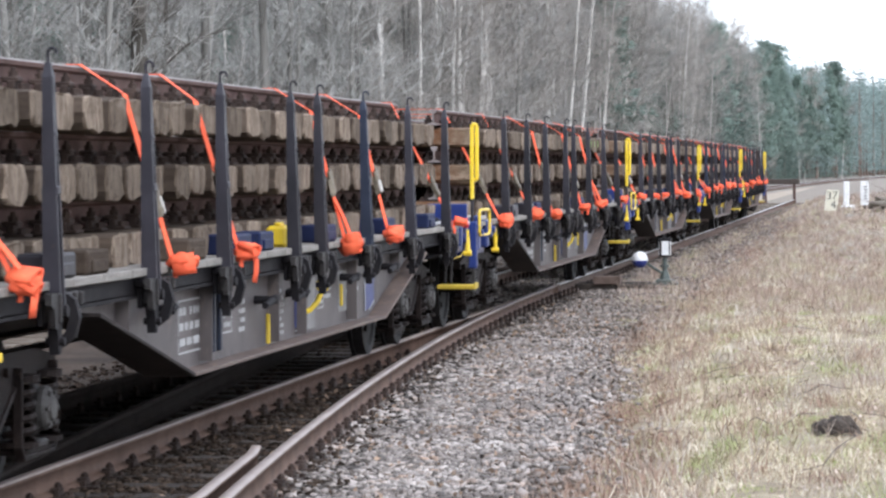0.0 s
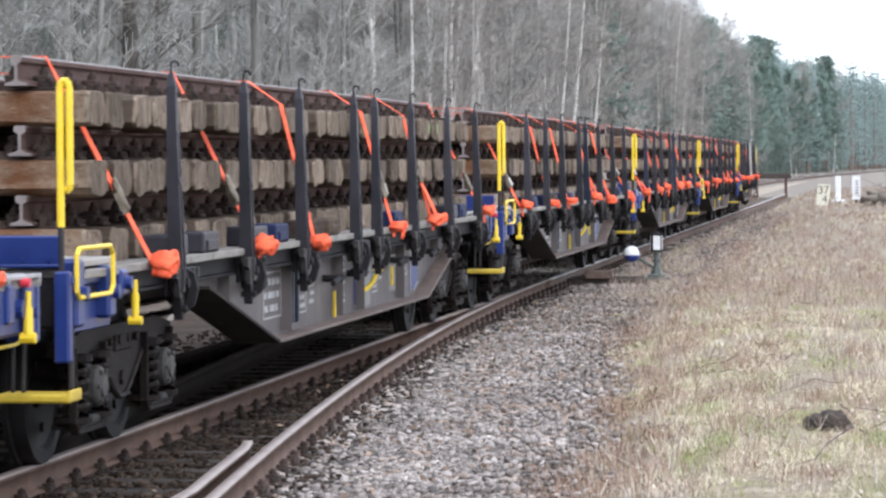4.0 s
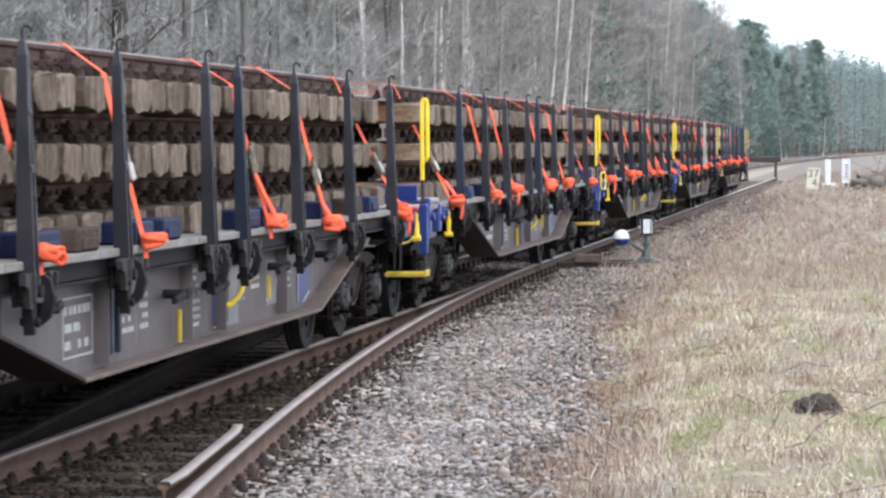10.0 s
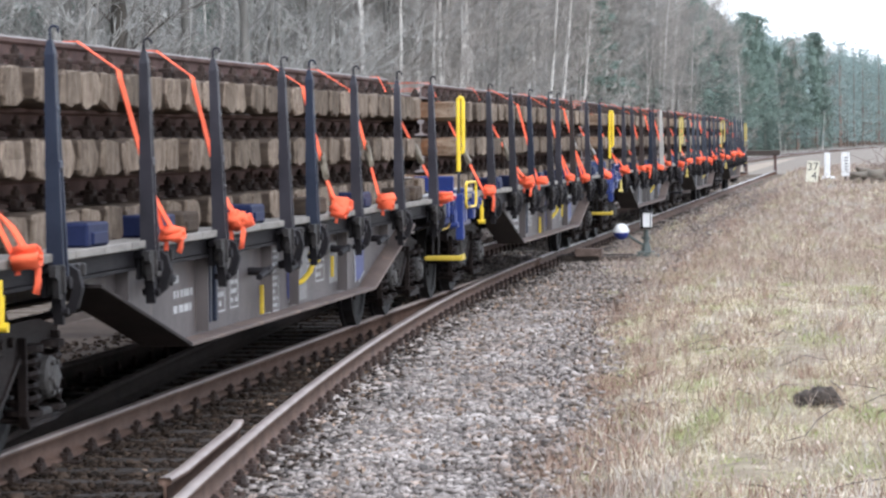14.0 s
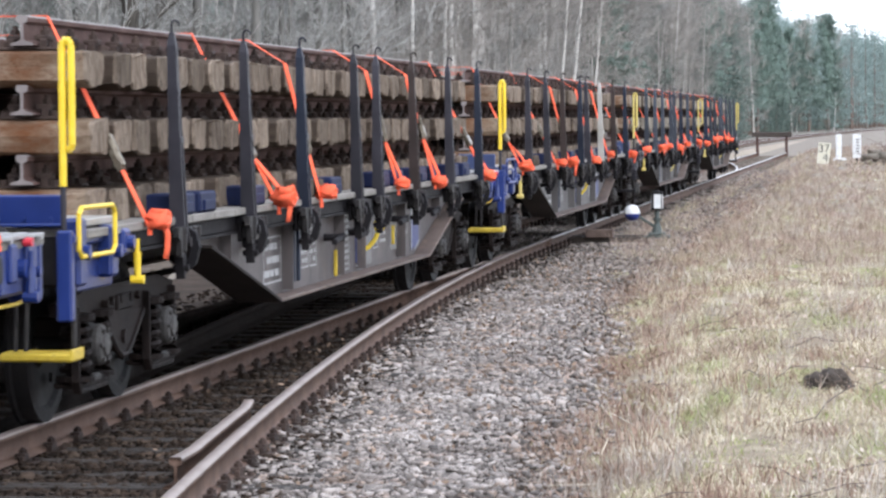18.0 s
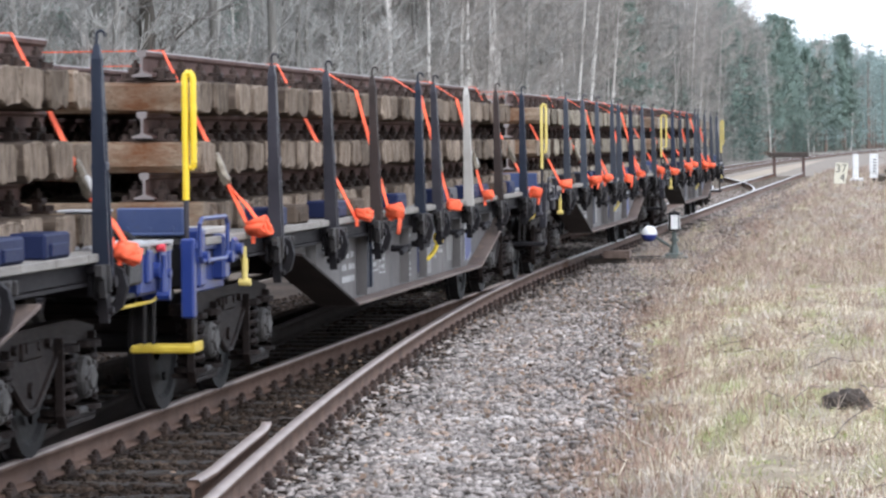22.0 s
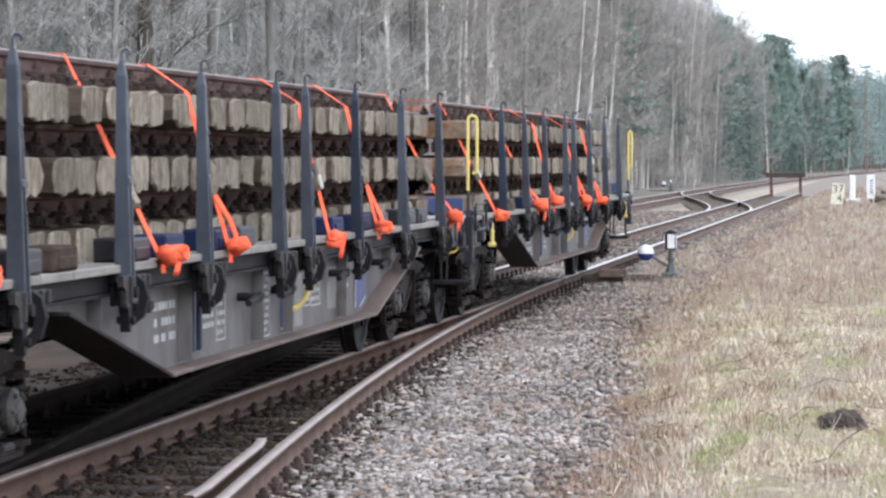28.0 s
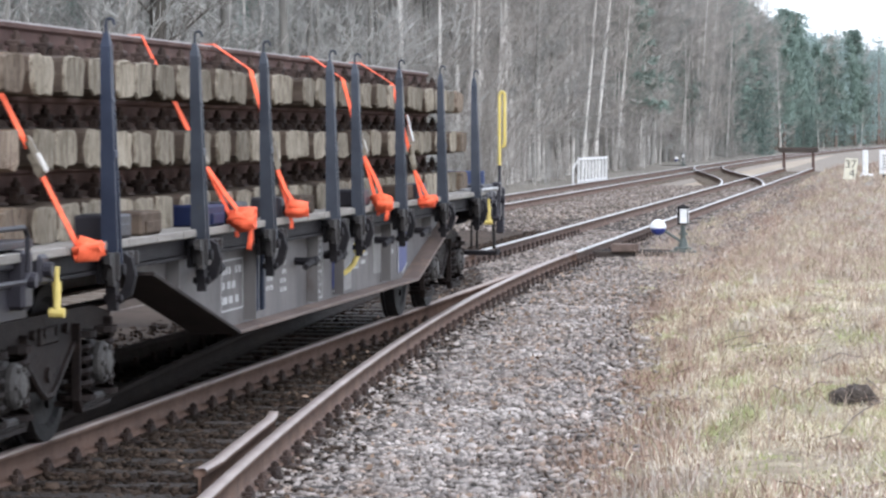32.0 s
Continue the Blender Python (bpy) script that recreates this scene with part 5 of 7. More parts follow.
# ---- points lever, buffer stop, signs, railing ----
def points_lever(x, y, blue=True, scale=1.0, turn=0.0):
    """A hand lever with a two-coloured counterweight ball, a lantern on a stand, rods and a base."""
    p = thing("points_lever", "points lever with white and blue weight and white lantern", "points lever", "points levers", m=pose(x, y, 0, 0, 0, turn))
    iron = mat("green-grey cast iron", (0.06, 0.075, 0.07), (0.10, 0.115, 0.105), 8, 0.6, 0.3, 0.2, 60, (0.13, 0.09, 0.07), 0.6)
    part("base_plate", Shape().box(0, 0, -0.10, 0.42, 0.30, 0.04, 0.006).box(0, 0, -0.06, 0.30, 0.22, 0.06, 0.02).mesh("base_plate", iron), p)
    part("stand", Shape().rod((0, 0, -0.06), (0, 0, 0.10), 0.10, 0.05, 10).rod((0, 0, 0.10), (0, 0, 0.32), 0.045, 0.035, 10).rod((0, 0, 0.16), (0, 0, 0.20), 0.075, n=10).mesh("stand", iron), p)
    lamp = part("lantern", Shape().box(0, 0, 0.465, 0.17, 0.17, 0.27, 0.012).box(0, 0, 0.61, 0.19, 0.19, 0.025, 0.008).rod((0, 0, 0.62), (0, 0, 0.65), 0.05, 0.03, 8).mesh("lantern", M_DARK), p, "dark lantern box with white panes")
    for d in (0, 90, 180, 270):
        part("pane", Shape().box(0.012, -0.089, 0.468, 0.115, 0.006, 0.225, 0.002).mesh("pane", M_WHITE), lamp, "white signal pane", m=pose(0, 0, 0, 0, 0, d))
    arm = part("lever_arm", Shape().pipe([(0.0, 0.0, 0.04), (-0.16, -0.02, 0.14), (-0.38, -0.02, 0.28)], 0.022, 8).mesh("lever_arm", iron), p)
    prof = [(0.13 * math.cos(a), 0.13 * math.sin(a)) for a in np.linspace(-0.12, math.pi / 2, 9)]
    under = [(0.13 * math.cos(a), 0.13 * math.sin(a)) for a in np.linspace(-math.pi / 2, -0.12, 7)]
    at = pose(-0.40, -0.02, 0.285)
    part("weight_upper", Shape().lathe(prof, 24, at).mesh("weight_upper", M_WHITE, smooth=True), arm, "white upper half of the counterweight")
    part("weight_lower", Shape().lathe(under, 24, at).mesh("weight_lower", mat("deep blue paint", (0.02, 0.03, 0.16), (0.03, 0.045, 0.22), 6, 0.4), smooth=True), arm, "blue lower half of the counterweight")
    part("rod", Shape().rod((-0.2, 0, -0.09), (-1.3, 0, -0.10), 0.02, n=8).rod((-0.2, 0.12, -0.09), (-1.3, 0.12, -0.10), 0.014, n=8).mesh("rod", M_DARK), p)
    return p


points_lever(-3.63, 50.9)
points_lever(main_x(186) - 2.3, 186)
for yy in (50.6, 51.25):
    thing("lever_timber", "long dark sleeper that carries the points lever", "sleeper", "timbers of the points", me=Shape().box(-4.55, yy, -0.17, 1.5, 0.26, 0.16, 0.015).mesh("lever_timber", SLEEPER_LOW.materials[0]))
thing("rod_cover", "dark wooden box over the point rods", "cover", me=Shape().box(-4.52, 50.55, -0.035, 0.44, 0.30, 0.13, 0.012).mesh("rod_cover", mat("red-brown box wood", (0.085, 0.058, 0.046), (0.135, 0.095, 0.076), 5, 0.85, 0, 0.3, 40, (0.19, 0.14, 0.115), 0.6)))


def buffer_stop():
    b = thing("buffer_stop", "simple buffer stop, dark timber beam on two posts", "buffer stop", m=pose(TRACK_X, BUFFER_Y, 0))
    tim = mat("black-brown beam timber", (0.035, 0.027, 0.022), (0.065, 0.05, 0.042), 5, 0.85, 0, 0.5, 40, (0.11, 0.09, 0.075), 0.62, stretch=(0.7, 3, 3))
    part("beam", Shape().box(0, 0, 0.93, 2.05, 0.22, 0.27, 0.03).mesh("beam", tim), b)
    for d in (-1, 1):
        part("post", Shape().box(d * GAUGE, 0.12, 0.36, 0.14, 0.16, 1.2, 0.015).mesh("post", M_OLDRAIL), b)
        part("brace", Shape().rod((d * GAUGE, 0.15, 0.8), (d * GAUGE, 1.5, -0.2), 0.05, n=6).mesh("brace", M_OLDRAIL), b)
    return b


buffer_stop()


def glyphs(text, size, m, material, parent):
    """Flat raised characters of the built-in font, as a mesh."""
    cu = bpy.data.curves.new("digit", "FONT")
    cu.body, cu.size, cu.extrude, cu.align_x, cu.align_y = text, size, 0.004, "CENTER", "CENTER"
    ob = bpy.data.objects.new("digit", cu)
    me = bpy.data.meshes.new_from_object(ob)
    bpy.data.objects.remove(ob)
    me.materials.clear()
    me.materials.append(material)
    return part("digit", me, parent, m=m)


def signs():
    board = mat("dirty cream board paint", (0.55, 0.52, 0.40), (0.66, 0.63, 0.52), 4, 0.6, 0, 0.1, 40, (0.38, 0.33, 0.22), 0.6)
    ink = mat("faded black paint", (0.05, 0.05, 0.045), (0.09, 0.085, 0.08), 9, 0.7)
    k = thing("distance_board", "cream board with kilometre digits on a low post", "distance sign", m=pose(-2.47, 130.7, -0.12, 0, 0, 6))
    part("board", Shape().prism([(-0.30, 0.05), (0.22, 0.0), (0.30, 0.86), (-0.20, 0.90)], 0.05, Matrix.Rotation(radians(90), 4, "X")).mesh("board", board), k)
    glyphs("3", 0.46, pose(-0.11, -0.032, 0.64, 90), ink, k)
    glyphs("7", 0.46, pose(0.13, -0.032, 0.64, 90), ink, k)
    glyphs("4", 0.46, pose(0.06, -0.032, 0.26, 90), ink, k)
    a = thing("marker_post", "white concrete marker post in dry scrub", "marker post", "white posts by the line", m=pose(-2.05, 143.0, -0.2))
    part("shaft", Shape().box(0, 0, 0.62, 0.26, 0.2, 1.24, 0.03).mesh("shaft", M_WHITE), a)
    part("foot", Shape().box(0.05, 0, 0.08, 0.6, 0.4, 0.2, 0.05).mesh("foot", M_WHITE), a)
    b = thing("marker_board", "tall white marker board on a short stake", "marker sign", "white posts by the line", m=pose(-1.13, 131.0, -0.2))
    part("board", Shape().box(0, 0, 0.82, 0.34, 0.05, 0.98, 0.01).mesh("board", M_WHITE), b)
    part("stake", Shape().box(0, 0.04, 0.3, 0.07, 0.06, 0.8, 0.01).mesh("stake", M_DARK), b)
    s = Shape()
    for z in (0.6, 0.72, 0.84, 0.96, 1.08):
        s.box(0.03, -0.028, z, 0.14, 0.004, 0.05)
    part("marking", s.mesh("marking", ink), b, "row of dark bars")
    c = thing("marker_post", "small white marker post in dry scrub", "marker post", "white posts by the line", m=pose(-1.6, 175.0, -0.15))
    part("shaft", Shape().box(0, 0, 0.4, 0.3, 0.2, 0.8, 0.04).mesh("shaft", M_WHITE), c)


signs()


def railing():
    r = thing("railing", "white painted steel railing beside the line", "railing", m=pose(-12.85, 123.0, -0.2))
    n = 8
    for k in range(n + 1):
        part("bar", Shape().box(0.04 * k, k * 0.98, 0.52, 0.09, 0.09, 1.04, 0.01).mesh("bar", M_WHITE), r)
    for z in (0.12, 0.98):
        part("rail", Shape().box(0.16, 3.92, z, 0.08, 8.0, 0.08, 0.01, Matrix.Rotation(radians(-2.3), 4, "Z")).mesh("rail", M_WHITE), r)
    part("brace", Shape().rod((0, 0, 1.0), (-0.22, -0.1, 0.62), 0.04, n=6).rod((-0.22, -0.1, 0.62), (-0.22, -0.1, 0.0), 0.04, n=6).mesh("brace", M_WHITE), r)


railing()


# ---- loose stones, leaves and dry growth ----
def scatter_solids(pts, size, rng, squash=0.6):
    """Many small angular stones: skewed, uneven blocks."""
    v = np.array([(i, j, k) for i in (-1, 1) for j in (-1, 1) for k in (-1, 1)]) * 0.62
    f = np.array([(0, 1, 3), (0, 3, 2), (4, 6, 7), (4, 7, 5), (0, 4, 5), (0, 5, 1), (2, 3, 7), (2, 7, 6), (0, 2, 6), (0, 6, 4), (1, 5, 7), (1, 7, 3)])
    n = len(pts)
    w = v[None] * (1 + rng.uniform(-0.75, 0.45, (n, 8, 3)))
    w = w * rng.uniform(0.55, 1.6, (n, 1, 3)) * size[:, None, None]
    a, b = rng.uniform(0, 6.28, (2, n))
    ca, sa, cb, sb = np.cos(a), np.sin(a), np.cos(b), np.sin(b)
    o = np.zeros(n)
    ra = np.stack([np.stack([ca, -sa, o], 1), np.stack([sa, ca, o], 1), np.stack([o, o, o + 1], 1)], 1)
    rb = np.stack([np.stack([o + 1, o, o], 1), np.stack([o, cb, -sb], 1), np.stack([o, sb, cb], 1)], 1)
    w = np.einsum("nij,nkj->nki", ra @ rb, w)
    w[:, :, 2] *= 0.62
    w += pts[:, None]
    return w.reshape(-1, 3), (f[None] + (np.arange(n) * 8)[:, None, None]).reshape(-1, 3)


def stones():
    rng = np.random.default_rng(5)
    px, sz = [], []
    for y0, y1, xa, n, lo, hi in ((12.5, 24, -5.4, 44000, 0.012, 0.035), (24, 36, -5.4, 34000, 0.013, 0.037), (36, 64, -7.6, 34000, 0.016, 0.036), (12.5, 42, -7.9, 16000, 0.018, 0.038), (64, 120, -12.6, 20000, 0.025, 0.05)):
        y = rng.uniform(y0, y1, n)
        edge = np.array([bed_edge(min(v, 60)) for v in y]) + rng.normal(0, 0.28, n)
        x = xa + (edge - xa) * rng.uniform(0, 1, n)
        z = -0.20 + rng.uniform(-0.015, 0.022, n)
        z = np.where(x > edge - 0.35, z - (x - edge + 0.35) * 0.22, z)
        px.append(np.stack([x, y, z], 1))
        sz.append(rng.uniform(lo, hi, n) * np.where(rng.random(n) < 0.12, 1.35, 1.0))
    pts, sizes = np.concatenate(px), np.concatenate(sz)
    inner = np.array([TRACK_X - 4.0 < x < branch_x(y) + 0.70 + 0.1 * math.sin(7 * y) and y < (64 if x < TRACK_X - 1.0 else 43 + 3 * math.sin(9 * x + y)) for x, y, z in pts])
    rail = np.array([branch_x(y) + 0.72 for x, y, z in pts])
    inner = inner | ((pts[:, 0] > rail) & (pts[:, 0] < rail + 0.50) & (rng.random(len(pts)) < 0.62 - 0.8 * (pts[:, 0] - rail)) & (pts[:, 1] < 60))
    on_wood = np.abs((pts[:, 1] - 6.0 + 0.315) % 0.63 - 0.315) < 0.135
    bare = inner & on_wood & (rng.random(len(pts)) < 0.5) & (np.abs(pts[:, 0] - TRACK_X) < 3.0)
    pts, sizes, inner = pts[~bare], sizes[~bare], inner[~bare]
    soiled = ~inner & (rng.random(len(pts)) < np.clip((pts[:, 1] - 26) / 16, 0.06, 1) * 0.9 + 0.10 * (pts[:, 1] > 60))
    for name, label, who, mt in (("ballast_stones", "loose grey and brown crushed stones beside the rails", ~inner & ~soiled, M_STONE), ("soiled_stones", "soil-stained brown stones beside the points", soiled, M_STONEBROWN), ("oily_stones", "oil-darkened crushed stones between the rails", inner, M_OILY)):
        v, f = scatter_solids(pts[who], sizes[who], rng)
        thing(name, label, "gravel", kind="stuff", me=fast_mesh(name, v, f, mt))
    # pale dead leaves among the blades
    n = 1500
    y = 13.5 + 26 * rng.random(n) ** 1.7
    x = np.array([bed_edge(v) for v in y]) + 0.2 + rng.random(n) ** 0.6 * (0.0125 * y + 3.2)
    # a drift of them where the bank levels out
    x[:220], y[:220] = rng.normal(-0.1, 0.28, 220), rng.normal(16.6, 0.9, 220)
    c = np.stack([x, y, np.array([ground_z(p, q) for p, q in zip(x, y)]) + rng.uniform(0.02, 0.07, n)], 1)
    d = rng.normal(0, 1, (n, 3)) * [1, 1, 0.5]
    d /= np.linalg.norm(d, axis=1)[:, None]
    e = np.cross(d, rng.normal(0, 1, (n, 3)))
    e /= np.linalg.norm(e, axis=1)[:, None]
    s = rng.uniform(0.006, 0.019, (n, 1)) * (0.7 + y[:, None] / 45)
    v = np.stack([c - d * s, c + e * s * 0.7 + [0, 0, 0.004], c + d * s, c - e * s * 0.7], 1).reshape(-1, 3)
    thing("pale_leaves", "pale curled dead leaves lying in the grass", "leaves", kind="stuff", me=fast_mesh("pale_leaves", v, np.arange(4 * n).reshape(-1, 4), mat("bleached leaf", (0.42, 0.33, 0.27), (0.55, 0.47, 0.40), 3, 0.8, island=0.35)))
    # dead leaves lying on the stones
    n = 900
    y = rng.uniform(13, 46, n)
    x = np.array([branch_x(v) for v in y]) + rng.normal(1.7, 0.8, n)
    c = np.stack([x, y, np.full(n, -0.155)], 1)
    d = rng.normal(0, 1, (n, 3))
    d /= np.linalg.norm(d, axis=1)[:, None]
    e = np.cross(d, rng.normal(0, 1, (n, 3)))
    e /= np.linalg.norm(e, axis=1)[:, None]
    s = rng.uniform(0.014, 0.032, (n, 1))
    v = np.stack([c - d * s, c + e * s * 0.6 + [0, 0, 0.004], c + d * s, c - e * s * 0.6], 1).reshape(-1, 3)
    thing("fallen_leaves", "scattered dry brown leaves on the stones", "leaves", kind="stuff", me=fast_mesh("fallen_leaves", v, np.arange(4 * n).reshape(-1, 4), mat("dead leaf", (0.22, 0.145, 0.10), (0.32, 0.235, 0.17), 3, 0.8, island=0.4)))


stones()


def blades_material(name, tones, brown, green, most=0.8):
    """Dry blades: the tone varies from blade to blade, with brown and green patches about a metre wide."""
    m = bpy.data.materials.new(name)
    m.use_nodes = True
    nt = m.node_tree
    bsdf = nt.nodes["Principled BSDF"]
    bsdf.inputs["Roughness"].default_value = 0.8
    bsdf.inputs["Specular IOR Level"].default_value = 0.2
    geo = nt.nodes.new("ShaderNodeNewGeometry")
    ramp = nt.nodes.new("ShaderNodeValToRGB")
    el = ramp.color_ramp.elements
    while len(el) < len(tones):
        el.new(0.5)
    for i, c in enumerate(tones):
        el[i].position, el[i].color = i / (len(tones) - 1), (*c, 1)
    nt.links.new(geo.outputs["Random Per Island"], ramp.inputs["Fac"])
    co = nt.nodes.new("ShaderNodeTexCoord")
    col = ramp.outputs[0]
    for seed, scale, tone, lo, hi in ((3.0, 1.1, brown, 0.50, 0.64), (11.0, 0.8, green, 0.50, 0.63)):
        mp = nt.nodes.new("ShaderNodeMapping")
        mp.inputs["Location"].default_value = (seed, seed * 2, 0)
        mp.inputs["Scale"].default_value = (2.4, 0.5, 1)
        nz = nt.nodes.new("ShaderNodeTexNoise")
        nz.inputs["Scale"].default_value, nz.inputs["Detail"].default_value = scale, 5
        nt.links.new(co.outputs["Object"], mp.inputs["Vector"])
        nt.links.new(mp.outputs[0], nz.inputs["Vector"])
        rr = nt.nodes.new("ShaderNodeMapRange")
        rr.inputs["From Min"].default_value, rr.inputs["From Max"].default_value, rr.inputs["To Max"].default_value = lo, hi, most
        nt.links.new(nz.outputs["Fac"], rr.inputs["Value"])
        mx = nt.nodes.new("ShaderNodeMix")
        mx.data_type = "RGBA"
        mx.inputs["B"].default_value = (*tone, 1)
        nt.links.new(rr.outputs[0], mx.inputs["Factor"])
        nt.links.new(col, mx.inputs["A"])
        col = mx.outputs["Result"]
    nt.links.new(col, bsdf.inputs["Base Color"])
    return m


def blade_mesh(name, base, height, width, lean, rng, material):
    """Bent blades: two quads each, tapering to the tip."""
    n = len(base)
    a = rng.uniform(0, 6.283, n)
    side = np.stack([np.cos(a), np.sin(a), np.zeros(n)], 1) * width[:, None] / 2
    b = rng.uniform(0, 6.283, n)
    out = np.stack([np.cos(b), np.sin(b), np.zeros(n)], 1) * (lean * height)[:, None]
    up = np.array([0, 0, 1.0]) * height[:, None]
    mid = base + out * 0.35 + up * 0.62
    tip = base + out + up * np.maximum(0.25, 1 - 0.35 * lean[:, None])
    v = np.stack([base - side, base + side, mid + side * 0.7, mid - side * 0.7, tip + side * 0.15, tip - side * 0.15], 1).reshape(-1, 3)
    o = (np.arange(n) * 6)[:, None]
    f = np.stack([o + [0, 1, 2, 3], o + [3, 2, 4, 5]], 1).reshape(-1, 4)
    return fast_mesh(name, v, f, material)


def dry_grass():
    rng = np.random.default_rng(11)
    straw = blades_material("straw grass", ((0.40, 0.32, 0.20), (0.57, 0.49, 0.33), (0.70, 0.63, 0.46), (0.49, 0.40, 0.26), (0.78, 0.73, 0.58)), (0.35, 0.262, 0.19), (0.30, 0.345, 0.135), 0.9)
    stalk = blades_material("dead stalks", ((0.22, 0.155, 0.125), (0.40, 0.31, 0.255), (0.30, 0.22, 0.185), (0.54, 0.46, 0.38)), (0.21, 0.155, 0.13), (0.42, 0.37, 0.25), 0.7)
    for name, label, mt, bands in (
            ("dry_grass", "pale straw-coloured grass with green patches beside the ballast", straw,
             ((14, 26, 42000, 0.012, 0.062, 0.006, 1.0), (26, 42, 36000, 0.016, 0.08, 0.008, 1.0), (42, 75, 8000, 0.04, 0.14, 0.011, 1.3), (75, 175, 4000, 0.06, 0.2, 0.02, 2.5))),
            ("dead_stalks", "brown dead stalks and brambles on the bank", stalk,
             ((14, 26, 2600, 0.07, 0.26, 0.004, 1.0), (26, 42, 4500, 0.07, 0.28, 0.005, 1.0), (42, 60, 19000, 0.05, 0.24, 0.007, 1.0), (60, 95, 26000, 0.04, 0.20, 0.011, 1.6), (95, 200, 20000, 0.05, 0.28, 0.02, 3.5)))):
        bs, hs, ws = [], [], []
        for y0, y1, n, lo, hi, wd, far in bands:
            y = rng.uniform(y0, y1, n)
            e = np.array([bed_edge(min(v, 60)) for v in y])
            e = np.where(y > 62, TRACK_X + 2.0, e) + 0.1
            # past the points the weeds creep over the stones towards the rail
            creep = np.clip((y - 38) / 12, 0, 1) * np.where(y < 62, 1.15, 0.7)
            x = e - creep + np.abs(rng.normal(0, 1, n)) * 0.12 - 0.12 + rng.uniform(0, 1, n) * (0.0125 * y + far * 0.6 + 0.3 - e + creep)
            z = np.maximum(np.array([ground_z(p, q) for p, q in zip(x, y)]), np.where(x < e - 0.15, -0.215, -1))
            clump = np.array([noise.noise(Vector((p * 2.2, q * 0.45, 7))) for p, q in zip(x, y)])
            keep = clump + rng.normal(0, 0.12, n) > -0.32
            bs.append(np.stack([x, y, z - 0.01], 1)[keep])
            hs.append((rng.uniform(lo, hi, n) * np.maximum(0.35, 1 + 1.7 * clump))[keep])
            ws.append((np.full(n, wd) * rng.uniform(0.6, 1.4, n))[keep])
        bs, hs, ws = np.concatenate(bs), np.concatenate(hs), np.concatenate(ws)
        thing(name, label, "grass", kind="stuff", me=blade_mesh(name, bs, hs, ws, rng.uniform(0.5, 3.0, len(bs)) if name == "dry_grass" else rng.uniform(0.1, 1.3, len(bs)), rng, mt))


dry_grass()


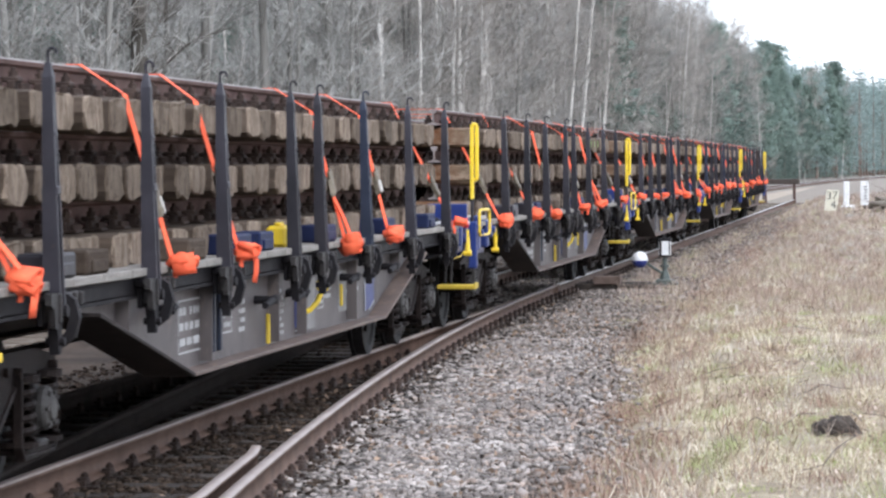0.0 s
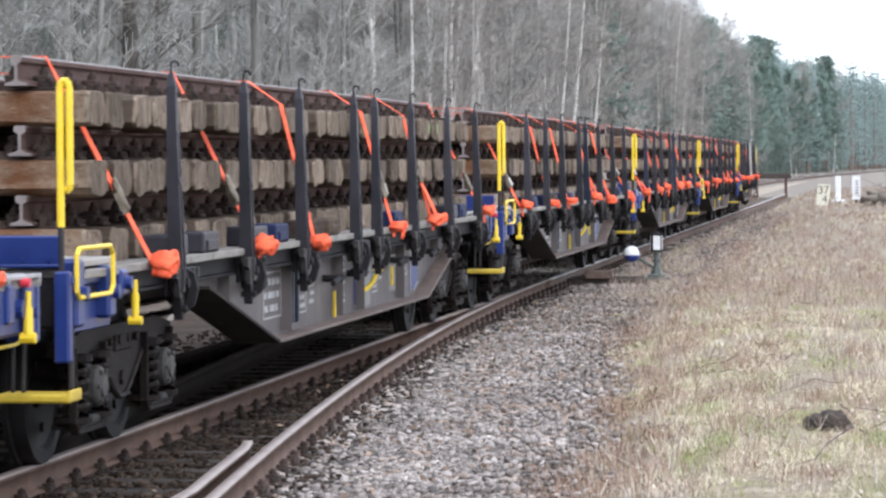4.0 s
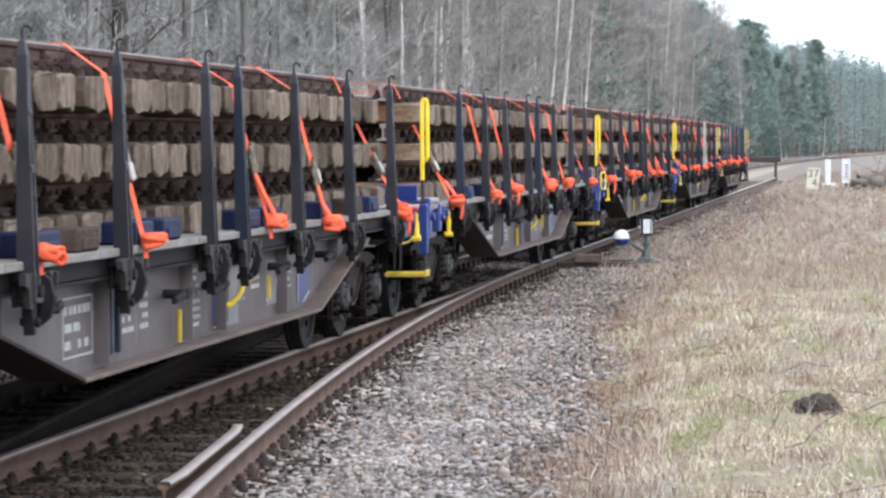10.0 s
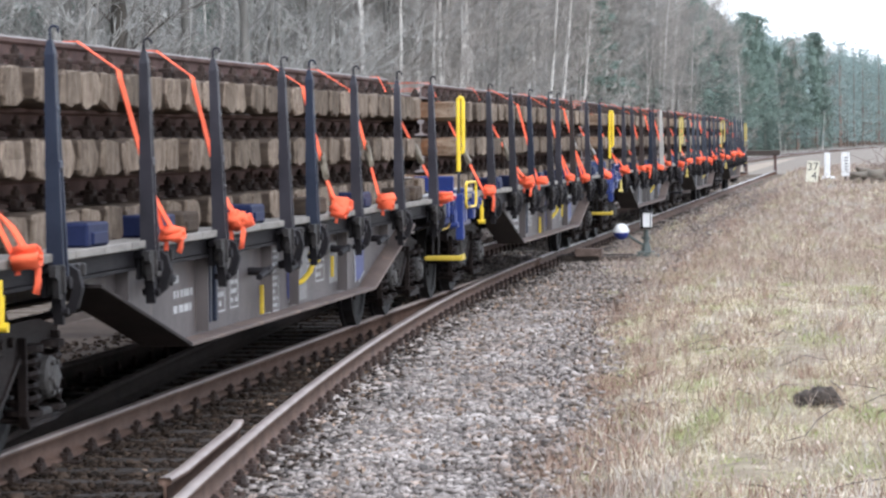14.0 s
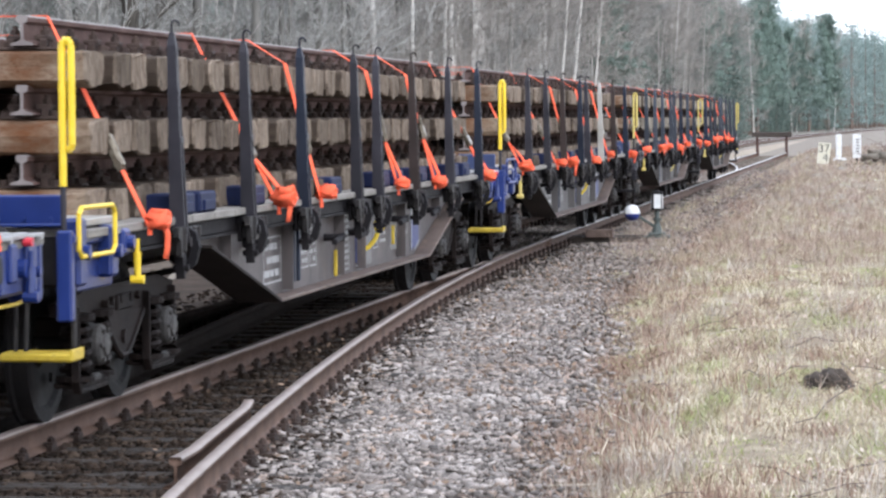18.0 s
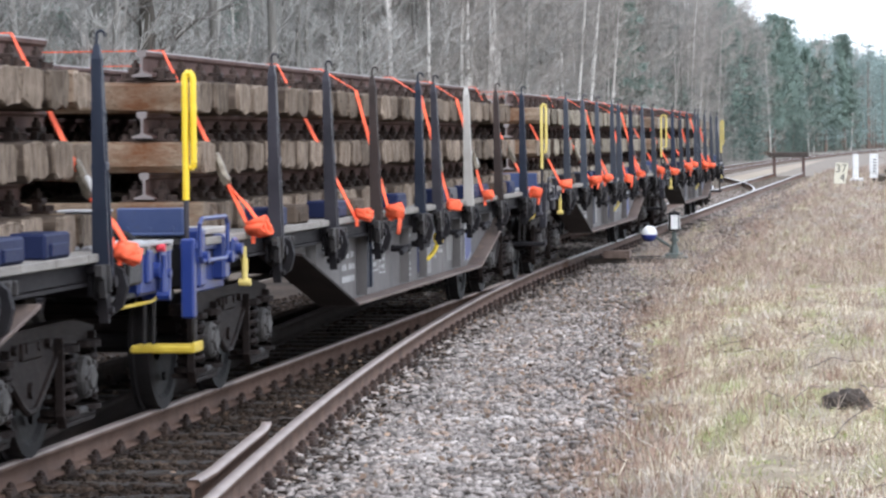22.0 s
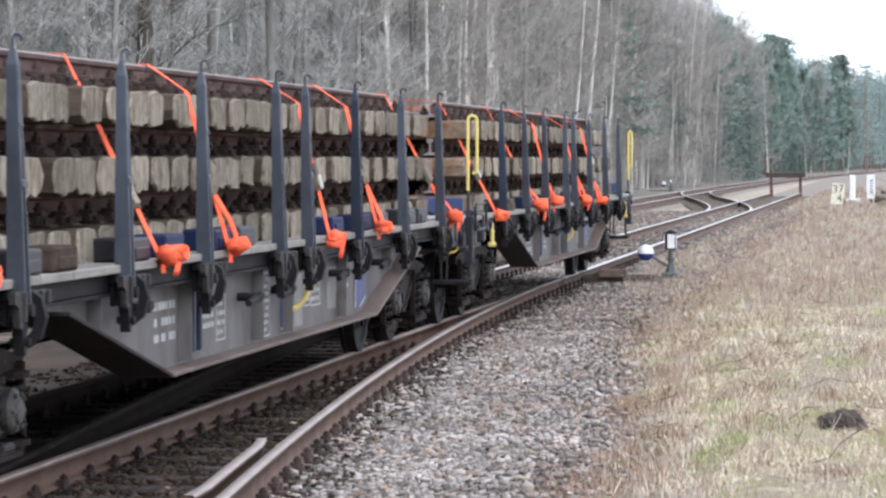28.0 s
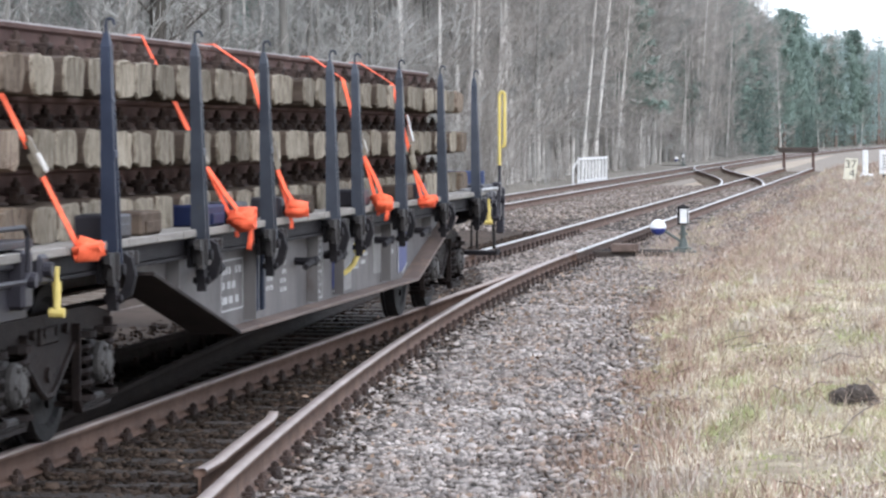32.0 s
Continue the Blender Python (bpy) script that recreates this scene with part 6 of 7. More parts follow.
def tufts():
    """Clumps of taller growth standing out of the short grass."""
    rng = np.random.default_rng(31)
    sets = (("straw_tufts", "bleached straw tufts in the grass", 300, ((0.62, 0.54, 0.40), (0.76, 0.70, 0.57), (0.50, 0.41, 0.28)), (0.05, 0.15)),
            ("green_tufts", "low green clumps in the dry grass", 620, ((0.24, 0.28, 0.10), (0.34, 0.38, 0.15), (0.44, 0.44, 0.22)), (0.02, 0.07)),
            ("brown_tufts", "rusty brown dead weeds beside the ballast", 1000, ((0.20, 0.130, 0.10), (0.33, 0.225, 0.17), (0.44, 0.33, 0.26)), (0.05, 0.20)),
            ("grey_tufts", "grey withered weed stems on the bank", 200, ((0.38, 0.33, 0.28), (0.50, 0.45, 0.39), (0.30, 0.25, 0.21)), (0.12, 0.30)))
    for name, label, n, tones, (lo, hi) in sets:
        bs, hs, ws, ls = [], [], [], []
        for k in range(n):
            y = 14 + 100 * rng.random() ** 1.6
            e = bed_edge(min(y, 60)) if y < 62 else TRACK_X + 2.2
            if name == "brown_tufts" and k % 5 < 3:
                x = e + abs(rng.normal(0, 0.5)) - 0.1
            else:
                x = e + 0.1 + rng.random() * (0.0125 * y + 0.9 - e)
            far = 1 + y / 60
            m = int(rng.integers(24, 60))
            r = rng.uniform(0.05, 0.16) * far ** 0.5
            px, py = x + rng.normal(0, r, m), y + rng.normal(0, r * 1.5, m)
            bs.append(np.stack([px, py, np.full(m, ground_z(x, y) - 0.01)], 1))
            hs.append(rng.uniform(lo, hi) * rng.uniform(0.5, 1.2, m))
            ws.append(rng.uniform(0.003, 0.007, m) * far)
            ls.append(rng.uniform(0.1, 1.3, m))
        mt = blades_material(name, tones, tones[0], tones[1], 0.5)
        thing(name, label, "grass", kind="stuff", me=blade_mesh(name, np.concatenate(bs), np.concatenate(hs), np.concatenate(ws), np.concatenate(ls), rng, mt))
    # fallen stems lying across the grass
    s = Shape()
    for k in range(70):
        y = 15 + 60 * rng.random()
        e = bed_edge(y)
        x = e + 0.2 + rng.random() * (0.012 * y + 0.6 - e)
        a, ln = rng.uniform(0, 6.28), rng.uniform(0.25, 0.9)
        z = ground_z(x, y) + 0.05
        s.rod((x, y, z), (x + ln * math.cos(a), y + ln * math.sin(a) * 1.5, z + rng.uniform(0.0, 0.14)), 0.005, 0.002, 4)
    dark = Shape()
    for k in range(110):
        y = 15 + 45 * rng.random() ** 1.4
        e = bed_edge(y)
        x = e + 0.1 + rng.random() * (0.012 * y + 0.6 - e)
        a, z = rng.uniform(0, 6.28), ground_z(x, y) + 0.03
        p = Vector((x, y, z))
        for q in range(int(rng.integers(2, 5))):
            a += rng.normal(0, 0.35)
            n = p + Vector((0.13 * math.cos(a), 0.2 * math.sin(a), rng.normal(0.012, 0.03)))
            dark.rod(p, n, 0.0045, 0.0035, 4)
            p = n
    thing("fallen_twigs", "thin dark twigs lying in the grass", "twigs", kind="stuff", me=dark.mesh("fallen_twigs", mat("wet dark twig", (0.075, 0.055, 0.045), (0.13, 0.10, 0.085), 5, 0.8)))
    thing("fallen_stems", "pale fallen stems lying in the grass", "stems", kind="stuff", me=s.mesh("fallen_stems", mat("pale dry stem", (0.48, 0.42, 0.34), (0.60, 0.54, 0.45), 5, 0.8)))


tufts()


def brush_pile():
    """A heap of cut branches and earth on the bank by the signs."""
    rng = random.Random(8)
    b = thing("brush_pile", "brown heap of cut branches and earth on the bank", "brush pile", m=pose(1.2, 132, -0.2))
    nr = np.random.default_rng(8)
    pts = np.stack([nr.normal(0, 0.8, 160), nr.normal(0, 4, 160), nr.uniform(0, 0.5, 160)], 1)
    v, f = scatter_solids(pts, nr.uniform(0.15, 0.35, 160), nr)
    tagged(part("earth", fast_mesh("earth", v, f, M_FLOOR), b), kind="stuff")
    s = Shape()
    for k in range(260):
        p = Vector((rng.gauss(0, 0.9), rng.gauss(0, 4.5), rng.uniform(0.1, 0.8)))
        d = Vector((rng.gauss(0, 1), rng.gauss(0, 1), rng.gauss(0.1, 0.5))).normalized() * rng.uniform(0.6, 1.6)
        s.rod(p, p + d, 0.018, 0.006, 4)
    tagged(part("branches", s.mesh("branches", mat("cut brushwood", (0.16, 0.12, 0.10), (0.26, 0.205, 0.175), 3, 0.9)), b), "tangle of cut brown branches", kind="stuff")


brush_pile()


def clod():
    """A dark clump of turf and roots lying in the grass."""
    c = thing("turf_clod", "dark earthy clod with roots lying in the grass", "clod", m=pose(-0.40, 22.35, ground_z(-0.40, 22.35) + 0.005) @ Matrix.Scale(0.82, 4))
    earth = mat("damp dark earth", (0.035, 0.027, 0.022), (0.075, 0.058, 0.046), 9, 0.95, 0, 0.9, 50, (0.12, 0.10, 0.08), 0.62)
    rng = np.random.default_rng(3)
    lump = Shape()
    for cx, cz, rx, rz, seed in ((-0.085, 0.035, 0.125, 0.085, 1.0), (0.055, 0.065, 0.135, 0.095, 5.0), (0.02, 0.02, 0.21, 0.05, 9.0)):
        n, k = 28, 14
        vs = []
        for i in range(k + 1):
            for j in range(n):
                u = Vector((math.sin(math.pi * i / k) * math.cos(2 * math.pi * j / n), math.sin(math.pi * i / k) * math.sin(2 * math.pi * j / n), math.cos(math.pi * i / k)))
                g = 1 + 0.30 * noise.noise(u * 1.7 + Vector((seed, 0, 0))) + 0.16 * noise.noise(u * 5 + Vector((0, seed, 0)))
                vs.append((cx + u.x * rx * g, u.y * 0.12 * g, cz + u.z * rz * g))
        lump.add(vs, [(i * n + j, i * n + (j + 1) % n, (i + 1) * n + (j + 1) % n, (i + 1) * n + j) for i in range(k) for j in range(n)])
    part("lump", lump.mesh("lump", earth), c)
    s = Shape()
    for k in range(3):
        a = rng.uniform(0, 6.28)
        s.pipe([(0.05 * math.cos(a), 0.05 * math.sin(a), 0.06), (0.2 * math.cos(a), 0.2 * math.sin(a), 0.07 + 0.03 * rng.random()), (0.34 * math.cos(a + 0.3), 0.34 * math.sin(a + 0.3), 0.0)], 0.005, 5)
    tagged(part("roots", s.mesh("roots", earth), c), kind="stuff")


clod()


# ---- the woods ----
M_BARK = mat("grey bark", (0.128, 0.122, 0.110), (0.215, 0.207, 0.190), 2.5, 0.9, 0, 0.6, 25, (0.085, 0.085, 0.06), 0.6, vary=0.3, stretch=(1, 1, 0.25))
M_PALEBARK = mat("pale grey bark", (0.21, 0.202, 0.184), (0.315, 0.304, 0.28), 2.0, 0.85, 0, 0.4, 25, (0.13, 0.115, 0.095), 0.58, vary=0.25, stretch=(1, 1, 0.25))
M_BIRCH = mat("birch bark", (0.52, 0.49, 0.45), (0.64, 0.615, 0.575), 3.0, 0.8, 0, 0.3, 25, (0.12, 0.105, 0.09), 0.58, stretch=(0.8, 0.8, 1.6))
M_PINEBARK = mat("reddish pine bark", (0.15, 0.11, 0.09), (0.23, 0.165, 0.135), 2.5, 0.9, 0, 0.6, 20, (0.07, 0.055, 0.045), 0.58, vary=0.2, stretch=(1, 1, 0.3))
M_TWIG = mat("bare twigs", (0.256, 0.250, 0.234), (0.392, 0.385, 0.362), 1.2, 0.9, 0, 0.0, 20, vary=0.35)
M_TWIGRED = mat("reddish bare twigs", (0.280, 0.258, 0.234), (0.395, 0.368, 0.336), 1.2, 0.9, 0, 0.0, 20, vary=0.3)
# pine and far needle tones are lightened and blued to stand for haze
M_NEEDLE = mat("haze-lightened pine needles", (0.160, 0.222, 0.190), (0.235, 0.305, 0.262), 0.6, 0.8, 0, 0.0, 20, (0.20, 0.23, 0.15), 0.62, vary=0.22)
M_HAZENEEDLE = mat("conifer needles with haze in the tone", (0.215, 0.276, 0.262), (0.290, 0.358, 0.340), 0.15, 0.85, 0, 0.0, 20, (0.245, 0.29, 0.215), 0.6, spec=0.1)
M_SPRUCE = mat("spruce needles", (0.135, 0.190, 0.163), (0.195, 0.255, 0.220), 0.6, 0.75, 0, 0.0, 20, vary=0.3)


class Twigs:
    """Gathers thin tapered three-sided sticks for one mesh."""

    def __init__(self):
        self.p, self.q, self.r, self.s = [], [], [], []

    def add(self, p, q, r, s):
        self.p.append(tuple(p)), self.q.append(tuple(q)), self.r.append(r), self.s.append(s)

    def mesh(self, name, material, sides=3):
        p, q = np.array(self.p), np.array(self.q)
        r, s = np.array(self.r)[:, None], np.array(self.s)[:, None]
        w = q - p
        w /= np.linalg.norm(w, axis=1)[:, None] + 1e-9
        u = np.cross(w, np.where(np.abs(w[:, 2:]) < 0.8, [[0, 0, 1.0]], [[1.0, 0, 0]]))
        u /= np.linalg.norm(u, axis=1)[:, None]
        t = np.cross(w, u)
        ring = [(math.cos(2 * math.pi * k / sides), math.sin(2 * math.pi * k / sides)) for k in range(sides)]
        v = np.stack([p + (u * a + t * b) * r for a, b in ring] + [q + (u * a + t * b) * s for a, b in ring], 1).reshape(-1, 3)
        o = (np.arange(len(p)) * 2 * sides)[:, None]
        f = np.stack([o + [k, (k + 1) % sides, sides + (k + 1) % sides, sides + k] for k in range(sides)], 1).reshape(-1, 4)
        return fast_mesh(name, v, f, material)


def branch_out(tw, rng, p, way, length, r, depth):
    """A bough that bends, thins and forks."""
    n = 4 if depth > 0 else 2
    p, way = Vector(p), Vector(way).normalized()
    for k in range(n):
        way = (way + Vector((rng.gauss(0, 0.16), rng.gauss(0, 0.16), rng.gauss(0.06, 0.12)))).normalized()
        q = p + way * (length / n)
        r2 = r * (1 - 0.72 / n)
        tw.add(p, q, r, max(0.009, r2))
        if depth > 0:
            for j in range(2):
                side = Vector((rng.gauss(0, 1), rng.gauss(0, 1), rng.gauss(0.25, 0.6))).normalized()
                branch_out(tw, rng, p.lerp(q, rng.uniform(0.3, 1)), way * 0.75 + side * 0.75, length * rng.uniform(0.3, 0.55), max(0.010, r * 0.42), depth - 1)
        p, r = q, r2


def bare_tree(seed, height, girth, bark, twig, first):
    """Meshes of a leafless tree: trunk, and crown of boughs and twigs."""
    rng = random.Random(seed)
    tr, tw = Twigs(), Twigs()
    p, way, n = Vector((0, 0, -0.4)), Vector((rng.gauss(0, 0.03), rng.gauss(0, 0.03), 1)), 9
    for k in range(n):
        way = (way + Vector((rng.gauss(0, 0.022), rng.gauss(0, 0.022), 0.05))).normalized()
        q = p + way * (height / n)
        r, r2 = girth * (1 - k / n) + 0.02, girth * (1 - (k + 1) / n) + 0.02
        tr.add(p, q, r * (1.25 if k == 0 else 1), r2)
        if q.z > first:
            for j in range(3 if k < n - 2 else 5):
                a = rng.uniform(0, 6.283)
                up = rng.uniform(0.25, 1.0)
                branch_out(tw, rng, p.lerp(q, rng.random()), (math.cos(a), math.sin(a), up), height * rng.uniform(0.09, 0.2), max(0.011, r * 0.24), 2)
        p = q
    return tr.mesh("trunk", bark, 8), tw.mesh("crown", twig)


def needles(centres, size, rng, count, material, flat=0.5, leaf=0.32):
    """Tufts of narrow triangles about each centre."""
    n = len(centres)
    c = np.repeat(np.array(centres), count, 0)
    s = np.repeat(np.array(size), count)[:, None]
    d = rng.normal(0, 1, (n * count, 3)) * [1, 1, flat]
    d /= np.linalg.norm(d, axis=1)[:, None]
    off = d * s * rng.uniform(0.15, 0.75, (n * count, 1))
    e = np.cross(d, rng.normal(0, 1, (n * count, 3)))
    e /= np.linalg.norm(e, axis=1)[:, None] + 1e-9
    a = c + off
    v = np.stack([a - e * s * leaf * 0.13, a + e * s * leaf * 0.13, a + d * s * leaf], 1).reshape(-1, 3)
    return fast_mesh("crown", v, np.arange(len(v)).reshape(-1, 3), material)


def pine(seed, height):
    rng, nr = random.Random(seed), np.random.default_rng(seed)
    tr = Twigs()
    p, way, n = Vector((0, 0, -0.4)), Vector((0, 0, 1)), 8
    for k in range(n):
        way = (way + Vector((rng.gauss(0, 0.02), rng.gauss(0, 0.02), 0))).normalized()
        q = p + way * (height / n)
        tr.add(p, q, 0.2 * (1 - k / n) + 0.03, 0.2 * (1 - (k + 1) / n) + 0.03)
        p = q
    cs, ss = [], []
    for k in range(90):
        z = height * (0.25 + 0.75 * rng.random() ** 0.8)
        reach = ((1.0 - z / height) * 3.0 + 0.3) * rng.uniform(0.7, 1.2)
        a = rng.uniform(0, 6.283)
        tr.add((0, 0, z - 0.3), (reach * math.cos(a), reach * math.sin(a), z + 0.15), 0.03, 0.012)
        for f in (0.45, 0.75, 1.0):
            cs.append((reach * f * math.cos(a) + rng.gauss(0, 0.2), reach * f * math.sin(a) + rng.gauss(0, 0.2), z + rng.gauss(0.1, 0.15)))
            ss.append(rng.uniform(0.5, 0.95))
    return tr.mesh("trunk", M_PINEBARK, 7), needles(cs, ss, nr, 84, M_NEEDLE, 0.35, 0.40)


def spruce(seed, height):
    rng, nr = random.Random(seed), np.random.default_rng(seed)
    tr = Twigs()
    tr.add((0, 0, -0.4), (0, 0, height * 0.55), 0.16, 0.08)
    tr.add((0, 0, height * 0.55), (0, 0, height), 0.08, 0.015)
    cs, ss = [], []
    levels = int(height * 2.1)
    for k in range(levels):
        z = height * (0.06 + 0.93 * k / levels)
        reach = (1 - z / height) * height * 0.17 + 0.2
        a0 = rng.uniform(0, 6.28)
        for j in range(5):
            a = a0 + j * 1.257 + rng.gauss(0, 0.2)
            rr = reach * rng.uniform(0.7, 1.1)
            for f in ((0.4, 0.7, 1.0) if reach > 0.8 else (0.7,)):
                cs.append((rr * f * math.cos(a), rr * f * math.sin(a), z - 0.22 * rr * f + rng.gauss(0, 0.06)))
                ss.append(rng.uniform(0.35, 0.62))
    return tr.mesh("trunk", M_BARK, 6), needles(cs, ss, nr, 34, M_SPRUCE, 0.3, 0.5)


def shrub(seed, material, height):
    rng = random.Random(seed)
    tw = Twigs()
    for k in range(16):
        a = rng.uniform(0, 6.283)
        b = (rng.gauss(0, 0.5), rng.gauss(0, 0.5), -0.1)
        branch_out(tw, rng, b, (math.cos(a) * 0.35, math.sin(a) * 0.35, 1), height * rng.uniform(0.6, 1.1), 0.018, 1)
    return tw.mesh("thicket", material)


def woods():
    rng = random.Random(21)
    birch = [bare_tree(k, 14 + k, 0.065 + 0.012 * k, M_BIRCH, M_TWIGRED, 2.5) for k in range(4)]
    grey = [bare_tree(10 + k, 11 + 1.5 * k, 0.07 + 0.02 * k, M_BARK, M_TWIG, 1.4) for k in range(5)]
    aspen = [bare_tree(20 + k, 14 + k, 0.085 + 0.015 * k, M_PALEBARK, M_TWIG, 2.5) for k in range(4)]
    pines = [pine(30 + k, 12.0 + 1.1 * k) for k in range(4)]
    firs = [spruce(40 + k, 7 + 2.2 * k) for k in range(4)]
    bushes = [shrub(50 + k, (M_TWIG, M_TWIGRED)[k % 2], 2.2 + 0.6 * k) for k in range(4)]
    kinds = {
        "birch_tree": (birch, "slender leafless birch with white bark at the wood's edge"),
        "bare_tree": (grey, "leafless tree with grey bark and tangled twigs"),
        "aspen_tree": (aspen, "tall leafless tree with a pale grey trunk"),
        "pine_tree": (pines, "tall pine with reddish trunk and blue-green crown"),
        "spruce_tree": (firs, "dark green spruce standing among bare trees"),
    }
    made = {}

    tall = {"birch_tree": (14, 1), "bare_tree": (11, 1.5), "aspen_tree": (14, 1), "pine_tree": (12, 1.1), "spruce_tree": (7, 2.2)}

    def roof(y):
        """Height of the wood beyond the curve, lower where it begins."""
        return 12.9 + (y - 220) * 0.019

    def plant(kind, v, x, y, size=1.0):
        z = ground_z(x, y) + 0.05
        if y > 215:
            size = min(size, roof(y) * rng.uniform(0.78, 1.10) / (tall[kind][0] + tall[kind][1] * v))
        m = pose(x, y, z, rng.uniform(-1.5, 1.5), rng.uniform(-1.5, 1.5), rng.uniform(0, 360)) @ Matrix.Scale(size, 4)
        if (kind, v) not in made:
            t = thing(kind, kinds[kind][1], "tree", "trees of the wood")
            part("trunk", kinds[kind][0][v][0], t)
            part("crown", kinds[kind][0][v][1], t)
            t.matrix_basis = m
            made[kind, v] = t
        else:
            t = copy_thing(made[kind, v], m)
            t.scale = (size, size, size)
        return t

    # single trees that stand out at the edge
    dark_bark = mat("dark furrowed oak bark", (0.055, 0.048, 0.040), (0.095, 0.084, 0.070), 2.5, 0.9, 0, 0.6, 25, (0.13, 0.13, 0.09), 0.6, stretch=(1, 1, 0.25))
    oak = bare_tree(77, 15, 0.23, dark_bark, mat("dark boughs", (0.10, 0.088, 0.075), (0.17, 0.15, 0.13), 1.5, 0.9), 0.9)
    for x, y in ((-15.95, 65.8), (-16.5, 47.5)):
        t = thing("oak_tree", "broad dark leafless oak with low sweeping boughs", "tree", "trees of the wood", m=pose(x, y, -0.1, 0, 0, x * 50))
        part("trunk", oak[0], t)
        part("crown", oak[1], t)
    for x, y in ((-17.0, 65.5), (-17.5, 108), (-16.0, 150), (-15.6, 156), (-16.4, 161), (-16.0, 118), (-18, 121), (-16.5, 135), (-17, 92), (-16.2, 150), (-16.6, 152), (-16.0, 186), (-16.3, 190), (-16.1, 196), (-15.6, 229), (-15.5, 235), (-15.4, 240), (-15.8, 246), (-15.0, 266), (-14.5, 288), (-14.7, 292)):
        plant("birch_tree", rng.randrange(4), x, y, 1.0)
    for x, y in ((-16.0, 175), (-17.5, 205), (-16.6, 222)):
        plant("pine_tree", 0, x, y, 0.95)
    for k in range(44):
        y = 118 + 100 * rng.random()
        plant("birch_tree", rng.randrange(3), main_x(y) - 4.3 - rng.random() * 2.2, y, rng.uniform(0.6, 0.95))
    for k in range(46):
        y = 100 + 205 * rng.random()
        plant("birch_tree", rng.randrange(2), main_x(y) - 4.7 - rng.random() * 4, y, rng.uniform(0.85, 1.05))
    # the wood: bare trees in front; conifers deeper in and further along
    for k in range(640):
        y = 40 + 265 * rng.random() ** 0.9
        deep = rng.random() ** 1.2 * 34
        x = main_x(y) - 4.4 - deep
        far = min(1, max(0, (y - 228) / 50))
        u = rng.random()
        if u < 0.18 and y > 95:
            kind = "birch_tree"
        elif u < 0.50 - 0.32 * far:
            kind = "bare_tree"
        elif u < 0.84 - 0.50 * far:
            kind = "aspen_tree"
        else:
            kind = "spruce_tree" if rng.random() < 0.6 else "pine_tree"
        if y > 115 and deep > 5 and rng.random() < 0.22:
            kind = "pine_tree" if rng.random() < 0.6 else "spruce_tree"
        if deep < (12 if y < 115 else 5) and kind in ("spruce_tree", "pine_tree") and y < 232:
            kind = "aspen_tree" if rng.random() < 0.5 else "bare_tree"
        plant(kind, rng.randrange(len(kinds[kind][0])), x, y, rng.uniform(0.85, 1.12))
    for k in range(240):
        y = 226 + 270 * rng.random() ** 0.85
        x = main_x(y) - 7.5 - rng.random() ** 1.5 * 15
        u = rng.random()
        kind = "pine_tree" if u < 0.66 else "birch_tree" if u < 0.74 else "spruce_tree"
        plant(kind, rng.randrange(len(kinds[kind][0])), x, y, rng.uniform(0.80, 1.22) if kind == "pine_tree" else rng.uniform(0.8, 1.0))
    # slim bare trees before the conifers
    for k in range(26):
        y = 205 + 120 * rng.random()
        plant("birch_tree" if k % 3 else "aspen_tree", rng.randrange(3), main_x(y) - 4.0 - rng.random() * 2.5, y, rng.uniform(0.7, 1.0))
    # the wood behind and beyond, too dense to count
    cs, ss, tr, nr = [], [], Twigs(), np.random.default_rng(77)
    for k in range(1250):
        if k < 330:
            y = 40 + 430 * rng.random()
            x = main_x(y) - 26 - rng.random() * 26
        else:
            y = 275 + 470 * rng.random() ** 0.8
            x = main_x(y) - 8 - rng.random() * 24
        h = rng.uniform(8, 12) if k < 330 else rng.uniform(12.0, 17.6) + 2.2 * max(0, 1 - abs(y - 360) / 120) + 2.0 * min(1, max(0, (y - 400) / 120))
        h = min(h, roof(max(y, 220)) * rng.uniform(0.82, 1.10))
        z = -0.2
        tr.add((x, y, z), (x, y, z + h * 0.9), 0.13, 0.03)
        for j in range(30):
            f = 0.05 + 0.93 * ((j + rng.random()) / 30) ** 0.85
            reach = ((1 - f) * h * 0.2 + 0.25) * rng.uniform(0.3, 1.1)
            a = rng.uniform(0, 6.283)
            cs.append((x + reach * math.cos(a), y + reach * math.sin(a), z + h * f))
            ss.append(rng.uniform(0.7, 1.25))
    # distance haze sits in the needle colour of this backdrop
    wood = thing("far_woods", "dense conifers deep in the wood, their tone lightened for haze", "woods", kind="stuff", me=needles(cs, ss, nr, 44, M_HAZENEEDLE, 0.35, 0.40))
    part("far_trunks", tr.mesh("far_trunks", M_PINEBARK, 5), wood)
    # thickets along the edge
    first = None
    for k in range(300):
        y = 38 + 270 * rng.random() ** 1.5
        x = main_x(y) - 3.6 - rng.random() ** 1.5 * 16
        m = pose(x, y, ground_z(x, y), 0, 0, rng.uniform(0, 360)) @ Matrix.Scale(1.0 if y < 120 else 0.55, 4)
        thing("thicket", "tangle of bare brown brushwood under the trees", "shrub", "brushwood", me=bushes[k % 4], m=m)


woods()


# ---- the train's run ----
RUN = np.polyfit([0, 6, 9, 13, 19, 23, 28, 32], [33.43, 8.33, -4.36, -21.35, -47.02, -64.32, -86.37, -104.58], 4)


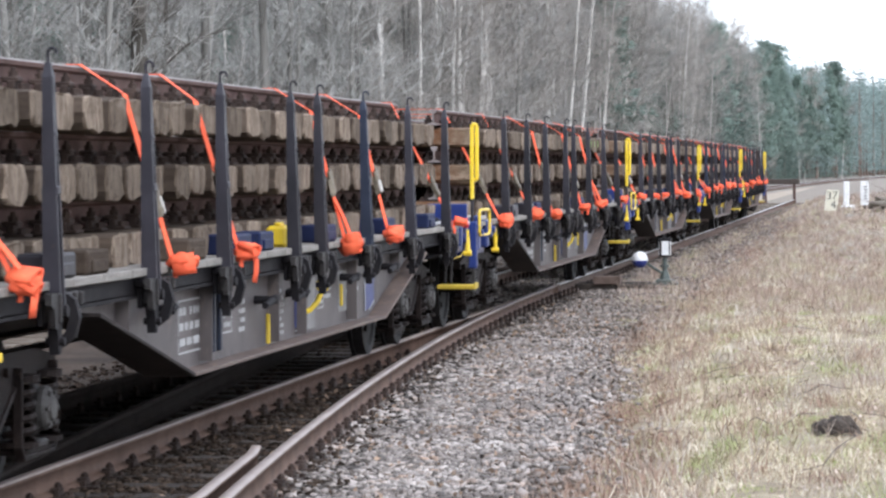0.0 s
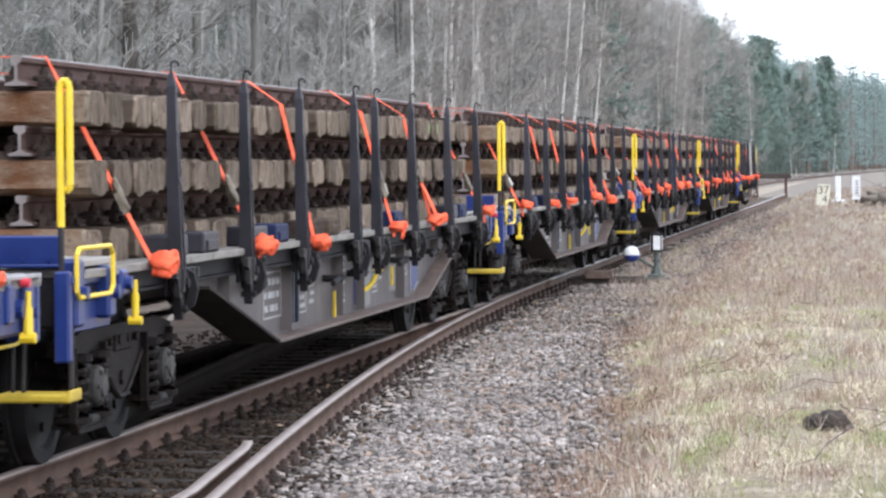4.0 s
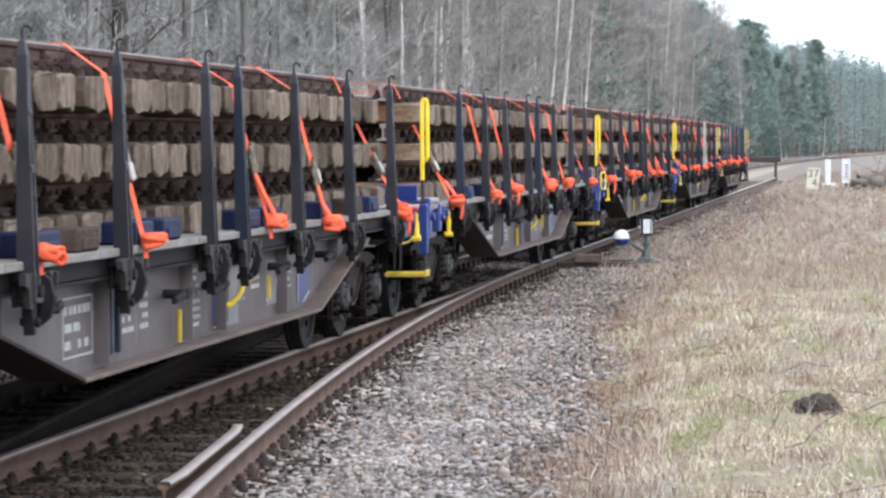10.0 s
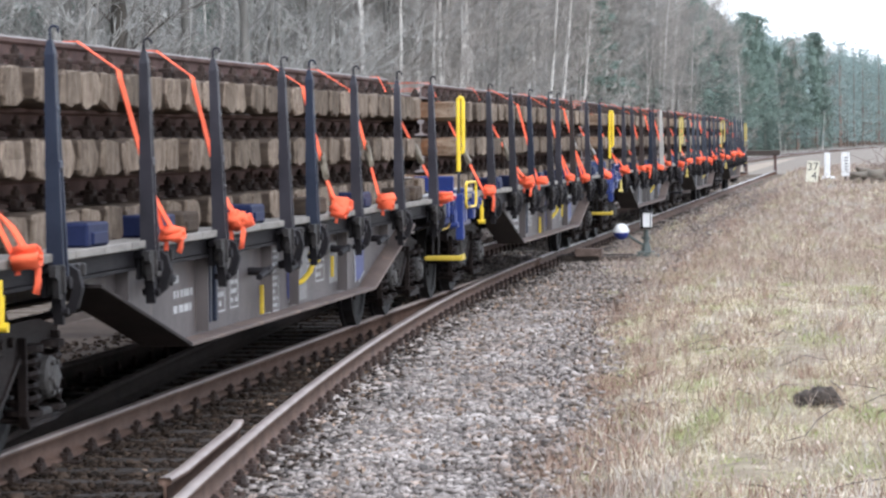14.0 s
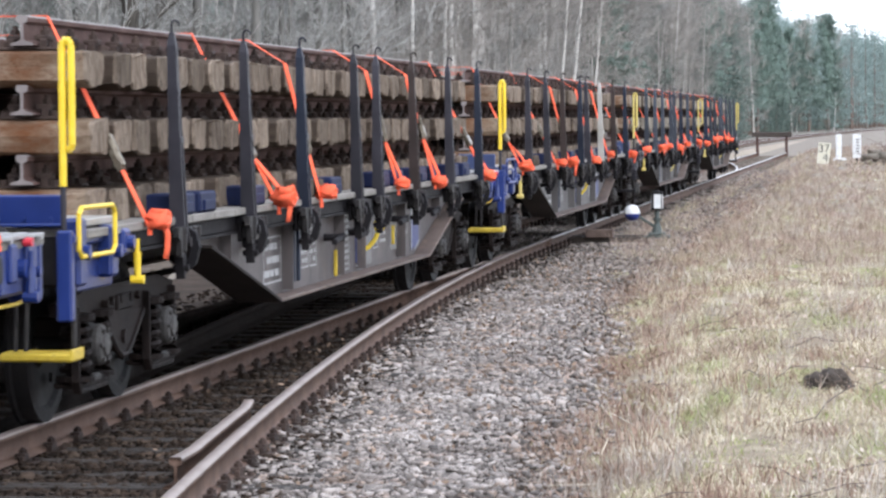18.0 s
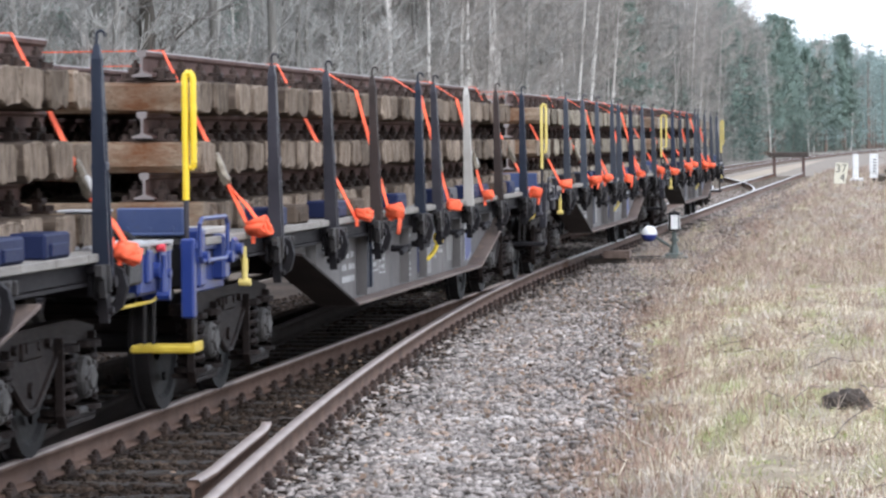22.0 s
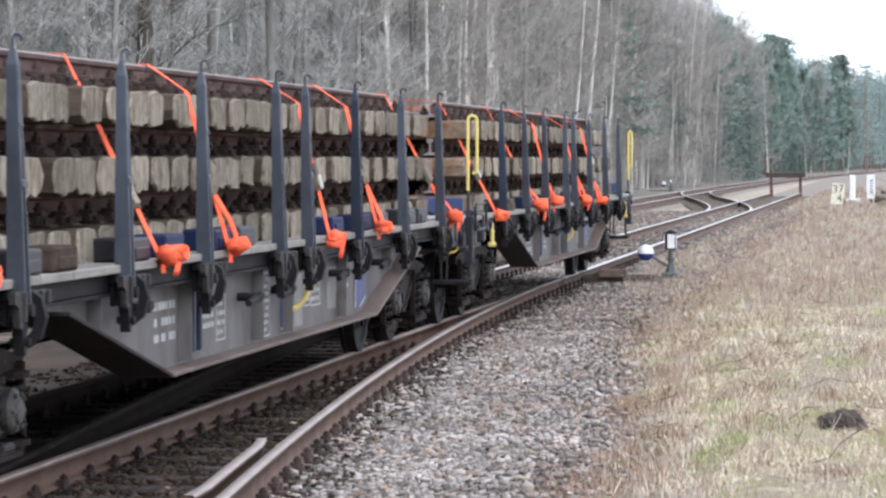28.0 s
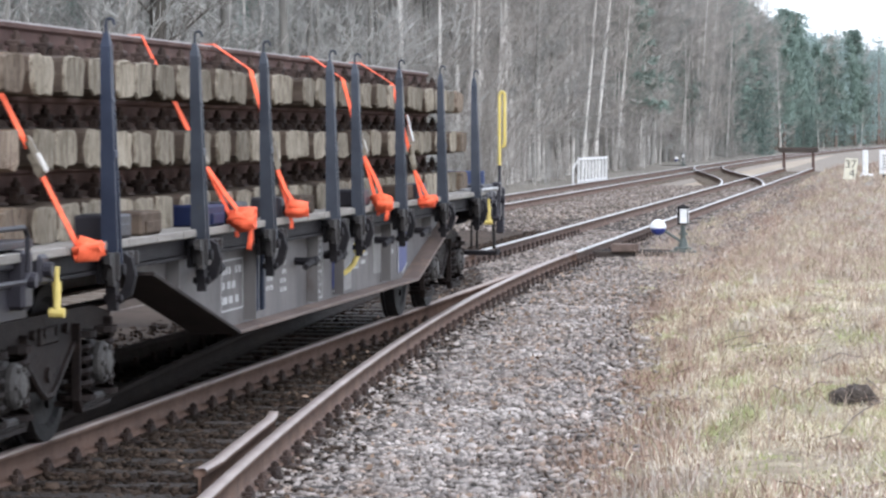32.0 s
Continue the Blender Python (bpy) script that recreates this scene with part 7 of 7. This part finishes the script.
def place(i, t):
    """Pose of wagon i at t seconds: its two pivots follow the way of the train."""
    y = float(np.polyval(RUN, t)) + WAGON * (i - 1) + 9.9
    a, b = y - 7.3, y + 7.3
    xa, xb = cross_x(a), cross_x(b)
    return pose((xa + xb) / 2, y, 0, 0, 0, math.degrees(math.atan2(xa - xb, b - a)))


def motions():
    times = [0.5 * k for k in range(65)]
    for i, w in enumerate(WAGONS):
        walk(w, [(t, place(i, t)) for t in times])
    for i, m, ob in CARGO:
        walk(ob, [(t, place(i, t) @ m) for t in times])
    spins = [0.1 * k for k in range(321)]
    for w in WAGONS:
        for ob in w.children_recursive:
            if ob.name.startswith("wheelset"):
                at = ob.location.copy()
                walk(ob, [(t, pose(*at, math.degrees((float(np.polyval(RUN, 0)) - float(np.polyval(RUN, t))) / 0.463))) for t in spins])


motions()
